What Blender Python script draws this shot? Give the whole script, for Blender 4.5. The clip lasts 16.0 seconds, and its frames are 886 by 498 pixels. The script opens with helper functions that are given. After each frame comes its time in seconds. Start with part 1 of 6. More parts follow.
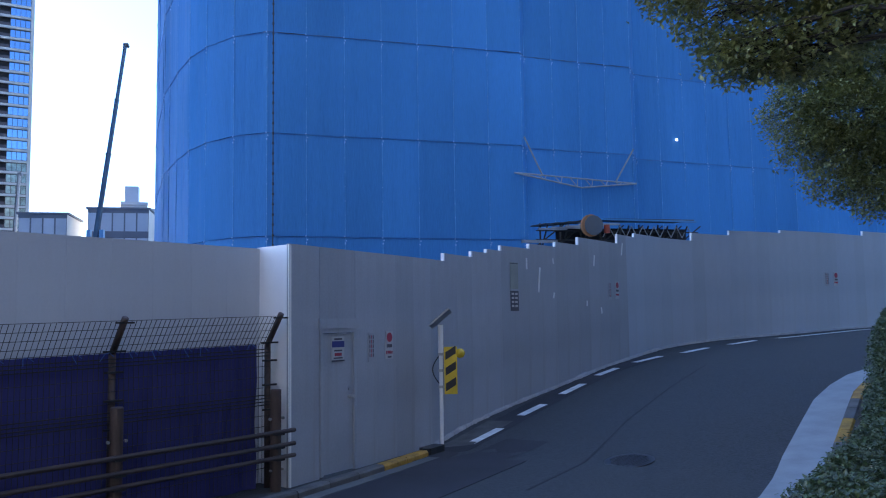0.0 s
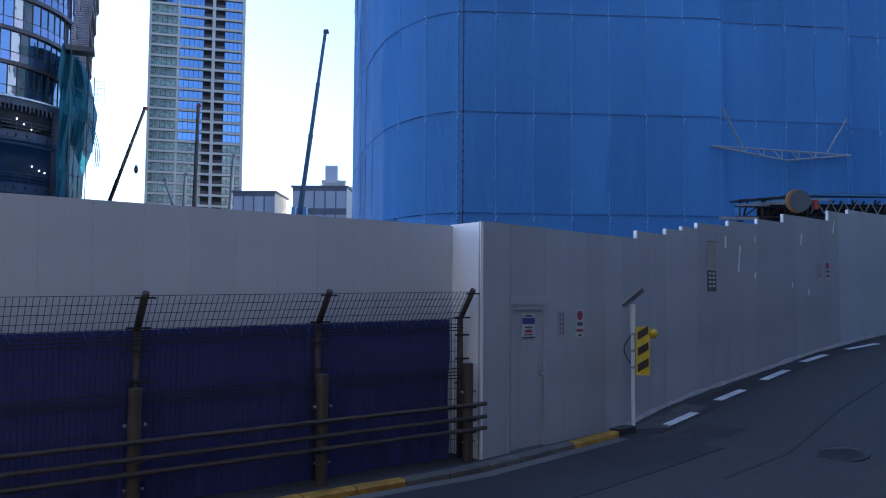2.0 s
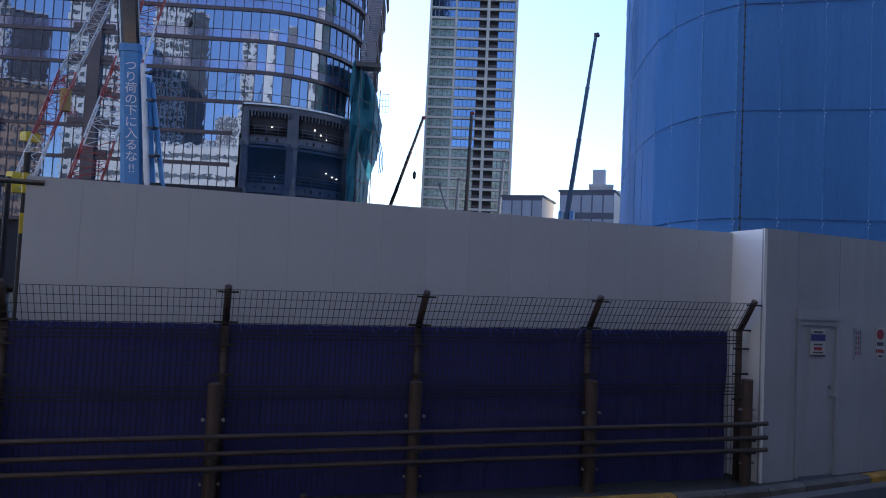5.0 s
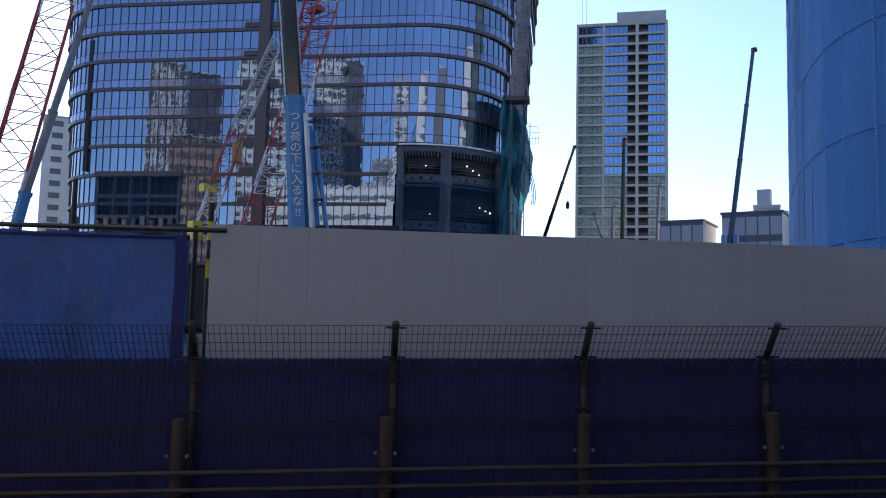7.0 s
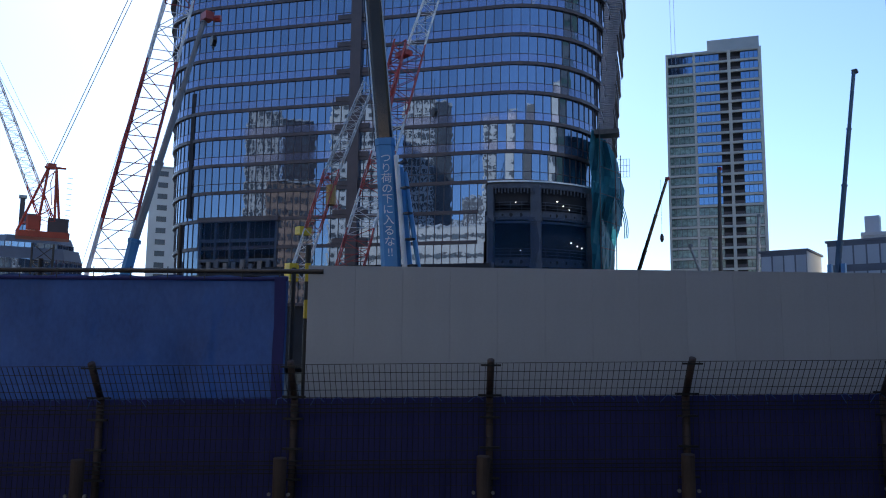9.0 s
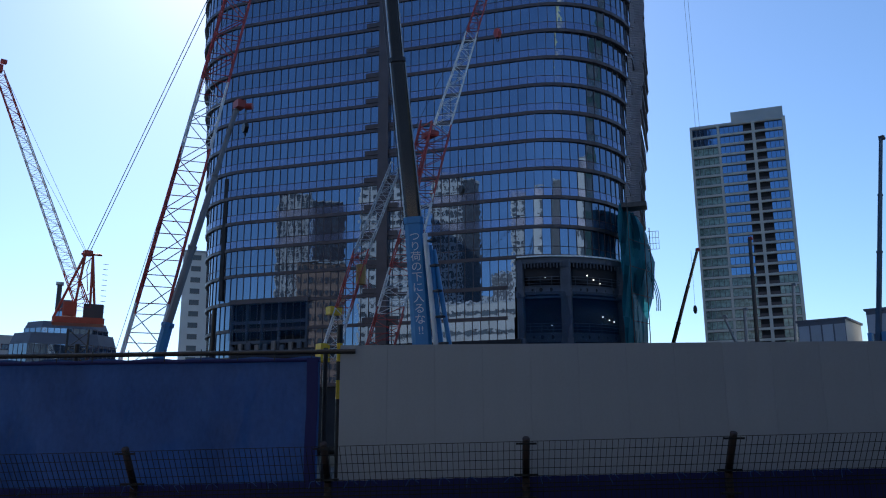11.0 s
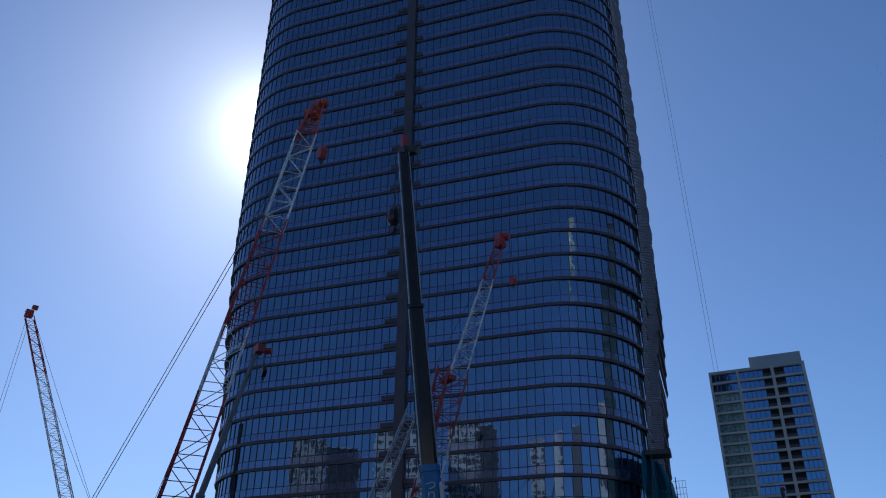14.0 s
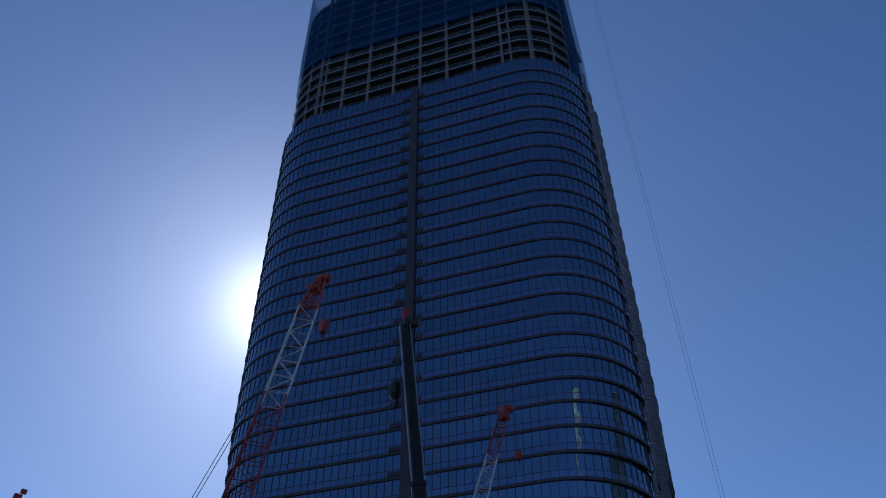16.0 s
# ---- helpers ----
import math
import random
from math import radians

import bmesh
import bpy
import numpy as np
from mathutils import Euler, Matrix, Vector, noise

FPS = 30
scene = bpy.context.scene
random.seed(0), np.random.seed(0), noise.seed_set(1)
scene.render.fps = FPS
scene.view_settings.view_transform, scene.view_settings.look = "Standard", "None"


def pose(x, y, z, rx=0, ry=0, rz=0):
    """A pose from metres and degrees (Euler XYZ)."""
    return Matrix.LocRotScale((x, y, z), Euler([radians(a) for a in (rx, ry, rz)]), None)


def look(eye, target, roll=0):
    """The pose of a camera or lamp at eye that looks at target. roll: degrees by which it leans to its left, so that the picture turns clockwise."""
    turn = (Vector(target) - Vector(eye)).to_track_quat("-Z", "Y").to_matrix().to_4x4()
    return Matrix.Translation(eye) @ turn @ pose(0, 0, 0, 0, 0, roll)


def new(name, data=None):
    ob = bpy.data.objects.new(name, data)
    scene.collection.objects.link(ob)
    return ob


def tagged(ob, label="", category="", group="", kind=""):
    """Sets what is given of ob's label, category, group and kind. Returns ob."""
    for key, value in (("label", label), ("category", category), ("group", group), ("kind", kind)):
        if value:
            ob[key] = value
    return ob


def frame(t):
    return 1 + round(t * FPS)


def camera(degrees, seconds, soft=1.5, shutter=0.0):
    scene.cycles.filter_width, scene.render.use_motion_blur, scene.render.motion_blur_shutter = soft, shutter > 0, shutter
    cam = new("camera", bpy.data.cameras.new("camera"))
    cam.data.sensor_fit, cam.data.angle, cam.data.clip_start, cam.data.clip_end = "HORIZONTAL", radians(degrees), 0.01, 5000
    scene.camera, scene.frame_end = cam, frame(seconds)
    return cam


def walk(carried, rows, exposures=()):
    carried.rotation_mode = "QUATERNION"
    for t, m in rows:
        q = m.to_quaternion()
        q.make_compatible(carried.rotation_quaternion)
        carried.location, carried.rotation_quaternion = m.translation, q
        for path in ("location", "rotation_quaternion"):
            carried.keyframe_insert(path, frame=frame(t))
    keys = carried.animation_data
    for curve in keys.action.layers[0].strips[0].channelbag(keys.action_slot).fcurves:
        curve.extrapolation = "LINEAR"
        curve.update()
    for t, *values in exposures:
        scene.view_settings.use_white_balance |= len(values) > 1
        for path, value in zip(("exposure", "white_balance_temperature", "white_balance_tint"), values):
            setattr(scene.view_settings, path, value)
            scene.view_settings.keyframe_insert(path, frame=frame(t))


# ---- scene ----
cam = camera(56.57, 16.0, soft=1.1)
walk(cam, [
    (0.0, pose(0.092, 0.120, 1.635, 95.10, 0.90, 0.00)),
    (0.5, pose(0.081, 0.119, 1.640, 94.25, 0.28, 2.49)),
    (1.0, pose(0.070, 0.107, 1.637, 93.87, 0.35, 5.10)),
    (1.5, pose(0.059, 0.112, 1.641, 93.59, -0.02, 9.19)),
    (2.0, pose(0.044, 0.112, 1.648, 93.51, -0.41, 12.91)),
    (2.5, pose(0.040, 0.109, 1.653, 93.37, -0.63, 16.43)),
    (3.0, pose(0.033, 0.097, 1.650, 93.29, -0.75, 19.50)),
    (3.5, pose(0.029, 0.085, 1.652, 93.24, -1.37, 22.31)),
    (4.0, pose(0.022, 0.082, 1.655, 93.15, -2.16, 25.24)),
    (4.5, pose(-0.000, 0.083, 1.656, 93.18, -2.64, 28.16)),
    (7.0, pose(-0.057, 0.020, 1.658, 95.16, -1.33, 42.00)),
    (7.5, pose(-0.059, 0.012, 1.657, 95.99, -1.19, 43.99)),
    (8.0, pose(-0.057, 0.007, 1.656, 96.76, -0.92, 45.67)),
    (8.5, pose(-0.066, 0.008, 1.650, 97.32, -0.85, 47.12)),
    (9.0, pose(-0.068, 0.009, 1.654, 97.65, -0.69, 48.45)),
    (11.5, pose(-0.059, -0.012, 1.651, 105.18, 0.30, 51.10)),
    (12.0, pose(-0.057, -0.016, 1.650, 107.79, 0.23, 51.47)),
    (12.5, pose(-0.055, -0.020, 1.650, 110.97, 0.14, 51.78)),
    (13.0, pose(-0.054, -0.023, 1.650, 114.07, -0.03, 51.92)),
    (13.5, pose(-0.053, -0.025, 1.650, 117.03, -0.13, 51.85)),
    (14.0, pose(-0.052, -0.027, 1.650, 119.89, -0.23, 51.78)),
    (14.5, pose(-0.051, -0.029, 1.650, 122.84, -0.03, 51.86)),
    (15.0, pose(-0.051, -0.030, 1.650, 125.66, 0.20, 52.17)),
    (15.5, pose(-0.050, -0.031, 1.650, 128.57, 0.29, 52.42)),
    (16.0, pose(-0.050, -0.032, 1.650, 131.80, 0.47, 52.40)),
], exposures=[
    (0.0, 2.18, 6150, 15), (1.5, 1.9, 6400, 15), (3.5, 1.53, 6800, 19), (4.5, 1.48, 6950, 20), (7.0, 1.24, 7200, 18), (9.0, 0.93, 6750, 12), (11.5, 0.18, 6200, 8), (12.5, -0.1, 6050, 8), (14.0, -0.48, 5740, 10), (16.0, -0.78, 5540, 12),
])

# ---- world and sun ----
SUN_AZ, SUN_EL = 66.5, 37.0            # degrees left of +y, degrees up: just behind the tower's edge
world = bpy.data.worlds.new("sky")
scene.world = world
world.use_nodes = True
wn = world.node_tree.nodes
wn.clear()
sky = wn.new("ShaderNodeTexSky")
sky.sky_type, sky.sun_disc = "NISHITA", False
sky.sun_elevation, sky.sun_rotation = radians(SUN_EL), radians(-SUN_AZ)
sky.air_density, sky.dust_density, sky.ozone_density = 1.0, 0.4, 7.0
back = wn.new("ShaderNodeBackground")
back.inputs["Strength"].default_value = 0.13
wout = wn.new("ShaderNodeOutputWorld")
world.node_tree.links.new(sky.outputs[0], back.inputs[0])
# bright glow added round the sun: aureole of the sky together with lens glare
a, e = radians(SUN_AZ), radians(SUN_EL)
sun_way = Vector((-math.sin(a) * math.cos(e), math.cos(a) * math.cos(e), math.sin(e)))
way_out, toward, narrow, wide = wn.new("ShaderNodeTexCoord"), wn.new("ShaderNodeVectorMath"), wn.new("ShaderNodeMath"), wn.new("ShaderNodeMath")
toward.operation = "DOT_PRODUCT"
toward.inputs[1].default_value = sun_way
narrow.operation = wide.operation = "POWER"
narrow.inputs[1].default_value, wide.inputs[1].default_value = 700, 110
total, glow, both = wn.new("ShaderNodeMath"), wn.new("ShaderNodeBackground"), wn.new("ShaderNodeAddShader")
total.operation = "MULTIPLY_ADD"
total.inputs[1].default_value = 5.0
glow.inputs[0].default_value = (1.0, 0.97, 0.92, 1)
strength = wn.new("ShaderNodeMath")
strength.operation = "MULTIPLY"
strength.inputs[1].default_value = 0.32
wl = world.node_tree.links
floor0 = wn.new("ShaderNodeMath")
floor0.operation = "MAXIMUM"
floor0.inputs[1].default_value = 0.0
wl.new(way_out.outputs["Generated"], toward.inputs[0])
wl.new(toward.outputs["Value"], floor0.inputs[0])
wl.new(floor0.outputs[0], narrow.inputs[0])
wl.new(floor0.outputs[0], wide.inputs[0])
wl.new(narrow.outputs[0], total.inputs[0])
wl.new(wide.outputs[0], total.inputs[2])
wl.new(total.outputs[0], strength.inputs[0])
wl.new(strength.outputs[0], glow.inputs["Strength"])
wl.new(back.outputs[0], both.inputs[0])
wl.new(glow.outputs[0], both.inputs[1])
wl.new(both.outputs[0], wout.inputs[0])
sun = new("sun", bpy.data.lights.new("sun", "SUN"))
sun.data.energy, sun.data.angle, sun.data.color = 4.0, radians(0.5), (1.0, 0.95, 0.88)
sun.matrix_world = look(sun_way * 50, (0, 0, 0))


# ---- materials ----
def material(name, colour, rough=0.6, metal=0.0, var=0.15, scale=3.0, fine=40.0, bump=0.1, spec=0.5, streak=0.0, dirt=None, per_object=0.0, coords="Object", stretch=(1, 1, 1)):
    """A surface with variation at two scales, fine relief, optional vertical streaks and dirt of a second colour."""
    m = bpy.data.materials.new(name)
    m.use_nodes = True
    n, l = m.node_tree.nodes, m.node_tree.links
    b = n["Principled BSDF"]
    b.inputs["Roughness"].default_value, b.inputs["Metallic"].default_value = rough, metal
    b.inputs["Specular IOR Level"].default_value = spec
    co = n.new("ShaderNodeTexCoord")
    mp = n.new("ShaderNodeMapping")
    mp.inputs["Scale"].default_value = stretch
    l.new(co.outputs[coords], mp.inputs[0])
    big, small = n.new("ShaderNodeTexNoise"), n.new("ShaderNodeTexNoise")
    for t, s in ((big, scale), (small, fine)):
        t.inputs["Scale"].default_value, t.inputs["Detail"].default_value = s, 5
        l.new(mp.outputs[0], t.inputs["Vector"])
    mix = n.new("ShaderNodeMath")
    mix.operation = "MULTIPLY_ADD"
    mix.inputs[1].default_value = 0.35
    l.new(small.outputs[0], mix.inputs[0])
    l.new(big.outputs[0], mix.inputs[2])
    ramp = n.new("ShaderNodeValToRGB")
    lo = [c * (1 - var) for c in colour]
    hi = [min(1, c * (1 + var)) for c in colour]
    ramp.color_ramp.elements[0].position, ramp.color_ramp.elements[1].position = 0.42, 0.95
    ramp.color_ramp.elements[0].color, ramp.color_ramp.elements[1].color = (*lo, 1), (*hi, 1)
    l.new(mix.outputs[0], ramp.inputs[0])
    col = ramp.outputs[0]
    if streak:
        sm = n.new("ShaderNodeMapping")
        sm.inputs["Scale"].default_value = (9, 9, 0.35)
        st = n.new("ShaderNodeTexNoise")
        st.inputs["Scale"].default_value, st.inputs["Detail"].default_value = 1.0, 6
        l.new(co.outputs[coords], sm.inputs[0])
        l.new(sm.outputs[0], st.inputs["Vector"])
        r2 = n.new("ShaderNodeMapRange")
        r2.inputs["From Min"].default_value, r2.inputs["From Max"].default_value = 0.5, 0.75
        r2.inputs["To Min"].default_value, r2.inputs["To Max"].default_value = 0, streak
        l.new(st.outputs[0], r2.inputs[0])
        mx = n.new("ShaderNodeMixRGB")
        mx.inputs[2].default_value = (*(dirt or [c * 0.5 for c in colour]), 1)
        l.new(r2.outputs[0], mx.inputs[0])
        l.new(col, mx.inputs[1])
        col = mx.outputs[0]
    if per_object:
        oi = n.new("ShaderNodeObjectInfo")
        r3 = n.new("ShaderNodeMapRange")
        r3.inputs["To Min"].default_value, r3.inputs["To Max"].default_value = 1 - per_object, 1 + per_object * 0.4
        l.new(oi.outputs["Random"], r3.inputs[0])
        hs = n.new("ShaderNodeHueSaturation")
        l.new(r3.outputs[0], hs.inputs["Value"])
        l.new(col, hs.inputs["Color"])
        col = hs.outputs[0]
    l.new(col, b.inputs["Base Color"])
    if bump:
        bp = n.new("ShaderNodeBump")
        bp.inputs["Strength"].default_value, bp.inputs["Distance"].default_value = bump, 0.02
        l.new(mix.outputs[0], bp.inputs["Height"])
        l.new(bp.outputs[0], b.inputs["Normal"])
    return m


def sheet_material(name, colour, through_colour, amount, scale=0.6, rough=0.55, stretch=(1, 1, 0.25), bump=0.6, alpha=1.0, var=0.12, per_object=0.0, gloss=0.15):
    """Woven tarpaulin: part of the light passes through; folds in the relief."""
    m = material(name, colour, rough, 0, var, scale, 25, 0, gloss, stretch=stretch, per_object=per_object)
    n, l = m.node_tree.nodes, m.node_tree.links
    b, out = n["Principled BSDF"], n["Material Output"]
    tr = n.new("ShaderNodeBsdfTranslucent")
    tr.inputs[0].default_value = (*through_colour, 1)
    ms = n.new("ShaderNodeMixShader")
    ms.inputs[0].default_value = amount
    l.new(b.outputs[0], ms.inputs[1])
    l.new(tr.outputs[0], ms.inputs[2])
    co, mp, wv = n.new("ShaderNodeTexCoord"), n.new("ShaderNodeMapping"), n.new("ShaderNodeTexNoise")
    mp.inputs["Scale"].default_value = stretch
    wv.inputs["Scale"].default_value, wv.inputs["Detail"].default_value = 2.2, 3
    l.new(co.outputs["Object"], mp.inputs[0])
    l.new(mp.outputs[0], wv.inputs["Vector"])
    bp = n.new("ShaderNodeBump")
    bp.inputs["Strength"].default_value, bp.inputs["Distance"].default_value = bump, 0.12
    l.new(wv.outputs[0], bp.inputs["Height"])
    l.new(bp.outputs[0], b.inputs["Normal"])
    l.new(bp.outputs[0], tr.inputs["Normal"])
    last = ms.outputs[0]
    if alpha < 1:
        tp, m2 = n.new("ShaderNodeBsdfTransparent"), n.new("ShaderNodeMixShader")
        m2.inputs[0].default_value = alpha
        l.new(tp.outputs[0], m2.inputs[1])
        l.new(last, m2.inputs[2])
        last = m2.outputs[0]
    l.new(last, out.inputs[0])
    return m


def lamp_material(name, colour, strength):
    """A lit lamp."""
    m = material(name, colour, 0.4)
    b = m.node_tree.nodes["Principled BSDF"]
    b.inputs["Emission Color"].default_value, b.inputs["Emission Strength"].default_value = (*colour, 1), strength
    return m


def glass_material(name, colour, rough=0.02, wave=0.02, scale=0.35, metal=0.9):
    """Coated curtain-wall glass: a dark mirror with slightly wavy panes."""
    m = material(name, colour, rough, metal, 0.12, 0.15, 3, 0, 0.6, per_object=0.12)
    n, l = m.node_tree.nodes, m.node_tree.links
    co, no, bp = n.new("ShaderNodeTexCoord"), n.new("ShaderNodeTexNoise"), n.new("ShaderNodeBump")
    no.inputs["Scale"].default_value, no.inputs["Detail"].default_value = scale, 1
    bp.inputs["Strength"].default_value, bp.inputs["Distance"].default_value = 1.0, wave
    l.new(co.outputs["Object"], no.inputs["Vector"])
    l.new(no.outputs[0], bp.inputs["Height"])
    l.new(bp.outputs[0], n["Principled BSDF"].inputs["Normal"])
    return m


# inner hoarding panels, lighter than the greyer, more streaked WHITE
INNER_PANEL = material("light_steel_panel", (0.485, 0.52, 0.575), 0.45, 0, 0.08, 0.9, 30, 0.04, 0.4, 0.18, (0.42, 0.41, 0.4), 0.035)
WHITE = material("streaked_grey_steel_panel", (0.36, 0.385, 0.43), 0.36, 0, 0.16, 0.9, 30, 0.03, 0.5, 0.35, (0.27, 0.26, 0.245), 0.1)
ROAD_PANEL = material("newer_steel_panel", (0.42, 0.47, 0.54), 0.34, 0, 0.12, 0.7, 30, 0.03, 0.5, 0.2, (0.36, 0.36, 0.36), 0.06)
PAPER = material("weathered_paper", (0.46, 0.47, 0.48), 0.6, 0, 0.15, 3, 40, 0.02)
PALE_EDGE = material("pale_concrete_edge", (0.3, 0.32, 0.325), 0.8, 0, 0.15, 3, 50, 0.3)
GLINT = lamp_material("work_lamp_glow", (1.0, 0.95, 0.85), 0.8)
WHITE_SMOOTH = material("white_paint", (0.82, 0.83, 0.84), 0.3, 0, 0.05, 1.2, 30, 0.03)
ASPHALT = material("asphalt", (0.058, 0.062, 0.064), 0.85, 0, 0.26, 25, 120, 1.0, 0.3)
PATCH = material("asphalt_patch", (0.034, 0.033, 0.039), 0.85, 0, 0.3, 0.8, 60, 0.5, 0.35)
CONCRETE = material("concrete", (0.32, 0.31, 0.29), 0.85, 0, 0.3, 1.3, 35, 0.4)
GUTTER = material("gutter_concrete", (0.115, 0.115, 0.11), 0.85, 0, 0.35, 1.3, 35, 0.4)
KERB = material("kerb_stone", (0.12, 0.115, 0.11), 0.85, 0, 0.4, 3, 45, 0.5, per_object=0.25)
YELLOW_KERB = material("worn_yellow_paint", (0.38, 0.2, 0.025), 0.7, 0, 0.5, 5, 40, 0.3)
ROAD_WHITE = material("road_marking", (0.72, 0.72, 0.7), 0.7, 0, 0.25, 4, 50, 0.2)
BROWN = material("brown_painted_steel", (0.065, 0.042, 0.036), 0.6, 0.0, 0.3, 4, 40, 0.1)
DARK_STEEL = material("dark_steel", (0.05, 0.045, 0.045), 0.45, 0.4, 0.3, 2, 30, 0.1)
SCAFFOLD = material("dull_scaffold_tube", (0.3, 0.305, 0.31), 0.5, 0.3, 0.2, 4, 40, 0.1)
GALV = material("galvanised_steel", (0.42, 0.43, 0.44), 0.45, 0.6, 0.2, 4, 40, 0.1)
YELLOW = material("yellow_paint", (0.72, 0.5, 0.03), 0.45, 0, 0.15, 4, 30, 0.05)
BLACK = material("black_paint", (0.02, 0.02, 0.022), 0.5, 0, 0.3, 4, 30, 0.05)
RED = material("red_paint", (0.36, 0.035, 0.03), 0.45, 0, 0.25, 1, 20, 0.05)
ORANGE = material("orange_paint", (0.4, 0.06, 0.03), 0.45, 0, 0.25, 1, 20, 0.05)
CRANE_WHITE = material("crane_white_paint", (0.7, 0.7, 0.7), 0.45, 0, 0.15, 1, 20, 0.05)
CRANE_BLUE = material("crane_blue_paint", (0.04, 0.21, 0.44), 0.35, 0, 0.15, 0.8, 20, 0.05)
SLIM_BOOM = material("slim_boom_paint", (0.17, 0.17, 0.18), 0.35, 0.3, 0.2, 0.5, 10, 0.05)
BOOM = material("boom_grey_paint", (0.07, 0.055, 0.043), 0.14, 0.75, 0.2, 0.5, 10, 0.05)
NAVY = sheet_material("navy_screen_sheet", (0.046, 0.05, 0.18), (0.04, 0.03, 0.1), 0.0, 0.8, 0.65)
TARP = sheet_material("blue_tarpaulin", (0.038, 0.1, 0.285), (0.06, 0.16, 0.42), 0.28, 1.6, 0.33, (1, 1, 0.6), 1.0, 1.0, 0.55, 0.0, 0.45)
# broad random blotches, partly soft patches of reflected light put into colour
BLUE_SHEET = sheet_material("blue_scaffold_sheet", (0.075, 0.258, 0.565), (0.075, 0.258, 0.565), 0.08, 0.12, 0.5, (1, 1, 0.1), 0.7, 1.0, 0.26, 0.12, 0.05)
NET = sheet_material("blue_safety_net", (0.02, 0.11, 0.3), (0.03, 0.17, 0.4), 0.5, 0.3, 0.7, (1, 1, 0.15), 1.0, 0.62)
TEAL_NET = sheet_material("teal_safety_net", (0.02, 0.19, 0.25), (0.025, 0.24, 0.32), 0.45, 0.3, 0.7, (1, 1, 0.15), 1.0, 0.97)
GLASS = glass_material("curtain_wall_glass", (0.172, 0.243, 0.352), 0.012, 0.003, 1.0)
CONDO_GLASS = glass_material("apartment_glass", (0.13, 0.23, 0.38), 0.03, 0.02, 0.4)
# apartment panes: a pale green reflection put into the base colour
PALE_PANE = material("pale_green_pane", (0.26, 0.37, 0.34), 0.12, 0, 0.6, 0.9, 6, 0, 0.6, per_object=0.3)
SPANDREL = glass_material("spandrel_glass", (0.19, 0.235, 0.37), 0.06, 0.003, 1.0, 0.8)
PODIUM_STEEL = material("dark_primed_steel", (0.085, 0.098, 0.125), 0.7, 0.1, 0.25, 0.5, 8, 0.1)
PALE_TILE = material("pale_glazed_tiles", (0.66, 0.655, 0.63), 0.5, 0, 0.1, 0.2, 6, 0.1)
GREEN_CLAD = material("pale_green_cladding", (0.3, 0.33, 0.15), 0.5, 0, 0.15, 0.2, 6, 0.1)
DEEP_GREEN_CLAD = material("deep_green_cladding", (0.06, 0.12, 0.1), 0.4, 0.2, 0.2, 0.2, 6, 0.1)
HALL_PANEL = material("pale_blue_grey_panel", (0.4, 0.44, 0.5), 0.5, 0, 0.1, 0.3, 8, 0.05, per_object=0.1)
HALL_BAND = material("slate_band", (0.12, 0.13, 0.16), 0.6, 0, 0.15, 0.3, 8, 0.05)
PALE_ROPE = material("pale_wire_rope", (0.3, 0.32, 0.36), 0.5, 0.3, 0.1, 1, 20, 0)
FAR_PANE = material("far_window_pane", (0.13, 0.15, 0.16), 0.25, 0, 0.2, 0.3, 5, 0)
BAND = material("bronze_mullion", (0.075, 0.058, 0.064), 0.45, 0.25, 0.2, 0.5, 10, 0.05)
# near-black slabs: shade under the open floors put into the colour
SHADED_DECK = material("shaded_deck_soffit", (0.05, 0.045, 0.045), 0.85, 0.1, 0.3, 0.5, 8, 0.1)
FRAME_STEEL = material("fireproofed_steel", (0.2, 0.18, 0.17), 0.8, 0.1, 0.25, 0.5, 8, 0.1)
SCREEN = material("perforated_screen", (0.44, 0.41, 0.45), 0.6, 0.2, 0.2, 0.5, 8, 0.1)
# near black, for the darkness inside open storeys and recesses
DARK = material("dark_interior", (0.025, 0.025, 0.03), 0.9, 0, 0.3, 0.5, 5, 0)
STONE = material("pale_facade_tiles", (0.54, 0.52, 0.49), 0.7, 0, 0.1, 0.2, 6, 0.1)
DARK_CLAD = material("dark_cladding", (0.1, 0.105, 0.115), 0.6, 0, 0.15, 0.2, 6, 0.1)
GREY_CLAD = material("grey_cladding", (0.42, 0.44, 0.46), 0.6, 0, 0.1, 0.2, 6, 0.1)
BROWN_BRICK = material("brown_facade", (0.32, 0.2, 0.14), 0.8, 0, 0.2, 0.3, 8, 0.1)
def leaf_material(name, colour):
    """Waxy leaves that let some light through."""
    m = material(name, colour, 0.3, 0, 0.4, 2.5, 30, 0.05, 0.6)
    n, l = m.node_tree.nodes, m.node_tree.links
    geo, hs, mr = n.new("ShaderNodeNewGeometry"), n.new("ShaderNodeHueSaturation"), n.new("ShaderNodeMapRange")
    mr.inputs["To Min"].default_value, mr.inputs["To Max"].default_value = 0.45, 1.7
    b = n["Principled BSDF"]
    src = b.inputs["Base Color"].links[0].from_socket
    l.new(geo.outputs["Random Per Island"], mr.inputs[0])
    l.new(mr.outputs[0], hs.inputs["Value"])
    l.new(src, hs.inputs["Color"])
    l.new(hs.outputs[0], b.inputs["Base Color"])
    tr, ms = n.new("ShaderNodeBsdfTranslucent"), n.new("ShaderNodeMixShader")
    tr.inputs[0].default_value = (colour[0] * 1.6, colour[1] * 1.7, colour[2], 1)
    ms.inputs[0].default_value = 0.25
    l.new(n["Principled BSDF"].outputs[0], ms.inputs[1])
    l.new(tr.outputs[0], ms.inputs[2])
    l.new(ms.outputs[0], n["Material Output"].inputs[0])
    return m


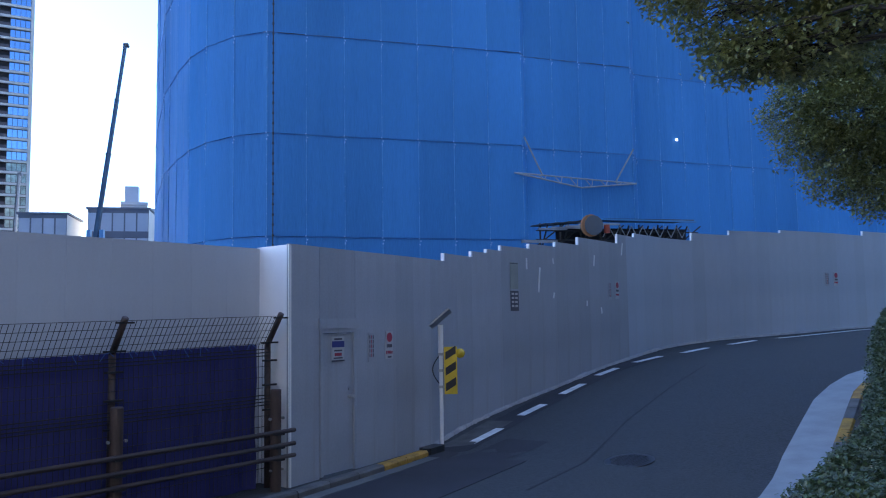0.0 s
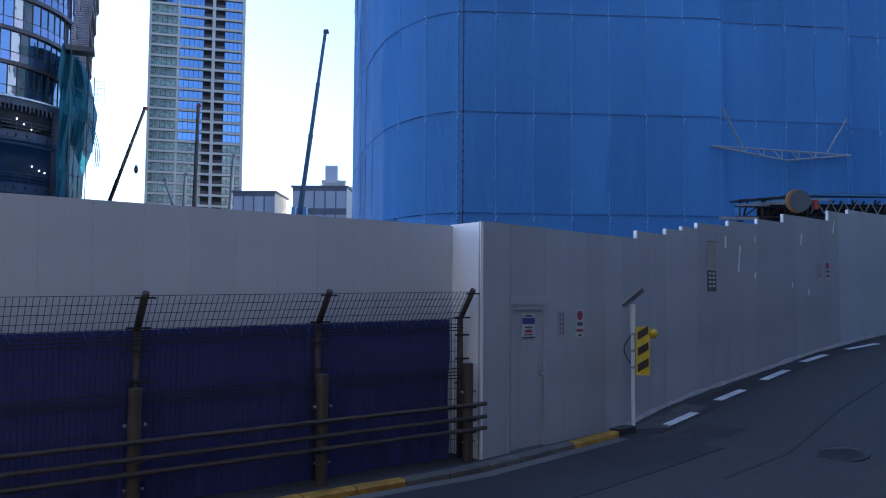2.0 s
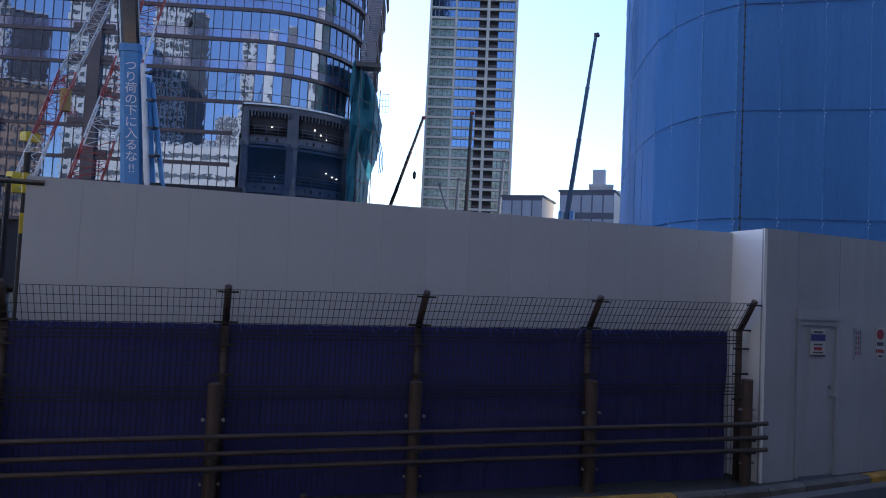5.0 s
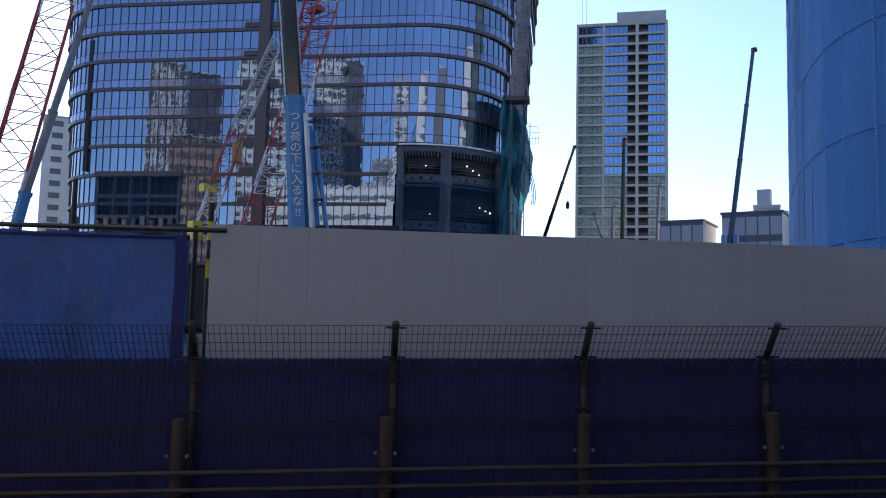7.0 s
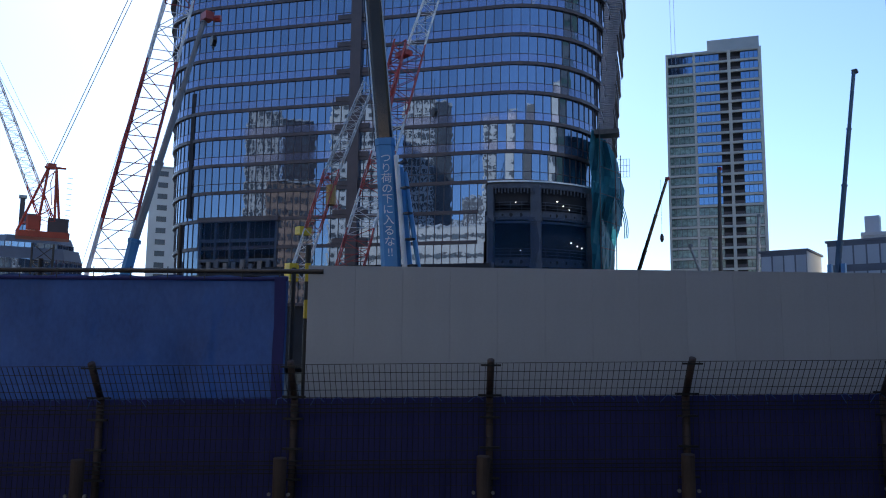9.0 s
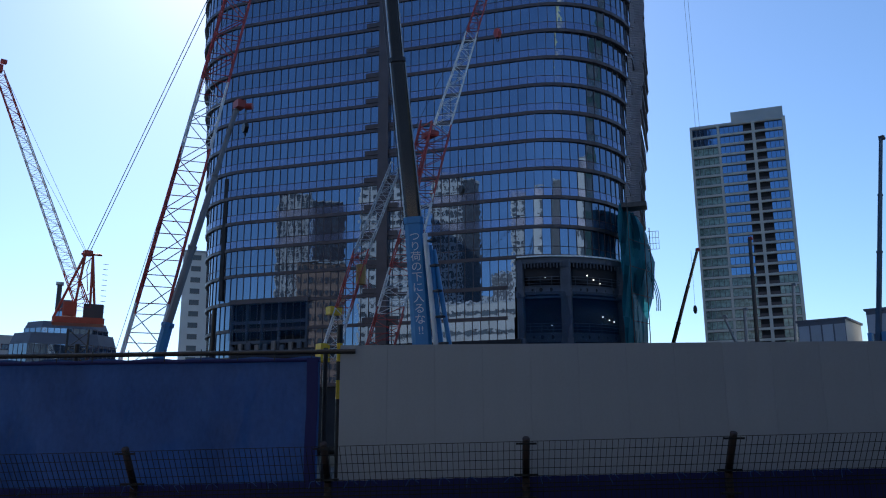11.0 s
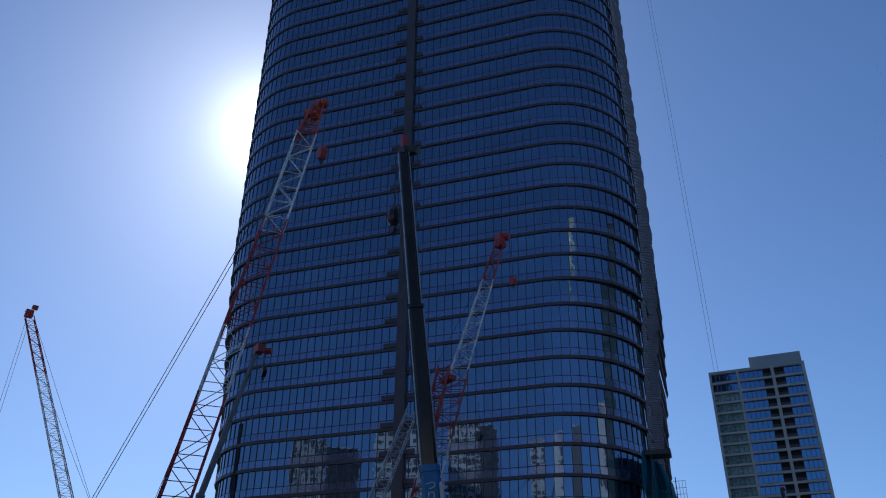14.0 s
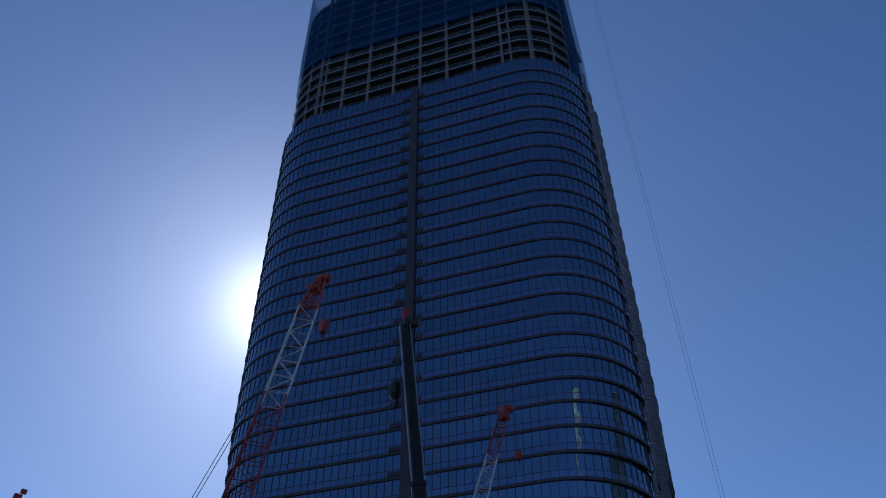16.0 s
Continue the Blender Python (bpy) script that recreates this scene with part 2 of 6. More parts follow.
LEAF = leaf_material("evergreen_leaf", (0.21, 0.205, 0.075))
HEDGE_LEAF = leaf_material("hedge_leaf", (0.085, 0.11, 0.05))
BARK = material("bark", (0.05, 0.04, 0.03), 0.9, 0, 0.4, 6, 40, 0.5)
SOIL = material("soil", (0.07, 0.055, 0.04), 0.95, 0, 0.4, 4, 40, 0.5)
SIGN_RED = material("sign_red", (0.36, 0.03, 0.06), 0.5, 0, 0.1, 5, 40, 0)
SIGN_NAVY = material("sign_navy", (0.03, 0.04, 0.2), 0.5, 0, 0.1, 5, 40, 0)
SIGN_INK = material("sign_ink", (0.06, 0.06, 0.08), 0.5, 0, 0.1, 5, 40, 0)
SOLAR = material("solar_cell", (0.02, 0.025, 0.05), 0.2, 0.1, 0.2, 8, 60, 0)


# ---- mesh helpers ----
class Build:
    """Collects vertices and faces for one mesh."""

    def __init__(self):
        self.v, self.f = [], []

    def add(self, verts, faces):
        k = len(self.v)
        self.v += [tuple(p) for p in verts]
        self.f += [tuple(k + i for i in f) for f in faces]
        return self

    def box(self, m, sx, sy, sz):
        """A box of that size about the pose m (a Matrix or a point)."""
        if not isinstance(m, Matrix):
            m = Matrix.Translation(m)
        p = [m @ Vector((x * sx / 2, y * sy / 2, z * sz / 2)) for z in (-1, 1) for y in (-1, 1) for x in (-1, 1)]
        return self.add(p, [(0, 2, 3, 1), (4, 5, 7, 6), (0, 1, 5, 4), (2, 6, 7, 3), (0, 4, 6, 2), (1, 3, 7, 5)])

    def chamfer(self, m, sx, sy, sz, c):
        """A box whose edges round its height are bevelled by c."""
        if not isinstance(m, Matrix):
            m = Matrix.Translation(m)
        x, y = sx / 2, sy / 2
        ring = [(-x + c, -y), (x - c, -y), (x, -y + c), (x, y - c), (x - c, y), (-x + c, y), (-x, y - c), (-x, -y + c)]
        return self.prism([m @ Vector((a, b, -sz / 2)) for a, b in ring], m.to_3x3() @ Vector((0, 0, sz)))

    def prism(self, ring, way):
        n = len(ring)
        p = [Vector(q) for q in ring]
        return self.add(p + [q + Vector(way) for q in p], [tuple(range(n))[::-1], tuple(range(n, 2 * n))] + [(i, (i + 1) % n, n + (i + 1) % n, n + i) for i in range(n)])

    def tube(self, p, q, r, r2=None, seg=8, caps=True):
        p, q = Vector(p), Vector(q)
        w = (q - p).normalized()
        x = w.orthogonal().normalized()
        y = w.cross(x)
        r2 = r if r2 is None else r2
        ring = [(x * math.cos(t) + y * math.sin(t)) for t in (2 * math.pi * i / seg for i in range(seg))]
        f = [(i, (i + 1) % seg, seg + (i + 1) % seg, seg + i) for i in range(seg)]
        if caps:
            f += [tuple(range(seg))[::-1], tuple(range(seg, 2 * seg))]
        return self.add([p + d * r for d in ring] + [q + d * r2 for d in ring], f)

    def beam(self, p, q, w, h, up=(0, 0, 1)):
        """A bar of w by h from p to q."""
        p, q = Vector(p), Vector(q)
        d = (q - p).normalized()
        u = Vector(up)
        if abs(d.dot(u)) > 0.98:
            u = Vector((1, 0, 0))
        x = d.cross(u).normalized()
        y = x.cross(d)
        ring = [p + x * a * w / 2 + y * b * h / 2 for a, b in ((-1, -1), (1, -1), (1, 1), (-1, 1))]
        return self.prism(ring, q - p)

    def quad(self, a, b, c, d):
        return self.add((a, b, c, d), [(0, 1, 2, 3)])

    def ball(self, c, r, seg=8, rings=5, squash=1.0):
        pts, fs = [], []
        for i in range(rings + 1):
            t = math.pi * i / rings
            for j in range(seg):
                u = 2 * math.pi * j / seg
                pts.append(Vector(c) + Vector((r * math.sin(t) * math.cos(u), r * math.sin(t) * math.sin(u), r * squash * math.cos(t))))
        for i in range(rings):
            for j in range(seg):
                fs.append((i * seg + j, (i + 1) * seg + j, (i + 1) * seg + (j + 1) % seg, i * seg + (j + 1) % seg))
        return self.add(pts, fs)

    def mesh(self, name, mat, smooth=False):
        me = bpy.data.meshes.new(name)
        me.from_pydata(self.v, [], self.f)
        me.materials.append(mat)
        if smooth:
            for p in me.polygons:
                p.use_smooth = True
        me.update()
        return me


def part(name, b, mat, parent=None, label="", smooth=False):
    """One mesh object from a Build (or a mesh), under its thing."""
    ob = new(name, b if isinstance(b, bpy.types.Mesh) else b.mesh(name, mat, smooth))
    if parent:
        ob.parent = parent
    if label:
        tagged(ob, label)
    return ob


def thing(name, at, label, category, group="", kind=""):
    ob = new(name)
    ob.location = at
    ob.empty_display_size = 0.2
    return tagged(ob, label, category, group, kind)


def local(ob, *points):
    o = Vector(ob.location)
    return [Vector(p) - o for p in points]


# ---- the lie of the land ----
ALONG, ACROSS, ORIGIN = Vector((0.674, 0.739)), Vector((0.739, -0.674)), Vector((-5.94, 5.85))
HEIGHT_S = (-40, -6, 6.3, 9.7, 10.8, 12.2, 14.2, 16.3, 19.6, 22, 26, 30, 60)
HEIGHT_Z = (-0.9, -0.62, -0.35, -0.30, -0.15, 0.05, 0.32, 0.59, 0.88, 1.03, 1.2, 1.3, 1.5)


def land(x, y):
    """Height of the road and the ground about it: it climbs along the hoarding and falls a little towards it."""
    v = (Vector((x, y)) - ORIGIN).dot(ACROSS)
    return float(np.interp(0.678 * x + 0.735 * y, HEIGHT_S, HEIGHT_Z)) + 0.025 * min(max(v, 0), 8)


def fence_point(s, v=0.0):
    """s metres along the fence from its third post, v metres towards the road."""
    q = ORIGIN + ALONG * s + ACROSS * v
    return q.x, q.y


# ---- ground, road ----
def ground_sheet():
    xs = sorted(set([-3000, -1500, -700, -400, -250, -160, -100, -70, -50, -35, 60, 80, 120, 200, 400, 900, 3000] + [i * 1.0 for i in range(-26, 50)] + [-9 + i * 0.4 for i in range(65)]))
    ys = sorted(set([-3000, -1500, -700, -300, -150, -80, -50, -35, 60, 80, 120, 200, 400, 900, 3000] + [i * 1.0 for i in range(-26, 50)] + [2 + i * 0.4 for i in range(70)]))
    b = Build()
    b.v = [(x, y, land(x, y)) for y in ys for x in xs]
    n = len(xs)
    b.f = [(j * n + i, j * n + i + 1, (j + 1) * n + i + 1, (j + 1) * n + i) for j in range(len(ys) - 1) for i in range(n - 1)]
    return tagged(part("ground", b, ASPHALT, smooth=True), "dark grey worn asphalt road climbing along the hoarding", "ground", kind="structure")


ground_sheet()


def ribbon(points, width, lift, side=0.0):
    """A flat strip on the ground along points, width metres wide, moved side metres to its right."""
    b = Build()
    fine = []
    for (x0, y0), (x1, y1) in zip(points, points[1:]):
        k = max(1, int(math.hypot(x1 - x0, y1 - y0) / 0.4))
        fine += [(x0 + (x1 - x0) * i / k, y0 + (y1 - y0) * i / k) for i in range(k)]
    fine.append(points[-1])
    rows = []
    for i, (x, y) in enumerate(fine):
        q, r = fine[max(0, i - 1)], fine[min(len(fine) - 1, i + 1)]
        d = Vector((r[0] - q[0], r[1] - q[1])).normalized()
        nx, ny = d.y, -d.x
        pts = []
        for w in (side - width / 2, side + width / 2):
            px, py = x + nx * w, y + ny * w
            pts.append((px, py, land(px, py) + lift))
        rows.append(pts)
    for p, q in zip(rows, rows[1:]):
        b.add([p[0], p[1], q[1], q[0]], [(0, 1, 2, 3)])
        b.add([Vector(c) - Vector((0, 0, lift + 0.01)) for c in (p[0], q[0])] + [p[0], q[0]], [(0, 2, 3, 1)])
        b.add([Vector(c) - Vector((0, 0, lift + 0.01)) for c in (p[1], q[1])] + [p[1], q[1]], [(0, 1, 3, 2)])
    return b


# dashed edge line
DASHES = (((0.48, 13.17), (1.01, 13.96)), ((1.42, 14.72), (1.92, 15.42)), ((2.36, 16.16), (2.91, 16.96)), ((3.34, 17.74), (3.9, 18.4)),
          ((4.45, 19.08), (5.25, 19.84)), ((5.87, 20.16), (6.7, 20.86)), ((7.45, 21.43), (8.37, 22.13)), ((9.16, 22.6), (12.59, 24.32)))
for d in DASHES:
    tagged(part("road_marking", ribbon(d, 0.16, 0.006), ROAD_WHITE), "worn white dash painted on the asphalt road", "road marking", "dashed edge line", "structure")
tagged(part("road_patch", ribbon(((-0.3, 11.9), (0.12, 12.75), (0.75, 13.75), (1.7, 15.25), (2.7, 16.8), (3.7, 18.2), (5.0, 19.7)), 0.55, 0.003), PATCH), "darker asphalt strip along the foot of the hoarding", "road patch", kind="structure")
tagged(part("drain_patch", ribbon(((0.1, 12.85), (0.42, 13.4), (1.06, 14.5)), 0.48, 0.004), KERB), "rough dark concrete drain patch beside the road", "drain patch", kind="structure")
patch = Build()
for i in range(25):
    f = i / 24
    x0, y0 = 0.06 + 1.0 * f, 12.0 + 1.2 * f
    x1, y1 = 0.06 + 1.6 * f, 10.46 + 2.2 * f ** 0.8
    patch.v += [(x0 + (x1 - x0) * k / 8, y0 + (y1 - y0) * k / 8, land(x0 + (x1 - x0) * k / 8, y0 + (y1 - y0) * k / 8) + 0.008) for k in range(9)]
patch.f = [(i * 9 + k, (i + 1) * 9 + k, (i + 1) * 9 + k + 1, i * 9 + k + 1)[::-1] for i in range(24) for k in range(8)]
tagged(part("road_patch", patch, PATCH), "darker asphalt repair patch in the road", "road patch", kind="structure")
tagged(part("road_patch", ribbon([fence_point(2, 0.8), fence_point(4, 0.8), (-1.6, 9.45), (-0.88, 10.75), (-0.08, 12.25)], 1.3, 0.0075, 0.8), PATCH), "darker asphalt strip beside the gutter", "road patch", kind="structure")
tagged(part("gutter", ribbon([fence_point(s, 0.8) for s in (-14, -4, 0, 4)] + [(-1.6, 9.45), (-0.88, 10.75), (-0.08, 12.25)], 0.2, 0.006), GUTTER), "grey concrete gutter strip along the kerb", "gutter", kind="structure")
# road joint running lengthwise
tagged(part("road_joint", ribbon(((1.0, 9.6), (1.9, 11.2), (3.0, 13.4), (4.3, 15.6), (5.6, 17.6)), 0.035, 0.005), PATCH), "dark sealed joint in the asphalt road", "road joint", kind="structure")

end = part("kerb_ramp", Build().chamfer((0, 0, 0.05), 0.2, 0.5, 0.1, 0.04), BLACK)
end.location, end.rotation_euler = (-0.1, 12.66, land(-0.1, 12.66)), (0, 0, radians(-28))
tagged(end, "black rubber ramp block at the end of the kerb", "kerb ramp", kind="structure")
# far kerb, pale band and planting bed on the camera's side
KERB_LINE = ((-9.5, -6.0), (-3.0, 1.0), (0.6, 5.2), (3.28, 8.67), (4.23, 10.4), (4.93, 11.57), (5.83, 13.07), (6.54, 14.01), (7.16, 14.67), (8.3, 15.4), (10.6, 16.5), (15, 18.7))
tagged(part("pavement_edge", ribbon(KERB_LINE, 0.56, 0.02, 0.28), PALE_EDGE), "pale concrete edge strip beside the road", "kerb", kind="structure")


def kerb_stones(points, side, lengths, colours, name, label, h=0.12, w=0.16):
    """Kerb stones one after another along points."""
    root = thing(name, (points[0][0], points[0][1], land(*points[0])), label, "kerb", kind="structure")
    seg = []
    for (x0, y0), (x1, y1) in zip(points, points[1:]):
        seg.append((Vector((x0, y0)), Vector((x1, y1)), math.hypot(x1 - x0, y1 - y0)))
    total, at, i = sum(s[2] for s in seg), 0.0, 0

    def walk_to(d):
        for p, q, n in seg:
            if d <= n:
                return p + (q - p) * d / n, (q - p) / n
            d -= n
        return seg[-1][1], (seg[-1][1] - seg[-1][0]) / seg[-1][2]
    while at + lengths <= total:
        p, d = walk_to(at)
        q, _ = walk_to(at + lengths - 0.012)
        n = Vector((d.y, -d.x))
        p, q = p + n * side, q + n * side
        b = Build()
        o = Vector(root.location)
        z0, z1 = land(*p), land(*q)
        c = 0.025
        for (pp, z) in ((p, z0), (q, z1)):
            b.v += [Vector((pp.x + n.x * a, pp.y + n.y * a, z + k)) - o for a, k in ((-w / 2, -0.05), (-w / 2, h - c), (-w / 2 + c, h), (w / 2 - c, h), (w / 2, h - c), (w / 2, -0.05))]
        b.f = [(j, (j + 1) % 6, 6 + (j + 1) % 6, 6 + j) for j in range(6)] + [(5, 4, 3, 2, 1, 0), (6, 7, 8, 9, 10, 11)]
        part("kerb_stone", b, colours(at), root)
        at += lengths
        i += 1
    return root


kerb_stones([fence_point(s, 0.62) for s in (-14, 0, 4.5)] + [(-1.78, 9.55), (-1.05, 10.85), (-0.22, 12.4), (0.04, 12.95)], 0, 0.6,
            lambda d: YELLOW_KERB if 11.3 < d < 12.3 or 14.9 < d < 18.2 or 21.3 < d < 23.1 else KERB, "kerb", "grey kerb stones, some painted worn yellow", 0.085)
kerb_stones(KERB_LINE, 0.64, 0.6, lambda d: YELLOW_KERB if 21.2 < d < 22.4 or 23.6 < d < 24.8 else KERB, "pavement_kerb", "grey and yellow kerb stones before the hedge", 0.15)
bed = ribbon(KERB_LINE, 1.6, 0.12, 1.4)
tagged(part("planting_bed", bed, SOIL), "dark soil bed under the hedge", "planting bed", kind="structure")
tagged(part("pavement", ribbon(KERB_LINE, 6.0, 0.14, 5.25), CONCRETE), "grey concrete pavement behind the planting bed", "pavement", kind="structure")

# ---- hoarding ----
PANEL = 0.5


def hoarding_panel(width, height, mat=WHITE):
    """A flat steel panel, folded back at both edges so that a groove shows at each joint."""
    x, t, g = width / 2, 0.04, 0.006
    b = Build()
    ring = [(-x, t), (-x, 0.0014), (-x + g, 0), (-x * 0.5, -0.0015), (0, 0.0015), (x * 0.5, -0.0015), (x - g, 0), (x, 0.0014), (x, t)]
    b.prism([(a, c, 0) for a, c in ring], (0, 0, height))
    return b.mesh("panel", mat)


def put_panel(parent, me, p, q, z):
    """Stand a panel with its face to the right of the way from p to q."""
    d = Vector(q) - Vector(p)
    ob = part("panel", me, None, parent)
    c = (Vector(p) + Vector(q)) / 2
    ob.matrix_basis = Matrix.Translation(Vector((c.x, c.y, z)) - Vector(parent.location)) @ Matrix.Rotation(math.atan2(d.y, d.x), 4, "Z")
    return ob


INNER_A, INNER_B = Vector((-7.5, 4.68)), Vector((-2.27, 10.76))
inner = thing("hoarding_inner", (*INNER_A, land(*INNER_A)), "white flat steel hoarding panels behind the fence", "hoarding", kind="structure")
way = (INNER_B - INNER_A).normalized()
inner_mesh = hoarding_panel(PANEL, 3.25, INNER_PANEL)
count = int((INNER_B - INNER_A).length / PANEL + 0.5)
step = (INNER_B - INNER_A) / count
for i in range(count):
    put_panel(inner, inner_mesh, INNER_A + step * i, INNER_A + step * (i + 1), 2.625 - 3.25)
CORNER = Vector((-1.82, 10.38))
# corner panel in whiter paint: stronger skylight on it put into the colour
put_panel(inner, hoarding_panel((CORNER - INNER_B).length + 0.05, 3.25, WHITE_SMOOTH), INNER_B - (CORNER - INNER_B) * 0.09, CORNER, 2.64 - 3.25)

# road side, following the bend, its top in steps
BEND = (CORNER, Vector((-1.21, 11.39)), Vector((-0.1, 13.27)), Vector((0.42, 14.31)), Vector((1.24, 15.48)), Vector((2.48, 17.05)), Vector((3.76, 18.76)),
        Vector((5.76, 21.38)), Vector((7.56, 22.81)), Vector((8.88, 23.42)), Vector((11.65, 24.88)), Vector((13.71, 26.2)), Vector((18, 28.6)), Vector((26, 32)))


def rounded(points, first, cuts=4):
    """The same line, bent smoothly through its points from the first one on."""
    out = list(points[:first])
    for k in range(first, len(points) - 1):
        p0, p1, p2, p3 = points[max(k - 1, 0)], points[k], points[k + 1], points[min(k + 2, len(points) - 1)]
        for c in range(cuts):
            t = c / cuts
            out.append(0.5 * (2 * p1 + (p2 - p0) * t + (2 * p0 - 5 * p1 + 4 * p2 - p3) * t ** 2 + (3 * p1 - p0 - 3 * p2 + p3) * t ** 3))
    return out + [points[-1]]


BEND = rounded(BEND, 4)
STEP_AT = (0, 3.71, 4.69, 5.56, 6.0, 6.88, 7.68, 8.94, 10.72, 11.97, 14.78, 16.58, 18.28, 22.24, 26.0)
STEP_Z = (2.65, 2.78, 2.88, 2.95, 3.05, 3.15, 3.25, 3.42, 3.64, 3.74, 3.95, 4.08, 4.16, 4.3, 4.4)


def along_bend(d):
    for p, q in zip(BEND, BEND[1:]):
        n = (q - p).length
        if d <= n:
            return p + (q - p) * (d / n)
        d -= n
    return BEND[-1]


road_wall = thing("hoarding_road", (*CORNER, land(*CORNER)), "white flat steel hoarding panels stepping up along the road", "hoarding", kind="structure")
road_panels, d, last_step = {}, 1.36, 0
bend_length = sum((q - p).length for p, q in zip(BEND, BEND[1:]))
while d + PANEL < bend_length:
    k = max(i for i, s in enumerate(STEP_AT) if s <= d + 0.26)
    p, q = along_bend(d), along_bend(d + PANEL)
    newer = d > 10.9
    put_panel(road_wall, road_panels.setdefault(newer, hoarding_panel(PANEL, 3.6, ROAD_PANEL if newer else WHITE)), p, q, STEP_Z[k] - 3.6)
    # white strip at each step: skylight on the panel's edge put into colour
    if k > last_step:
        rise, t = STEP_Z[k] - STEP_Z[last_step], (q - p).normalized()
        b = Build()
        b.box(Matrix.Translation(Vector((p.x, p.y, STEP_Z[k] - rise / 2)) - Vector(road_wall.location)) @ Matrix.Rotation(math.atan2(t.y, t.x), 4, "Z") @ Matrix.Translation((0.0, 0.02, 0)), 0.036, 0.056, rise)
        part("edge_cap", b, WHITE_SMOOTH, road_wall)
        last_step = k
    d += PANEL
# door in the hoarding
put_panel(road_wall, hoarding_panel(0.58, 3.6), along_bend(0), along_bend(0.585), STEP_Z[0] - 3.6)
DOOR_A, DOOR_B = along_bend(0.59), along_bend(1.355)
door_way = (DOOR_B - DOOR_A).normalized()
rz = math.atan2(door_way.y, door_way.x)
door_z = land(*DOOR_A) + 0.02
door = thing("door_1", (*DOOR_A, door_z), "white flush steel site door, closed, in the hoarding", "door", kind="structure")
door.rotation_euler = (0, 0, rz)
W = (DOOR_B - DOOR_A).length
b = Build()
b.box((W / 2, 0.03, 0.92), W - 0.1, 0.036, 1.82)
part("door_leaf", b, WHITE, door)
b = Build()
for x in (0.025, W - 0.025):
    b.box((x, 0.01, 0.95), 0.05, 0.06, 1.9)
b.box((W / 2, 0.01, 1.87), W - 0.1, 0.06, 0.06)
part("door_frame", b, WHITE, door)
b = Build()
b.box((W / 2, -0.012, 1.965), W + 0.06, 0.05, 0.13)
part("head_panel", b, WHITE, door)
b = Build()
b.box((W / 2, 0.022, (2.03 + STEP_Z[0] - door_z) / 2), W - 0.006, 0.04, STEP_Z[0] - door_z - 2.03)
part("top_panel", b, WHITE, door)
b = Build()
b.tube((W - 0.14, 0.012, 0.98), (W - 0.14, -0.05, 0.98), 0.028, seg=12)
b.ball((W - 0.14, -0.065, 0.98), 0.032, 10, 6)
b.tube((W - 0.14, 0.012, 1.08), (W - 0.14, -0.012, 1.08), 0.02, seg=12)
part("door_handle", b, GALV, door, "round steel knob and lock")

# mortar pressed along the foot of the hoarding
b = Build()
rm = random.Random(3)
for i in range(420):
    d = 3.0 + i * 0.055
    p, q = along_bend(d), along_bend(d + 0.05)
    t = (q - p).normalized()
    c = p + Vector((t.y, -t.x)) * rm.uniform(0.0, 0.03)
    r = 0.03 + 0.05 * max(0, noise.noise(Vector((d * 1.3, 0, 0)))) + rm.uniform(0, 0.02)
    b.ball((c.x, c.y, land(c.x, c.y) + 0.01), r, 6, 4, 1.1)
tagged(part("mortar_bead", b, material("pale_mortar", (0.4, 0.4, 0.42), 0.9, 0, 0.2, 5, 40, 0.3)), "pale lumpy mortar along the foot of the hoarding", "mortar", kind="stuff")

# ---- tower ----
S = Vector((-100.4, 70.6))
TU, TW = Vector((0.83, 0.558)), Vector((-0.558, 0.83))
FLOOR, Z_B = 4.4, 36.1
TOWER_M = Matrix(((TU.x, TW.x, 0, S.x), (TU.y, TW.y, 0, S.y), (0, 0, 1, 0), (0, 0, 0, 1)))
RAD, UL, UR, DEPTH = 15.0, -41.0, 38.7, 62.0


def swell(z):
    """The tower widens a little over its lower storeys."""
    return float(np.interp(z, (14, 26, 34, 43, 56, 62, 78), (0.885, 0.905, 0.918, 0.935, 0.955, 0.975, 1.0)))


def widen(ob, z, s=None):
    s = swell(z) if s is None else s
    ob.location, ob.scale = (s - 1, 0, ob.location.z), (s, 1, 1)
    return ob


def tower_plan(grow=0.0, pitch=1.4):
    """The tower's outline from its far left side round the front to its far right side, in even steps."""
    pts = []
    r = RAD + grow
    line = lambda p, q: [(p[0] + (q[0] - p[0]) * i / 400, p[1] + (q[1] - p[1]) * i / 400) for i in range(400)]
    arc = lambda cx, cy, a0, a1: [(cx + r * math.cos(a0 + (a1 - a0) * i / 300), cy + r * math.sin(a0 + (a1 - a0) * i / 300)) for i in range(300)]
    dense = line((UL - grow, DEPTH), (UL - grow, RAD)) + arc(UL + RAD, RAD, math.pi, 1.5 * math.pi) + line((UL + RAD, -grow), (UR - RAD, -grow)) \
        + arc(UR - RAD, RAD, 1.5 * math.pi, 2 * math.pi) + line((UR + grow, RAD), (UR + grow, DEPTH)) + [(UR + grow, DEPTH)]
    total = sum(math.dist(p, q) for p, q in zip(dense, dense[1:]))
    n = int(total / pitch)
    at, k = 0.0, 0
    for p, q in zip(dense, dense[1:]):
        s = math.dist(p, q)
        while k <= n and at + s >= k * total / n - 1e-6:
            f = (k * total / n - at) / s
            pts.append((p[0] + (q[0] - p[0]) * f, p[1] + (q[1] - p[1]) * f))
            k += 1
        at += s
    return pts


tower = tagged(new("office_tower"), "glass office tower under construction with bronze floor bands and rounded corners", "tower")
tower.matrix_world = TOWER_M
plan = tower_plan()


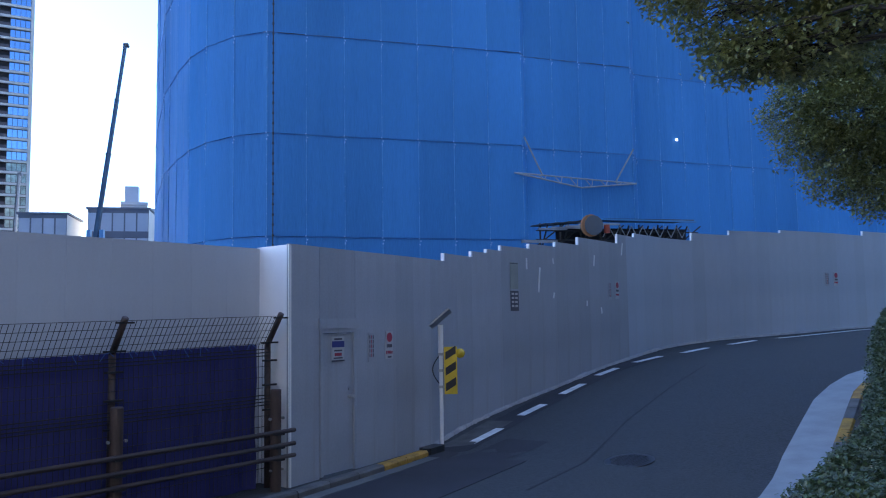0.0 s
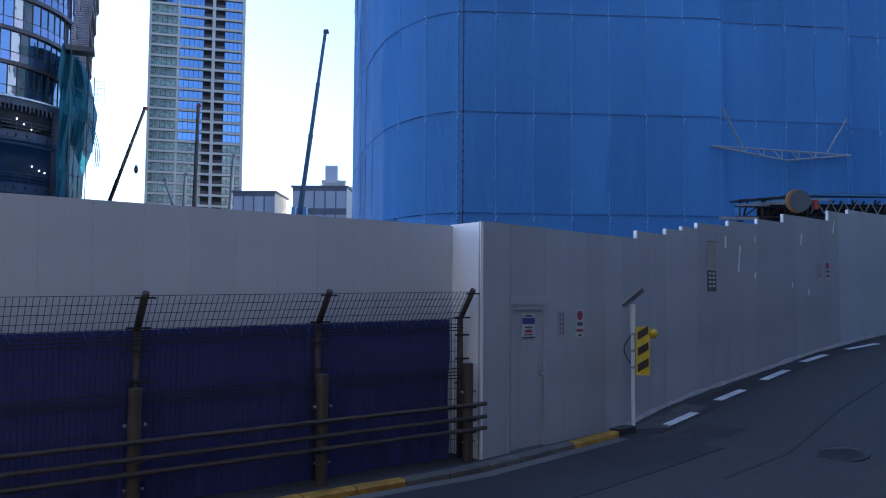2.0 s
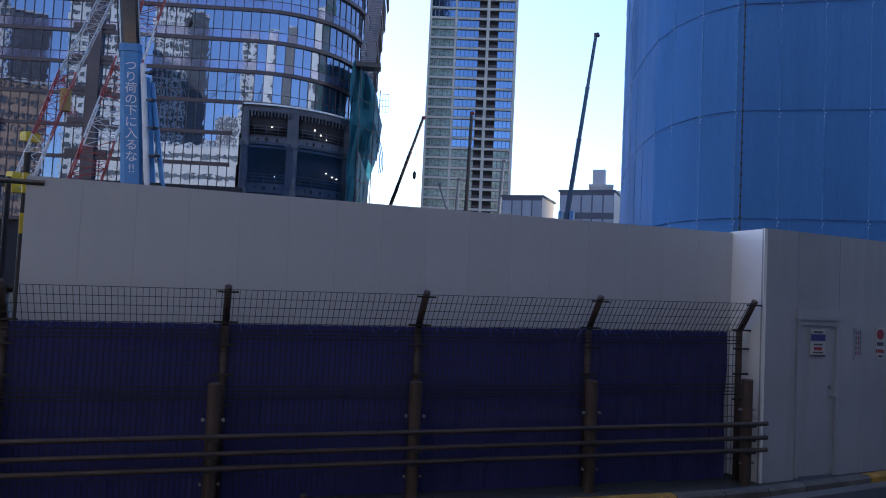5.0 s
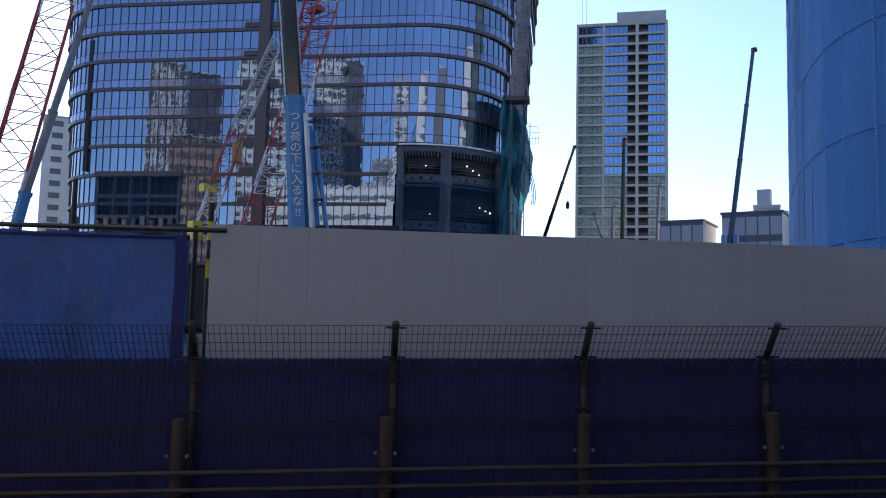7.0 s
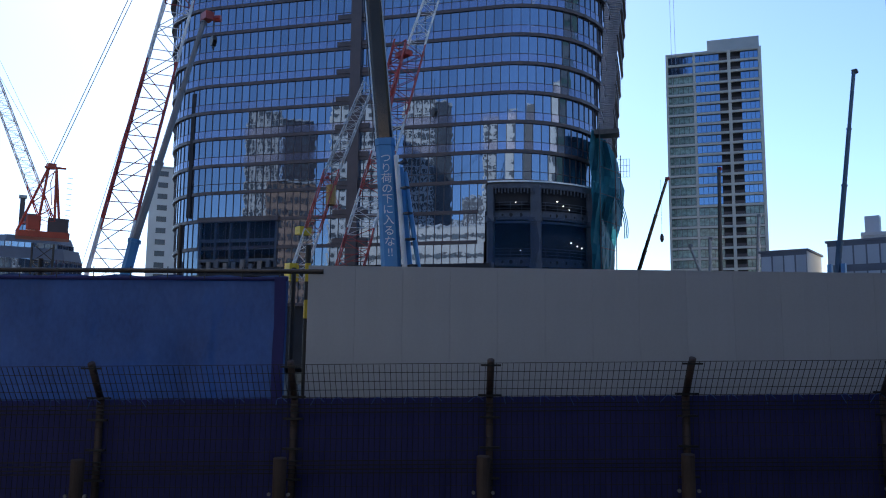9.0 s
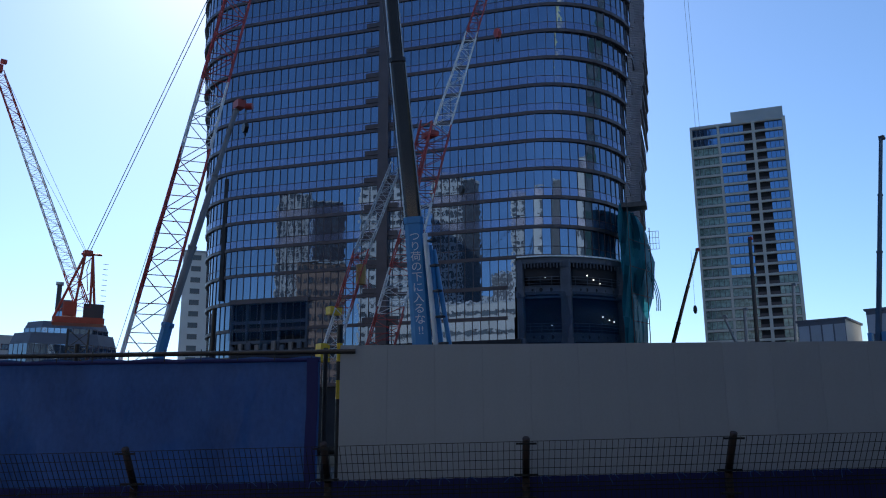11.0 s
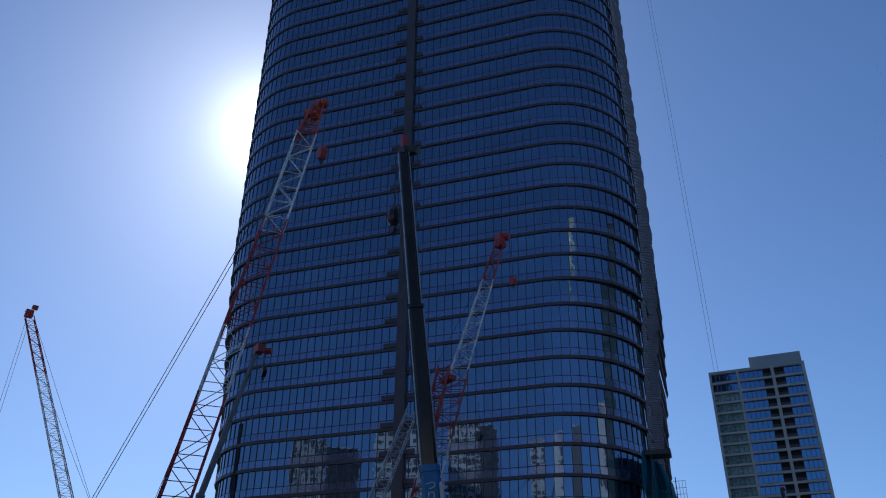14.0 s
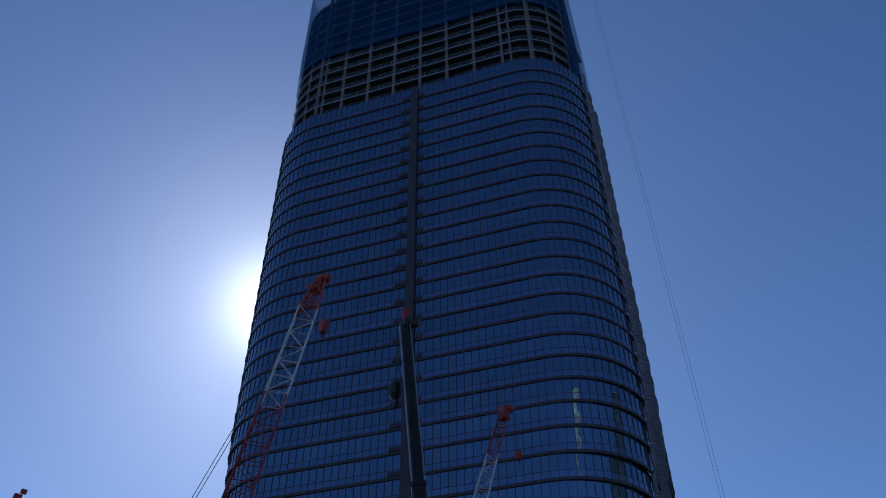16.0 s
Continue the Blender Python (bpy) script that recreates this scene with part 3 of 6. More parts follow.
def loop_wall(pts, z0, z1, b=None):
    b = b or Build()
    for p, q in zip(pts, pts[1:]):
        b.quad((*p, z0), (*q, z0), (*q, z1), (*p, z1))
    return b


def floor_band(grow, z, h, limit=99):
    """A projecting ledge round the tower, as far as limit along its front."""
    o, i = tower_plan(grow, 2.8), tower_plan(-0.3, 2.8)
    b = Build()
    n = min(len(o), len(i))
    for k in range(n - 1):
        if o[k][0] > limit:
            continue
        b.quad((*o[k], z), (*o[k + 1], z), (*o[k + 1], z + h), (*o[k], z + h))
        b.quad((*i[k], z), (*i[k + 1], z), (*o[k + 1], z), (*o[k], z))
        b.quad((*o[k], z + h), (*o[k + 1], z + h), (*i[k + 1], z + h), (*i[k], z + h))
    return b


GLASS_TOP = 157.6
levels = [Z_B + FLOOR * k for k in range(-6, 30) if Z_B + FLOOR * k < GLASS_TOP + 3]
band_mesh = floor_band(0.22, 0, 0.5).mesh("floor_band", BAND)
low_band_mesh = floor_band(0.22, 0, 0.5, 21).mesh("floor_band", BAND)
mull, low_mull = Build(), Build()
for i, (p, q) in enumerate(zip(plan, plan[1:])):
    t = (Vector(q) - Vector(p)).normalized()
    n = Vector((t.y, -t.x))
    c = Vector(p)
    for mb in (mull, low_mull):
        if mb is mull or c.x < 22.6:
            mb.box(Matrix.Translation((c.x + n.x * 0.03, c.y + n.y * 0.03, 2.2)) @ Matrix.Rotation(math.atan2(t.y, t.x), 4, "Z"), 0.09, 0.16, FLOOR)
tz = loop_wall(tower_plan(0.06, 2.8), 1.35, 1.45)
mull.add(tz.v, tz.f)
mull_mesh = mull.mesh("mullions", BAND)
low_mull_mesh = low_mull.mesh("mullions", BAND)
glass_mesh = loop_wall(plan, 0, FLOOR).mesh("floor_glass", GLASS)
pane_meshes = {}
spandrel_mesh = loop_wall(tower_plan(0.05), 0.2, 1.32).mesh("spandrel_glass", SPANDREL)
step_mesh = Build().box((-2.1, -0.16, 0.62), 2.4, 0.34, 0.75).mesh("stepped_band", BAND)
short_step_mesh = Build().box((1.5, -0.16, 0.62), 1.5, 0.34, 0.75).mesh("stepped_band", BAND)
for k, z in enumerate(levels):
    for me in (step_mesh, short_step_mesh):
        o = part("stepped_band", me, None, tower)
        o.location = (0, 0, z)
    if z > 30:
        o = tagged(part("spandrel_glass", spandrel_mesh, None, tower), kind="stuff")
        o.location = (0, 0, z)
        widen(o, z)
    low = z < Z_B - 0.1
    sw = swell(z)
    o = part("floor_band", band_mesh if z > 27 else low_band_mesh, None, tower)
    o.location = (0, 0, z - 0.3)
    widen(o, z)
    o = tagged(part("mullions", mull_mesh if z > 27 else low_mull_mesh, None, tower), kind="stuff")
    o.location = (0, 0, z)
    widen(o, z)
    if Z_B - 0.1 < z < Z_B + FLOOR * 3.5:
        wide = [(-1 + sw * (p[0] + 1), p[1]) for p in plan]
        for i, (p, q) in enumerate(zip(wide, wide[1:])):
            if q[1] > RAD + 1:
                continue
            t = Vector(q) - Vector(p)
            if "pane" not in pane_meshes:
                pb = Build()
                w = t.length
                pb.quad((0, 0, 0), (w, 0, 0), (w, 0, FLOOR), (0, 0, FLOOR))
                pane_meshes["pane"] = pb.mesh("window_pane", GLASS)
            o = part("window_pane", pane_meshes["pane"], None, tower)
            o.matrix_basis = Matrix.Translation((*p, z)) @ Matrix.Rotation(math.atan2(t.y, t.x) + random.uniform(-0.003, 0.003), 4, "Z") @ Matrix.Rotation(random.uniform(-0.002, 0.002), 4, "X")
        b = Build()
        for p, q in zip(plan, plan[1:]):
            if q[1] > RAD + 1:
                b.quad((*p, 0), (*q, 0), (*q, FLOOR), (*p, FLOOR))
        o = tagged(part("side_glass", b, GLASS, tower), kind="stuff")
        o.location = (0, 0, z)
        widen(o, z)
    elif low:
        b = Build()
        for p, q in zip(plan, plan[1:]):
            u = -1 + sw * ((p[0] + q[0]) / 2 + 1)
            if (u < 20.5 and not (-26 < u < -12.5 and z < Z_B - FLOOR * 3.5)) or z > 27:
                b.quad((*p, 0), (*q, 0), (*q, FLOOR), (*p, FLOOR))
        o = tagged(part("floor_glass", b, GLASS, tower), kind="stuff")
        o.location = (0, 0, z)
        widen(o, z)
    else:
        o = tagged(part("floor_glass", glass_mesh, None, tower), kind="stuff")
        o.location = (0, 0, z)
        widen(o, z)
# dark core inside, its colour standing for unlit depth, floor slabs closing off the top
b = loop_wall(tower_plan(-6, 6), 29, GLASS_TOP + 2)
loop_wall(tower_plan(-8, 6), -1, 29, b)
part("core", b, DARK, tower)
# recessed vertical strip on the front
b = Build()
b.box((-0.1, -0.25, 88), 1.7, 1.0, 150)
part("hoist_strip", b, BAND, tower, "dark vertical strip up the front")
# solid near-black box: darkness of an open gap put into its colour
b = Build()
b.box(Matrix.Translation((-28.3, 0.7, 33.8)) @ Matrix.Rotation(radians(-11), 4, "Z"), 0.75, 0.34, 20.5)
part("corner_strip", b, DARK, tower, "solid dark strip at the rounded corner, standing for an open gap")
# construction floors above the glass: columns, slabs, edge beams, then a net
b = Build()
steel_z = [164.0 + FLOOR * k for k in range(0, 13)]
SLAB, EDGE = Build(), Build()
o_pts, i_pts = tower_plan(-1.2, 3), tower_plan(-9, 3)
n = min(len(o_pts), len(i_pts))
for k in range(n - 1):
    SLAB.quad((*o_pts[k], 0), (*o_pts[k + 1], 0), (*o_pts[k + 1], 0.5), (*o_pts[k], 0.5))
    SLAB.quad((*i_pts[k], 0), (*i_pts[k + 1], 0), (*o_pts[k + 1], 0), (*o_pts[k], 0))
    SLAB.quad((*o_pts[k], 0.5), (*o_pts[k + 1], 0.5), (*i_pts[k + 1], 0.5), (*i_pts[k], 0.5))
slab_mesh = SLAB.mesh("floor_slab", SHADED_DECK)
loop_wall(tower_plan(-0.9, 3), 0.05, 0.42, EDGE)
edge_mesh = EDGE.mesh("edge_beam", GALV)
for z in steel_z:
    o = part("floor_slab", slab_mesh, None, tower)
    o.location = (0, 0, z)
    o = part("edge_beam", edge_mesh, None, tower)
    o.location = (0, 0, z)
RAIL = Build()
rp = tower_plan(-1.0, 3)
for h in (0.55, 1.0, 1.5):
    for p, q in zip(rp, rp[1:]):
        RAIL.beam((*p, h), (*q, h), 0.06, 0.06)
for p in rp:
    RAIL.box((*p, 0.8), 0.06, 0.06, 1.5)
rail_mesh = RAIL.mesh("guard_rail", GALV)
for z in steel_z[:7]:
    o = part("guard_rail", rail_mesh, None, tower)
    o.location = (0, 0, z + 0.45)
for u in [0.6 + 7 * k for k in range(-4, 5)]:
    b = Build()
    b.box((u, 1.3, 200.5), 0.62, 0.7, 75)
    part("column", b, FRAME_STEEL, tower)
for (cx, a0) in ((UL + RAD, 1.0), (UR - RAD, 1.5)):
    for j in range(0, 5):
        t = (a0 + 0.5 * j / 4) * math.pi
        b = Build()
        b.tube((cx + 13.6 * math.cos(t), RAD + 13.6 * math.sin(t), 163), (cx + 13.6 * math.cos(t), RAD + 13.6 * math.sin(t), 216), 0.3)
        part("column", b, FRAME_STEEL, tower)
# near-black core: darkness between the open floors put into its colour
part("shaded_core", loop_wall(tower_plan(-9, 6), 160, 239), DARK, tower)
netp = tower_plan(-0.5, 1.6)
b = Build()
for p, q in zip(netp, netp[1:]):
    lift = 188.5 + 0.5 * math.sin(p[0] * 1.3)
    lift2 = 188.5 + 0.5 * math.sin(q[0] * 1.3)
    for z0, z1 in ((0, 9), (9, 18), (18, 52)):
        w = 0.22 * math.sin(p[0] * 2.1 + z0)
        w2 = 0.22 * math.sin(q[0] * 2.1 + z0)
        b.quad((p[0], p[1] + w, lift + z0), (q[0], q[1] + w2, lift2 + z0), (q[0], q[1] + w2 * 0.5, lift2 + z1), (p[0], p[1] + w * 0.5, lift + z1))
part("safety_net", b, NET, tower, "blue safety net round the topmost floors", smooth=True)
rb = Build()
for p, q in zip(tower_plan(-0.3, 3), tower_plan(-0.3, 3)[1:]):
    if p[0] > 35:
        rb.quad((*p, 160), (*q, 160), (*q, 189), (*p, 189))
part("side_net", rb, NET, tower)
part("roof", loop_wall(tower_plan(-1, 4), 239, 239.6).add([(UL + 9, 2, 239.5), (UR - 9, 2, 239.5), (UR - 1, DEPTH, 239.5), (UL + 1, DEPTH, 239.5)], [(0, 1, 2, 3)]), FRAME_STEEL, tower)
# louvred, scalloped screen on the side wall
for k in range(0, 30):
    z = 36 + FLOOR * k
    for j in range(3):
        b = Build()
        y0 = 12 + 6.5 * j
        edge = -1 + swell(z) * (UR + 1)
        for s in range(14):
            t = s / 13
            out = 0.5 + 0.2 * math.sin(math.pi * t) + 0.38 * j
            b.box((edge + out / 2, y0, z + 0.2 + t * 4.0), out, 0.5, 0.17)
        b.box((edge + 0.25 + 0.18 * j, y0 + 0.4, z + 2.2), 0.5 + 0.36 * j, 0.12, 4.4)
        tagged(part("scalloped_screen", b, SCREEN, tower), kind="stuff")

# lower storeys at the right corner: open steel frame with nets
frame_root = tagged(new("podium_frame"), "open steel frame of the tower's lower storeys behind blue netting", "steel frame")
frame_root.matrix_world = TOWER_M


def corner_plan(u):
    """Depth of the front at u, following the rounded corner."""
    if u <= 21.8:
        return 0.0
    x = min(u - 21.8, RAD - 0.01)
    return RAD - math.sqrt(RAD * RAD - x * x)


US = [20.6 + 0.8 * i for i in range(20)]
for u, w in ((20.9, 1.0), (27.3, 1.5), (34.6, 1.4)):
    b = Build()
    y = corner_plan(u) + 0.5
    b.chamfer((u, y, 13), w, 1.2, 27.4, 0.15)
    for z in (8.5, 15.0, 21.8):
        b.box((u, y, z), w + 0.25, 1.4, 0.9)
    part("column", b, PODIUM_STEEL, frame_root)
for z, h, g in ((26.7, 0.9, 0.2), (22.4, 1.3, 0.8), (21.3, 0.25, 0.4), (15.6, 1.3, 0.8), (14.6, 0.25, 0.4), (8.5, 1.2, 0.8)):
    b = Build()
    for p, q in zip(US, US[1:]):
        b.beam((p, corner_plan(p) + g, z), (q, corner_plan(q) + g, z), 0.35, h)
    part("edge_beam", b, PODIUM_STEEL, frame_root)
    # dark discs on the beam: shade of round web openings as colour
    if h > 1.2:
        b = Build()
        for i, u in enumerate((22.6, 23.8, 25.2, 29.2, 30.0, 31.2, 32.4, 33.4)):
            b.tube((u, corner_plan(u) + g - 0.19, z), (u, corner_plan(u) + g - 0.2, z), 0.28 if i % 3 else 0.17, seg=12)
        tagged(part("web_opening", b, DARK, frame_root), kind="stuff")
b = Build()
for p, q in zip(US, US[1:]):
    b.beam((p, corner_plan(p) - 0.35, 27.15), (q, corner_plan(q) - 0.35, 27.15), 0.2, 0.2)
part("white_trim", b, WHITE_SMOOTH, frame_root, "thin white trim along the lowest glass")
b = Build()
for i in range(32):
    u = 21.3 + i * 0.45
    b.box((u, corner_plan(u) - 0.1, 25.9), 0.16, 0.4, 0.9 if i % 2 else 0.6)
tagged(part("hanging_bracket", b, PODIUM_STEEL, frame_root), kind="stuff")
b = Build()
for z in (23.3, 23.8, 24.2, 16.6, 17.1, 17.5):
    for p, q in zip(US, US[1:]):
        b.beam((p, corner_plan(p) + 0.2, z), (q, corner_plan(q) + 0.2, z), 0.06, 0.06)
for u in US[::2]:
    for z in (23.5, 16.8):
        b.box((u, corner_plan(u) + 0.2, z), 0.06, 0.06, 1.5)
tagged(part("guard_rail", b, PODIUM_STEEL, frame_root), kind="stuff")
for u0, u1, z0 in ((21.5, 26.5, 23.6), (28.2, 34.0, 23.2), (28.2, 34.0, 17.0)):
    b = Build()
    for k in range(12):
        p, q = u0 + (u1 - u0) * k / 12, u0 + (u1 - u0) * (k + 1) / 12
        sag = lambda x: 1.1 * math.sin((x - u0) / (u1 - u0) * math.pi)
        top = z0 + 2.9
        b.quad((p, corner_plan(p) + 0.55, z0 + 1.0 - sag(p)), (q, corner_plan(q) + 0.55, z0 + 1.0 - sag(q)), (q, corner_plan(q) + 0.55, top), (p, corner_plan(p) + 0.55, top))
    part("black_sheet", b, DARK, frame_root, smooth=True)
# near-black wall behind the frame: shade of its depth put into colour
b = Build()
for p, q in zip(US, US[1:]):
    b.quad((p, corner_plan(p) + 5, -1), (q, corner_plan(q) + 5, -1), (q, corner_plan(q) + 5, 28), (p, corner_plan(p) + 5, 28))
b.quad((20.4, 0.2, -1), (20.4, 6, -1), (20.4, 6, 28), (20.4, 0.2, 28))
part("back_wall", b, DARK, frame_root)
b = Build()
for z in (22.9, 16.1):
    for p, q in zip(US, US[1:]):
        b.quad((p, corner_plan(p) + 0.5, z), (q, corner_plan(q) + 0.5, z), (q, corner_plan(q) + 5, z), (p, corner_plan(p) + 5, z))
part("floor_slab", b, PODIUM_STEEL, frame_root)
# netting, bulging at the side
b = Build()
rows = []
for i in range(15):
    z = 13 + i * 0.9
    rows.append([(p, corner_plan(p) - 0.25 + 0.12 * math.sin(p * 2 + z), z) for p in US[:20]])
for r, s in zip(rows, rows[1:]):
    for k in range(19):
        if s[k][2] < 22.6:
            b.quad(r[k], r[k + 1], s[k + 1], s[k])
THIN_NET = sheet_material("thin_blue_net", (0.02, 0.1, 0.22), (0.03, 0.14, 0.3), 0.5, 0.3, 0.7, (1, 1, 0.15), 1.0, 0.36)
part("front_net", b, THIN_NET, frame_root, smooth=True)
lamp_glow = bpy.data.materials.new("work_lamp_glow")
lamp_glow.use_nodes = True
lamp_glow.node_tree.nodes["Principled BSDF"].inputs["Emission Color"].default_value = (1, 0.95, 0.85, 1)
lamp_glow.node_tree.nodes["Principled BSDF"].inputs["Emission Strength"].default_value = 3
for u, z in ((24.5, 24.2), (30.2, 24.5), (31.0, 23.9), (31.8, 23.4), (32.0, 18.6), (32.8, 18.2), (33.4, 18.0), (25.2, 17.2)):
    part("work_lamp", Build().ball((u, corner_plan(u) + 0.4, z), 0.09, 6, 4), lamp_glow, frame_root, "small lit work lamp")
side_net = tagged(new("side_netting"), "teal safety netting draped over scaffolding beside the tower", "netting")
side_net.matrix_world = TOWER_M
b = Build()
rows = []
for i in range(24):
    z = i * 1.55
    swing = float(np.interp(z, (0, 12, 20, 24, 28, 33, 36), (0.4, 0.7, 1.2, 1.9, 2.5, 1.3, 0.0)))
    row = []
    for k in range(18):
        f = k / 17
        bulge = swing * (0.2 + f)
        u = 35.0 + f * (1.6 + bulge) + 0.24 * math.sin(k * 2.3 + z * 0.55)
        w = 5.5 + f * 9 + 0.7 * math.sin(k * 3.1 + z * 0.35)
        row.append((u, w - 1.0, z))
    rows.append(row)
for r, s in zip(rows, rows[1:]):
    for k in range(17):
        b.quad(r[k], r[k + 1], s[k + 1], s[k])
part("net", b, TEAL_NET, side_net, smooth=True)
b = Build()
for u, w in ((36.2, 5.2), (38.2, 9.5), (38.9, 11.5)):
    b.tube((u, w, 0 if u < 38.5 else 22), (u, w, 36.4 if u < 38.5 else 33), 0.07)
for z in range(2, 36, 4):
    b.tube((36.2, 5.2, z), (38.2, 9.5, z), 0.05)
    if 22 <= z <= 33:
        b.tube((38.2, 9.5, z), (38.9, 11.5, z), 0.05)
b.box((37.2, 6.5, 35.2), 3.6, 2.6, 0.7)
part("scaffold", b, DARK_STEEL, side_net)
b = Build()
for k in range(4):
    b.beam((38.9 + 0.45 * k, 11.5, 29.6), (38.9 + 0.45 * k, 11.5, 32.4), 0.06, 0.06)
for z in (29.6, 30.5, 31.4, 32.4):
    b.beam((38.5, 11.5, z), (40.3, 11.5, z), 0.06, 0.06)
part("access_ladder", b, GALV, side_net)
for k in range(3):
    b = Build()
    arc_pts = [(37.7 + 0.25 * k + 1.7 * math.sin(t * 1.9), 10.6, 27.5 - 7.5 * t) for t in (j / 10 for j in range(11))]
    for p, q in zip(arc_pts, arc_pts[1:]):
        b.tube(p, q, 0.07, seg=6)
    part("loose_rope", b, TEAL_NET, side_net)

# left lower storeys
lower = tagged(new("loading_bay_frame"), "dark netted steel bay at the foot of the tower", "steel frame")
lower.matrix_world = TOWER_M
b = Build()
b.box((-18.95, -0.3, 22.9), 13.6, 0.6, 0.8)
part("lintel", b, BAND, lower)
for u in (-25.5, -22.8, -20.2, -17.2, -12.5):
    b = Build()
    b.chamfer((u, -0.1, 11.2), 0.4, 0.5, 22.4, 0.1)
    part("column", b, PODIUM_STEEL, lower)
for z in (19.6, 16.5, 13.5):
    b = Build()
    b.beam((-25.6, -0.1, z), (-12.4, -0.1, z), 0.3, 0.5)
    part("edge_beam", b, PODIUM_STEEL, lower)
for u0, u1, z0 in ((-25.6, -20.4, 16.9), (-20.2, -17.3, 15.6), (-17.1, -12.4, 17.2)):
    b = Build()
    for k in range(14):
        p, q = u0 + (u1 - u0) * k / 14, u0 + (u1 - u0) * (k + 1) / 14
        b.quad((p, -0.7 + 0.18 * math.sin(p * 3), z0 + 0.2 * math.sin(p * 2)), (q, -0.7 + 0.18 * math.sin(q * 3), z0 + 0.2 * math.sin(q * 2)), (q, -0.62, 22.6), (p, -0.62, 22.6))
    part("net", b, THIN_NET, lower, smooth=True)
for k in range(9):
    b = Build()
    b.chamfer((-24.9 + 1.45 * k, -0.75, 15.3 + 0.25 * (k % 3)), 0.7, 0.5, 1.1 + 0.3 * (k % 2), 0.08)
    part("formwork_crate", b, FRAME_STEEL if k % 2 else PODIUM_STEEL, lower)
# near-black wall: shade inside the bay put into colour
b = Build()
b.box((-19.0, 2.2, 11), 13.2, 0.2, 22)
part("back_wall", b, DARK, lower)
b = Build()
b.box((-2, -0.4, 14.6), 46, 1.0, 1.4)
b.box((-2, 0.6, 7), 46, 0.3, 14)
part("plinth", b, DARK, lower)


# ---- building wrapped in blue sheets ----
def wrapped_building():
    root = thing("sheeted_building", (-8.4, 39.8, land(-8.4, 39.8)), "building wrapped in bright blue scaffold sheets laced along their seams", "building")
    o = Vector(root.location)
    front = [(-23, 66), (-20.2, 58.5), (-18.2, 53.5), (-17.1, 50.6), (-16.2, 48.9), (-14.9, 46.3), (-13.4, 43.7), (-12.0, 41.95), (-10.2, 40.5), (-8.4, 39.85)]
    line = lambda p, q, n: [(p[0] + (q[0] - p[0]) * i / n, p[1] + (q[1] - p[1]) * i / n) for i in range(1, n + 1)]
    front += line((-8.4, 39.85), (4.5, 43.7), 7)
    front += [(4.75, 44.35)] + line((4.75, 44.35), (11.1, 46.6), 4)
    front += [(11.6, 47.9)] + line((11.6, 47.9), (44, 61.2), 20)
    rows = (0.85, 5.95, 11.05, 16.15, 21.25, 26.35, 31.45)
    for r, z in enumerate(rows[:-1]):
        for i, (p, q) in enumerate(zip(front, front[1:])):
            b = Build()
            d = Vector(q) - Vector(p)
            n = Vector((d.y, -d.x)).normalized()
            nx, nz = 6, 5
            sway = random.uniform(-0.05, 0.12)
            for jz in range(nz + 1):
                for jx in range(nx + 1):
                    fx, fz = jx / nx, jz / nz
                    puff = sway * math.sin(math.pi * fx) * math.sin(math.pi * fz) + 0.03 * math.sin(fx * 9 + r + i) * math.sin(math.pi * fz)
                    c = Vector(p) + d * fx + n * puff
                    b.v.append(Vector((c.x, c.y, z + 5.06 * fz + 0.02)) - o)
            m = nx + 1
            b.f = [(jz * m + jx, jz * m + jx + 1, (jz + 1) * m + jx + 1, (jz + 1) * m + jx) for jz in range(nz) for jx in range(nx)]
            part("sheet", b, BLUE_SHEET, root, smooth=True)
    lace, ties, cord = Build(), Build(), Build()
    for i, p in enumerate(front):
        w = 0.03
        q = front[min(i + 1, len(front) - 1)]
        d = (Vector(q) - Vector(front[max(i - 1, 0)])).normalized()
        n = Vector((d.y, -d.x))
        c = Vector(p) + n * 0.012
        lace.box(Matrix.Translation(Vector((c.x, c.y, 16)) - o) @ Matrix.Rotation(math.atan2(d.y, d.x), 4, "Z"), w, 0.012, 31)
        for z in rows:
            for s, dz in ((-0.03, 0.0), (0.05, -0.16), (0.0, -0.3)):
                e = Vector(p) + d * s + n * 0.04
                ties.box(Vector((e.x, e.y, z + dz + random.uniform(-0.03, 0.03))) - o, 0.06, 0.04, 0.06)
            for k in range(1, 14, 2):
                e = Vector(p) + n * 0.02
                ties.box(Vector((e.x, e.y, z + k * 0.364)) - o, 0.022, 0.02, 0.045)
    for z in rows:
        for p, q in zip(front, front[1:]):
            a, c = Vector((*p, z)) - o, Vector((*q, z - random.uniform(0, 0.05))) - o
            d = (c - a).normalized()
            n = Vector((d.y, -d.x, 0)) * 0.05
            cord.beam(a + n * 0.6, (a + c) / 2 + n * 0.6 + Vector((0, 0, -0.03)), 0.022, 0.026)
            cord.beam((a + c) / 2 + n * 0.6 + Vector((0, 0, -0.03)), c + n * 0.6, 0.022, 0.026)
    tagged(part("seam", lace, material("seam_blue", (0.1, 0.32, 0.6), 0.5, 0, 0.2, 2, 20, 0.1), root), kind="stuff")
    tagged(part("lacing_cord", cord, material("dark_blue_cord", (0.05, 0.16, 0.4), 0.6, 0, 0.2, 2, 20, 0.1), root), kind="stuff")
    tagged(part("tie", ties, material("pale_tie", (0.32, 0.5, 0.78), 0.5, 0, 0.2, 2, 20, 0.1), root), kind="stuff")
    b = Build()
    b.tube(Vector((-8.05, 39.6, 0)) - o, Vector((-8.05, 39.6, 31)) - o, 0.028)
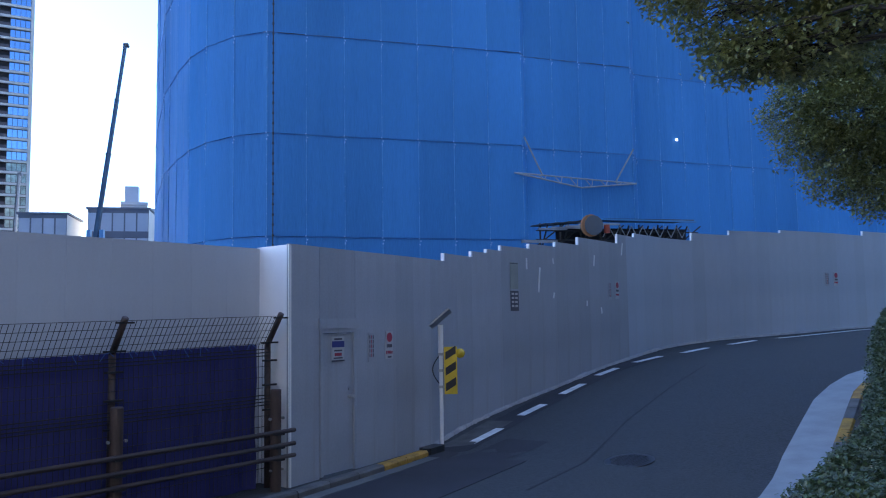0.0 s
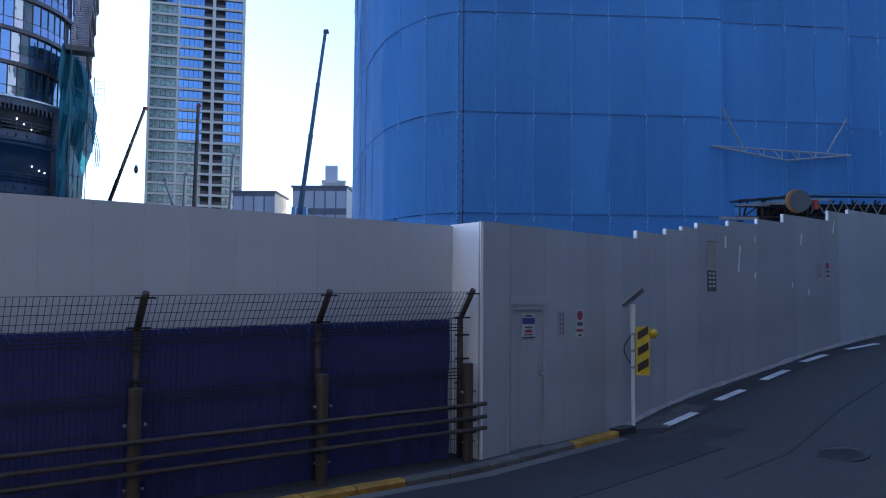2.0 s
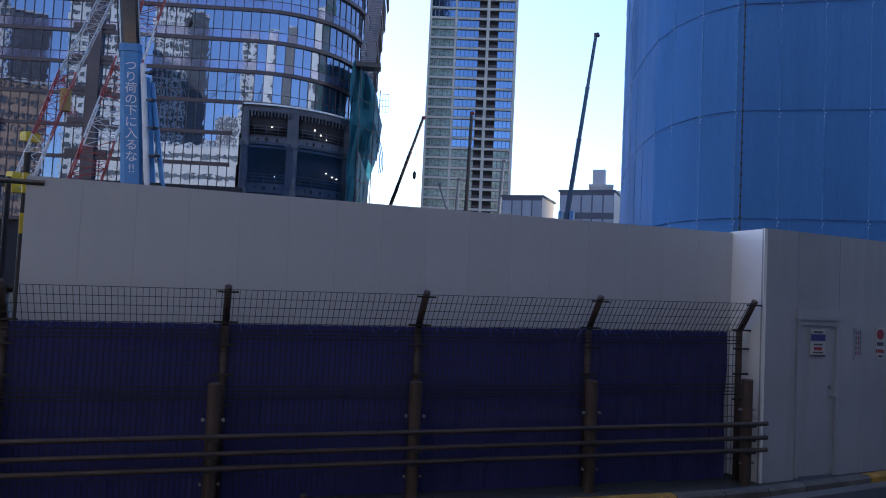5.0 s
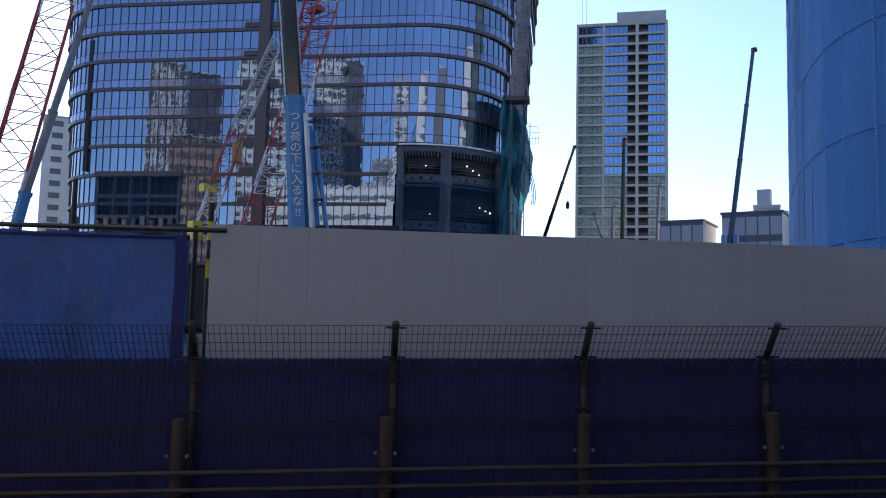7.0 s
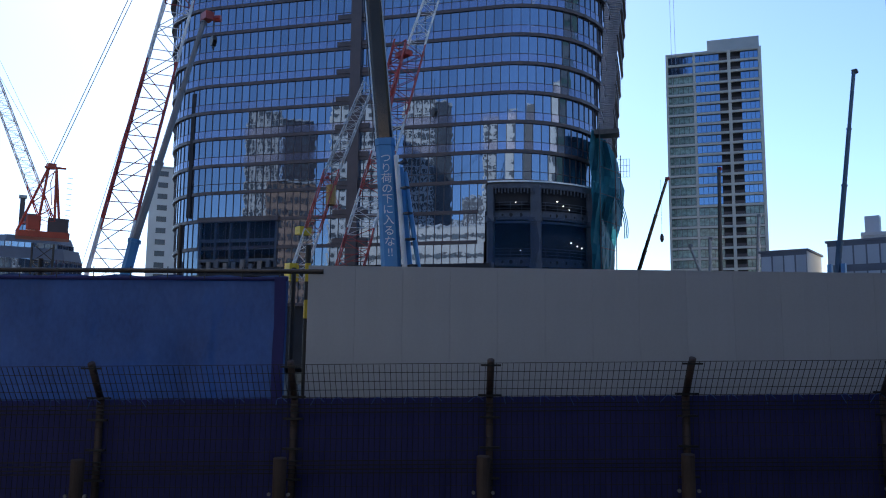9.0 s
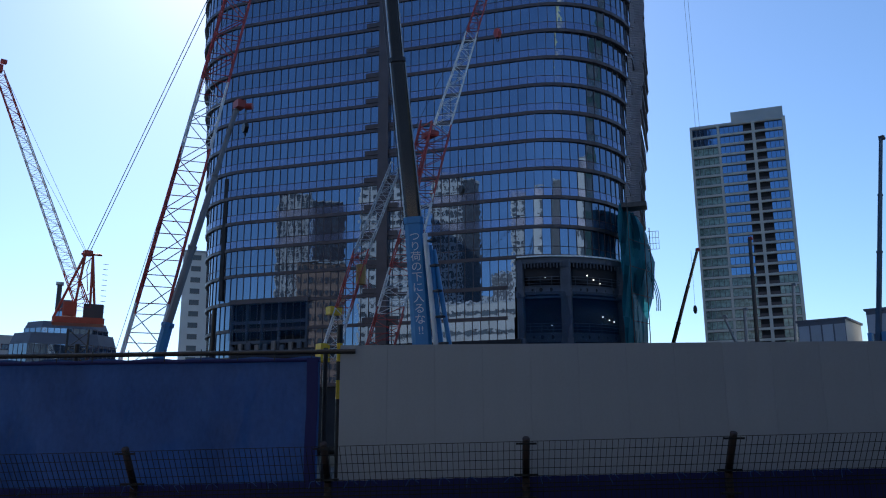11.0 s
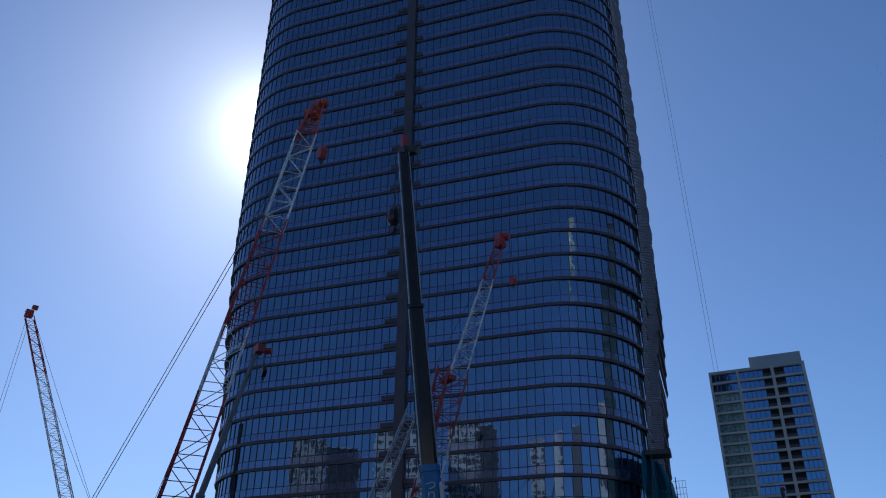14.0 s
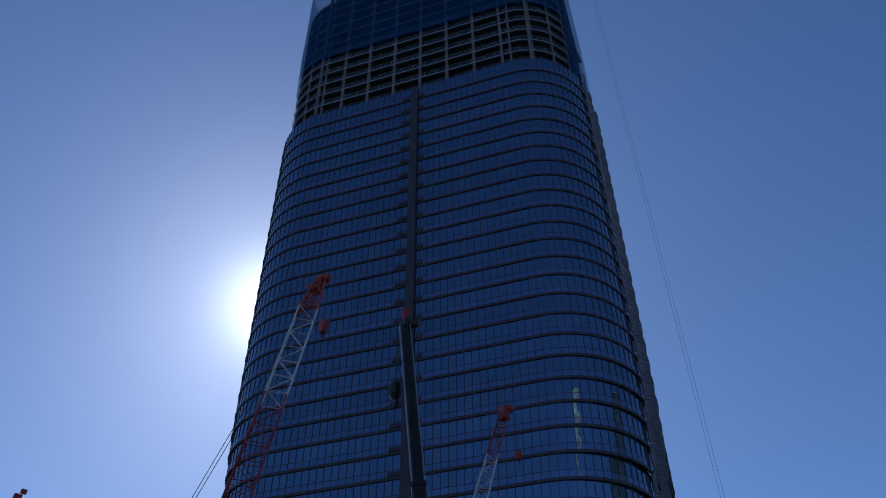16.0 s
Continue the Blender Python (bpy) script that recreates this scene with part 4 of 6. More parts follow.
    for k in range(60):
        b.tube(Vector((-8.05, 39.6, 0.4 + k * 0.5)) - o, Vector((-8.05, 39.6, 0.52 + k * 0.5)) - o, 0.05)
    part("lifting_rope", b, DARK_STEEL, root, "dark rope with knots hanging down the sheets")
    back = [(-23, 66), (-15, 90), (55, 100), (44, 61.2)]
    b = Build()
    for p, q in zip(back, back[1:]):
        b.quad(Vector((*p, -1)) - o, Vector((*q, -1)) - o, Vector((*q, 31.4)) - o, Vector((*p, 31.4)) - o)
    part("rear_sheet", b, BLUE_SHEET, root)
    b = Build()
    ring = [Vector((p[0], p[1], 31.4)) - o for p in front + [(55, 100), (-15, 90)]]
    b.prism(ring, (0, 0, 0.25))
    part("roof_deck", b, FRAME_STEEL, root)
    # bracing truss across the recess
    b = Build()
    A, C = Vector((4.0, 43.3, 9.5)) - o, Vector((11.2, 46.3, 9.3)) - o
    M = (A + C) / 2 + Vector((0.1, -0.5, -0.6))
    for p, q in ((A, C), (A, M), (M, C), (A + Vector((0.6, 0.3, 2.0)), A + (C - A) * 0.22), (C + Vector((-0.1, 0.1, 2.0)), C + (A - C) * 0.18)):
        b.tube(p, q, 0.045)
    for k in range(1, 16):
        t = k / 16
        top = A + (C - A) * t
        low = A + (M - A) * (t * 2) if t < 0.5 else M + (C - M) * (t * 2 - 1)
        b.tube(top, low + (C - A) * (0.03 if k % 2 else -0.03), 0.026)
    part("bracing_truss", b, SCAFFOLD, root)
    # bright point on the sheets, made as a small glowing ball
    b = Build()
    b.ball(Vector((14.3, 48.8, 12.35)) - o, 0.08)
    part("lamp", b, GLINT, root, "small lit work lamp")
    return root


wrapped_building()


def scaffold_canopy():
    root = thing("scaffold_canopy", (3.8, 35.6, land(3.8, 35.6)), "flat scaffold canopy on steel struts behind the hoarding", "scaffold")
    o = Vector(root.location)
    d, n = Vector((0.97, 0.24, 0)), Vector((0.24, -0.97, 0))
    A = Vector((3.5, 35.8, 0))
    for k in range(2, 15):
        b = Build()
        p = A + d * (k * 0.55)
        z = 5.68 + 0.05 * min(k, 7)
        b.beam(p + n * 0.9 + Vector((0, 0, z)) - o, p - n * 0.9 + Vector((0, 0, z + 0.1)) - o, 0.54, 0.05)
        part("deck_board", b, DARK_STEEL, root)
    b = Build()
    for k in range(1, 9):
        p = A + d * (k * 0.95)
        b.tube(p + Vector((0, 0, 0.3)) - o, p + Vector((0, 0, 5.9)) - o, 0.04)
        b.tube(p + Vector((0, 0, 4.6)) - o, p + n * 0.9 + Vector((0, 0, 5.75)) - o, 0.035)
        b.tube(p + n * 0.5 + Vector((-0.3, 0, 4.9)) - o, p + d * 0.9 + n * 0.5 + Vector((0, 0, 5.8)) - o, 0.03)
    for z in (5.1, 5.5):
        b.tube(A + n * 0.6 + Vector((0.5, 0, z)) - o, A + d * 8.3 + n * 0.6 + Vector((0, 0, z)) - o, 0.03)
    part("strut", b, DARK_STEEL, root)
    b = Build()
    c = Vector((6.35, 34.6, 5.6)) - o
    b.tube(c, c + Vector((0.05, -0.12, 0)), 0.47, seg=20)
    drum = part("cable_drum", b, material("wood_disc", (0.38, 0.17, 0.07), 0.7), root, "round wooden cable drum end")
    part("drum_cover", Build().tube(c + Vector((0.13, -0.13, 0)), c + Vector((0.14, -0.17, 0)), 0.42, seg=20), DARK_CLAD, drum)
    b = Build()
    b.tube(Vector((7.1, 34.8, 5.3)) - o, Vector((7.1, 34.8, 5.65)) - o, 0.13, seg=12)
    part("orange_marker", b, ORANGE, root)
    for k in range(5):
        b = Build()
        e = A + d * (k * 0.62 + 1.2) + n * 0.95 + Vector((0, 0, 5.55 + 0.06 * k)) - o
        b.beam(e - d * 0.7, e + d * 0.6, 0.08, 0.08)
        part("outrigger_beam", b, SCAFFOLD, root)
    b = Build()
    b.beam(A - d * 0.2 + n * 0.8 + Vector((0, 0, 5.02)) - o, A + d * 1.4 + n * 0.8 + Vector((0, 0, 5.02)) - o, 0.12, 0.12)
    part("outrigger_beam", b, SCAFFOLD, root)
    # near-black board set back under the deck
    b = Build()
    b.box(Matrix.Translation(A + d * 5.0 - n * 0.3 + Vector((0, 0, 5.2)) - o) @ Matrix.Rotation(math.atan2(d.y, d.x), 4, "Z"), 6.4, 0.08, 1.1)
    part("dark_backing", b, DARK, root)
    b = Build()
    for k in range(8):
        e = A + d * (3.6 + 0.55 * k) + n * 0.7 + Vector((0, 0, 5.25)) - o
        b.tube(e, e + d * 0.275 + Vector((0, 0, 0.5)), 0.022, seg=6)
        b.tube(e + d * 0.275 + Vector((0, 0, 0.5)), e + d * 0.55, 0.022, seg=6)
    part("lattice_girder", b, SCAFFOLD, root)
    b = Build()
    e = A + d * 3.0 + n * 1.0 + Vector((0, 0, 6.0)) - o
    b.beam(e, e + d * 5.0 - Vector((0, 0, 0.05)), 0.1, 0.07)
    part("canopy_edge", b, CRANE_BLUE, root)
    return root


scaffold_canopy()


# ---- apartment tower far off ----
def apartment_tower():
    A, C = Vector((-144.3, 222.3)), Vector((-119.3, 236.6))
    u = (C - A).normalized()
    w = (C - A).length
    root = tagged(new("apartment_tower"), "slim grey high-rise apartment block with blue-tinted windows and balconies", "apartment block")
    root.matrix_world = Matrix(((u.x, -u.y, 0, A.x), (u.y, u.x, 0, A.y), (0, 0, 1, 0), (0, 0, 0, 1)))
    H, floors, fh = 99.5, 30, 3.3
    b = Build()
    b.box((w / 2, 9.8, H / 2), w - 0.4, 17, H)
    part("body", b, DARK, root)
    for x, s in ((0.35, 0.7), (0.302 * w, 0.75), (0.667 * w, 0.95), (w - 0.45, 0.9)):
        b = Build()
        b.box((x, 0.5, H / 2), s, 1.2, H)
        part("pier", b, STONE, root)
    for x in (0.2, w - 0.2):
        b = Build()
        b.box((x, 9.5, H / 2), 0.5, 18, H)
        part("side_wall", b, STONE, root)
    band = Build()
    band.box((w / 2, 0.55, 0), w - 0.1, 0.8, 0.7)
    band = band.mesh("spandrel", STONE)
    bays = ((0.025, 0.288, 5), (0.315, 0.565, 5), (0.785, 0.968, 4))
    panes, soft_panes, frames = [], [], []
    for x0, x1, n in bays:
        b = Build()
        b.quad((x0 * w, 0.9, -1.2), (x1 * w, 0.9, -1.2), (x1 * w, 0.9, 1.2), (x0 * w, 0.9, 1.2))
        panes.append(b.mesh("pane", CONDO_GLASS))
        soft_panes.append(b.mesh("pane", PALE_PANE))
        b = Build()
        comb = [(x0 * w - 0.06, -1.2), (x1 * w + 0.06, -1.2)]
        for k in range(n, -1, -1):
            x = (x0 + (x1 - x0) * k / n) * w
            comb += [(x + 0.06, -1.08)] * (k < n) + [(x + 0.06, 1.2), (x - 0.06, 1.2)] + [(x - 0.06, -1.08)] * (k > 0)
        b.prism([(x, 0.79, z) for x, z in comb], (0, 0.12, 0))
        frames.append(b.mesh("window_frame", BAND))
    rb = Build()
    for x0, x1 in ((0.57, 0.65), (0.685, 0.78)):
        rb.box(((x0 + x1) / 2 * w, 0.45, -0.75), (x1 - x0) * w, 0.06, 0.9)
    rb = rb.mesh("balcony_rail", BAND)
    for k in range(floors):
        z = H - 1.7 - fh * k
        ob = part("spandrel", band, None, root)
        ob.location = (0, 0, z + 1.65)
        for bay, (pm, fm) in enumerate(zip(panes, frames)):
            win = part("window", fm, None, root)
            win.location = (0, 0, z)
            part("pane", soft_panes[bay] if (bay == 0 and k > 1) or k > 14 else pm, None, win)
        ob = part("balcony_rail", rb, None, root)
        ob.location = (0, 0, z)
    b = Build()
    b.box((w * 0.715, 8, 102), w * 0.54, 12, 4.2)
    part("roof_house", b, GREY_CLAD, root)
    b = Build()
    b.box((w / 2, 9, H + 0.2), w, 18, 0.6)
    part("roof", b, GREY_CLAD, root)
    return root


apartment_tower()


def block(name, label, A, C, z0, z1, depth, wall, floors=0, cols=0, win=(1.4, 1.2), glass=CONDO_GLASS, roof=True):
    """A plain building with its front from A to C: wall, windows in rows, roof edge."""
    A, C = Vector(A), Vector(C)
    u, w = (C - A).normalized(), (C - A).length
    root = tagged(new(name), label, "building")
    root.matrix_world = Matrix(((u.x, -u.y, 0, A.x), (u.y, u.x, 0, A.y), (0, 0, 1, 0), (0, 0, 0, 1)))
    b = Build()
    b.box((w / 2, depth / 2, (z0 + z1) / 2), w, depth, z1 - z0)
    part("wall", b, wall, root)
    b = Build()
    b.box((w / 2, depth / 2, z1 + 0.25), w + 0.5, depth + 0.5, 0.5)
    part("roof", b, GREY_CLAD, root)
    if floors:
        fh = (z1 - z0) / floors
        pb, fb = Build(), Build()
        pb.quad((-win[0] / 2, -0.03, -win[1] / 2), (win[0] / 2, -0.03, -win[1] / 2), (win[0] / 2, -0.03, win[1] / 2), (-win[0] / 2, -0.03, win[1] / 2))
        for x, z, sx, sz in ((0, win[1] / 2, win[0] + 0.2, 0.1), (0, -win[1] / 2, win[0] + 0.2, 0.1), (-win[0] / 2, 0, 0.1, win[1]), (win[0] / 2, 0, 0.1, win[1]), (0, 0, 0.06, win[1])):
            fb.box((x, -0.05, z), sx, 0.12, sz)
        pm, fm = pb.mesh("pane", glass), fb.mesh("window", FRAME_STEEL if glass == GREY_CLAD else BAND)
        for i in range(floors):
            for k in range(cols):
                o = part("window", fm, None, root)
                o.location = (w * (k + 0.5) / cols, 0, z1 - fh * (i + 0.5))
                part("pane", pm, None, o)
    return root


block("white_slab_block", "narrow white apartment slab with a column of small windows", (-232.5, 91.5), (-222, 118), land(-230, 93), 56.2, 20, PALE_TILE, 17, 4, (2.6, 1.4), FAR_PANE)


def panel_hall(label, A, C, top, depth, cols):
    """A flat-roofed hall of large pale panels between dark bands."""
    A, C = Vector(A), Vector(C)
    u, w = (C - A).normalized(), (C - A).length
    root = tagged(new("panel_hall"), label, "building")
    g = land(*A)
    root.matrix_world = Matrix(((u.x, -u.y, 0, A.x), (u.y, u.x, 0, A.y), (0, 0, 1, 0), (0, 0, 0, 1)))
    part("wall", Build().box((w / 2, depth / 2, (g + top - 0.3) / 2), w, depth, top - 0.3 - g), PALE_TILE, root)
    part("roof", Build().box((w / 2, depth / 2, top - 0.15), w + 0.5, depth + 0.5, 0.3), HALL_BAND, root)
    part("joint_backing", Build().box((w / 2, -0.01, top - 8.0), w - 0.1, 0.06, 15.0), HALL_BAND, root)
    z = top - 0.3
    for row in range(4):
        part("band", Build().box((w / 2, -0.04, z - 0.25), w, 0.14, 0.5 if row == 0 else 0.9), HALL_BAND, root)
        z -= 0.5 if row == 0 else 0.75
        for k in range(cols):
            part("panel", Build().box((w * (k + 0.5) / cols, -0.02, z - 1.45), w / cols - 0.22, 0.1, 2.8), HALL_PANEL, root)
        z -= 2.95
    for k in range(int(depth / 2.2)):
        win = part("window", Build().box((-0.03, 1.2 + 2.2 * k, top - 2.3), 0.12, 1.3, 1.6), BAND, root)
        part("pane", Build().box((-0.08, 1.2 + 2.2 * k, top - 2.3), 0.06, 1.1, 1.4), FAR_PANE, win)
    return root


panel_hall("low hall of pale blue-grey panels with dark bands", (-59.2, 114.7), (-52.95, 116.0), 18.0, 9, 4)
panel_hall("longer hall of pale blue-grey panels with a dark roof edge", (-51.5, 119.4), (-43.2, 121.1), 19.25, 24, 5)
block("plant_room", "wide grey rooftop plant room", (-50.1, 128.6), (-46.8, 129.9), 18.5, 20.9, 3, GREY_CLAD)
lift = tagged(part("lift_tower", Build().box((0, 0, 1.5), 2.0, 1.6, 3.2), HALL_PANEL), "tall pale rooftop lift tower", "lift tower")
lift.location, lift.rotation_euler = (-49.05, 129.9, 20.8), (0, 0, radians(12))
part_tank = Build().tube((0, 0, 0), (0, 0, 1.3), 0.55, seg=14)
tank = tagged(part("water_tank", part_tank, GREY_CLAD), "small round grey rooftop water tank", "tank")
tank.location = (-45.6, 128.9, 18.9)
block("pale_annex", "small pale building beside the blue sheets", (-46.2, 128.6), (-41.5, 130.6), land(-43, 124), 18.6, 8, STONE, 5, 2)


def stepped_office(label, cx, cy, tiers):
    """An office building of stacked glazed tiers with cut corners, each under a sloping dark roof skirt, facing the site."""
    h = Vector((cx, cy)).normalized()
    u = Vector((h.y, -h.x))
    root = tagged(new("stepped_office"), label, "building")
    root.matrix_world = Matrix(((u.x, h.x, 0, cx), (u.y, h.y, 0, cy), (0, 0, 1, 0), (0, 0, 0, 1)))
    for x0, x1, y0, z0, z1, skirt in tiers:
        cut = min(3.2, (x1 - x0) * 0.2)
        ring = [(x0, y0 + 14), (x0, y0 + cut), (x0 + cut, y0), (x1 - cut, y0), (x1, y0 + cut), (x1, y0 + 14)]
        part("wall", Build().prism([(*q, z0) for q in ring], (0, 0, z1 - skirt - z0)), GLASS, root)
        b = Build()
        small = [(x * 0.93 + (x0 + x1) * 0.035, y + 0.9) for x, y in ring]
        n = len(ring)
        b.v = [(*q, z1 - skirt) for q in ring] + [(*q, z1) for q in small]
        b.f = [(i, (i + 1) % n, n + (i + 1) % n, n + i) for i in range(n)] + [tuple(range(n, 2 * n)), tuple(range(n))[::-1]]
        part("roof", b, HALL_BAND, root)
        for (ax, ay), (bx, by) in zip(ring, ring[1:]):
            k = max(1, int(math.dist((ax, ay), (bx, by)) / 1.1))
            for i in range(k):
                x, y = ax + (bx - ax) * i / k, ay + (by - ay) * i / k
                part("mullion", Build().box((x, y, (z0 + z1 - skirt) / 2), 0.14, 0.14, z1 - skirt - z0), HALL_BAND, root)
    return root


stepped_office("dark glass office building stepping back in tiers under sloping roofs", -164.5, 42.7, (
    (-9.2, 9.4, 0, 0.0, 21.5, 2.2), (-7.0, 7.8, 1.6, 21.0, 23.9, 1.4), (-2.0, 1.6, 3.5, 23.5, 28.4, 2.4)))
block("roof_stack", "slender dark rooftop stack", (-166.9, 41.2), (-166.7, 42.05), 26, 30.9, 1.0, BAND)
block("pale_far_block", "low pale building beyond the stepped office", (-197.5, 30.0), (-196.0, 40.5), land(-190, 35), 23.4, 10, GREY_CLAD, 6, 4)
# unseen block, added to close a bright gap of low sky
block("sky_gap_blocker", "unseen grey block added beyond the road to cut low skylight", (52, 64), (70, 25), land(55, 50), 19, 14, GREY_CLAD, 5, 12, (2.2, 1.8), FAR_PANE)

# buildings behind the camera, seen mirrored in the tower's glass
MIRRORED = ((("tall_apartment_block"), "tall pale green-grey apartment block", (-87.2, -106.8), (-99.7, -108.5), 91, 22, STONE, 34, 7),
            (("dark_block"), "dark glass office block beside the pale one", (-74.7, -105.1), (-87, -106.8), 88, 22, BAND, 30, 7),
            (("brown_office_block"), "brown office block with small windows", (-88, -30), (-101, -32), 49, 16, BROWN_BRICK, 15, 9),
            (("white_office_block"), "white office tower with small windows", (-60.1, -60.9), (-77.4, -64.9), 84, 18, PALE_TILE, 28, 6),
            (("white_office_block"), "white office tower with vertical bays", (-38.8, -75.3), (-49, -78.5), 93, 20, PALE_TILE, 30, 7),
            # shaded side of the white tower, put into a dark wall colour
            (("dark_block"), "dark block in place of the shaded side of the white tower", (-32.5, -73.5), (-38.6, -75.3), 91, 20, DARK_CLAD, 30, 7),
            (("white_apartment_block"), "slim pale apartment tower", (9, -110.2), (-4, -115.4), 101, 16, PALE_TILE, 36, 5),
            # out of view, added to hold skylight off the hoarding
            (("street_blocker"), "long unseen grey clad block behind the pavement, added to shade the hoarding", (31, 13.2), (-25.5, -49), 38, 16, DARK_CLAD, 10, 26))
WINDOWS = {2: (1.6, 2.4), 5: (1.5, 1.4), 6: (1.7, 1.3), 7: (0.85, 2.1), 9: (0.8, 1.5), 26: (2.6, 2.2)}
for name, label, A, C, h, dp, wall, fl, cols in MIRRORED:
    block(name, label, A, C, land(*A), h, dp, wall, fl, cols, WINDOWS[cols], FAR_PANE)


def facing_tower(u, w):
    """A place on the ground from its coordinates along and before the tower's front."""
    return tuple(S + TU * u + TW * w)


block("white_low_building", "long low white building with dark window bands", facing_tower(-5.2, -126), facing_tower(-49.3, -126), 0, 41.9, 5, STONE, 7, 10, (4.6, 1.1), FAR_PANE)
block("grey_far_block", "distant grey office block", facing_tower(-40, -300), facing_tower(-54, -300), 0, 86, 20, DARK_CLAD, 24, 6, (1.3, 1.8), STONE)
block("grey_far_block", "distant lower grey office block", facing_tower(-55, -300), facing_tower(-70, -300), 0, 74, 20, GREY_CLAD, 20, 6, (1.3, 1.8), FAR_PANE)
# high-rises down the road, mirrored in the rounded corner
for name, label, heading, far, wide_m, h, wall, fl, cols, win in (
        ("green_tower", "slender pale green office tower", -24.2, 200, 13, 196, GREEN_CLAD, 30, 2, (4.0, 3.0)),
        ("deep_green_tower", "tall dark green glass tower", 31, 200, 44, 190, DEEP_GREEN_CLAD, 24, 4, (7.0, 5.0)),
        ("white_stepped_tower", "white and dark high-rise block", 14, 205, 44, 112, PALE_TILE, 16, 5, (5.2, 4.2)),
        ("brown_tower", "dark brown office tower", -19, 250, 84, 118, DARK_CLAD, 15, 7, (6.0, 4.6)),
        ("white_apartment_block", "broad white apartment tower", -51, 200, 46, 99, PALE_TILE, 22, 6, (3.6, 2.2))):
    hd = Vector((math.cos(radians(heading)), math.sin(radians(heading))))
    side_way = Vector((hd.y, -hd.x))
    mid = Vector((-78, 87)) + hd * far
    block(name, label, mid - side_way * wide_m / 2, mid + side_way * wide_m / 2, 0, h, 24, wall, fl, cols, win, FAR_PANE)


# ---- fence with guard rail ----
NV = Vector((ACROSS.x, ACROSS.y, 0))
AL = Vector((ALONG.x, ALONG.y, 0))
STEP = 1.997


def post_top(k):
    """Top of the k-th fence post's arm, which leans out over the road."""
    x, y = fence_point(k * STEP)
    return Vector((x, y, 1.64 + 0.04 * k))


FIRST, LAST = -5, 3
fence = thing("mesh_fence", (*fence_point(0, -0.27), land(*fence_point(0, -0.27))), "brown welded mesh fence with outward leaning top and navy sheet", "fence")
fo = Vector(fence.location)
for k in range(FIRST, LAST + 1):
    top = post_top(k)
    elbow = top - NV * 0.27 - Vector((0, 0, 0.36))
    foot = Vector((elbow.x, elbow.y, land(elbow.x, elbow.y) - 0.05))
    b = Build()
    b.tube(foot - fo, elbow - fo, 0.038, seg=12)
    b.tube(elbow - fo, top + (top - elbow) * 0.04 - fo, 0.036, seg=12)
    b.ball(elbow - fo, 0.039, 12, 6)
    post = part("post", b, BROWN, fence, smooth=True)
    for z in (0.02, -0.2, -0.5, -0.8, -1.1, -1.4):
        c = Build()
        c.box(Matrix.Translation(elbow + Vector((0, 0, z)) + NV * 0.045 - fo) @ Matrix.Rotation(math.atan2(AL.y, AL.x), 4, "Z"), 0.2 if z < 0 else 0.24, 0.03, 0.022)
        part("clamp", c, BLACK, post)
    c = Build()
    c.box(Matrix.Translation(top - (top - elbow) * 0.1 + NV * 0.03 - fo) @ Matrix.Rotation(math.atan2(AL.y, AL.x), 4, "Z"), 0.2, 0.03, 0.02)
    part("clamp", c, BLACK, post)
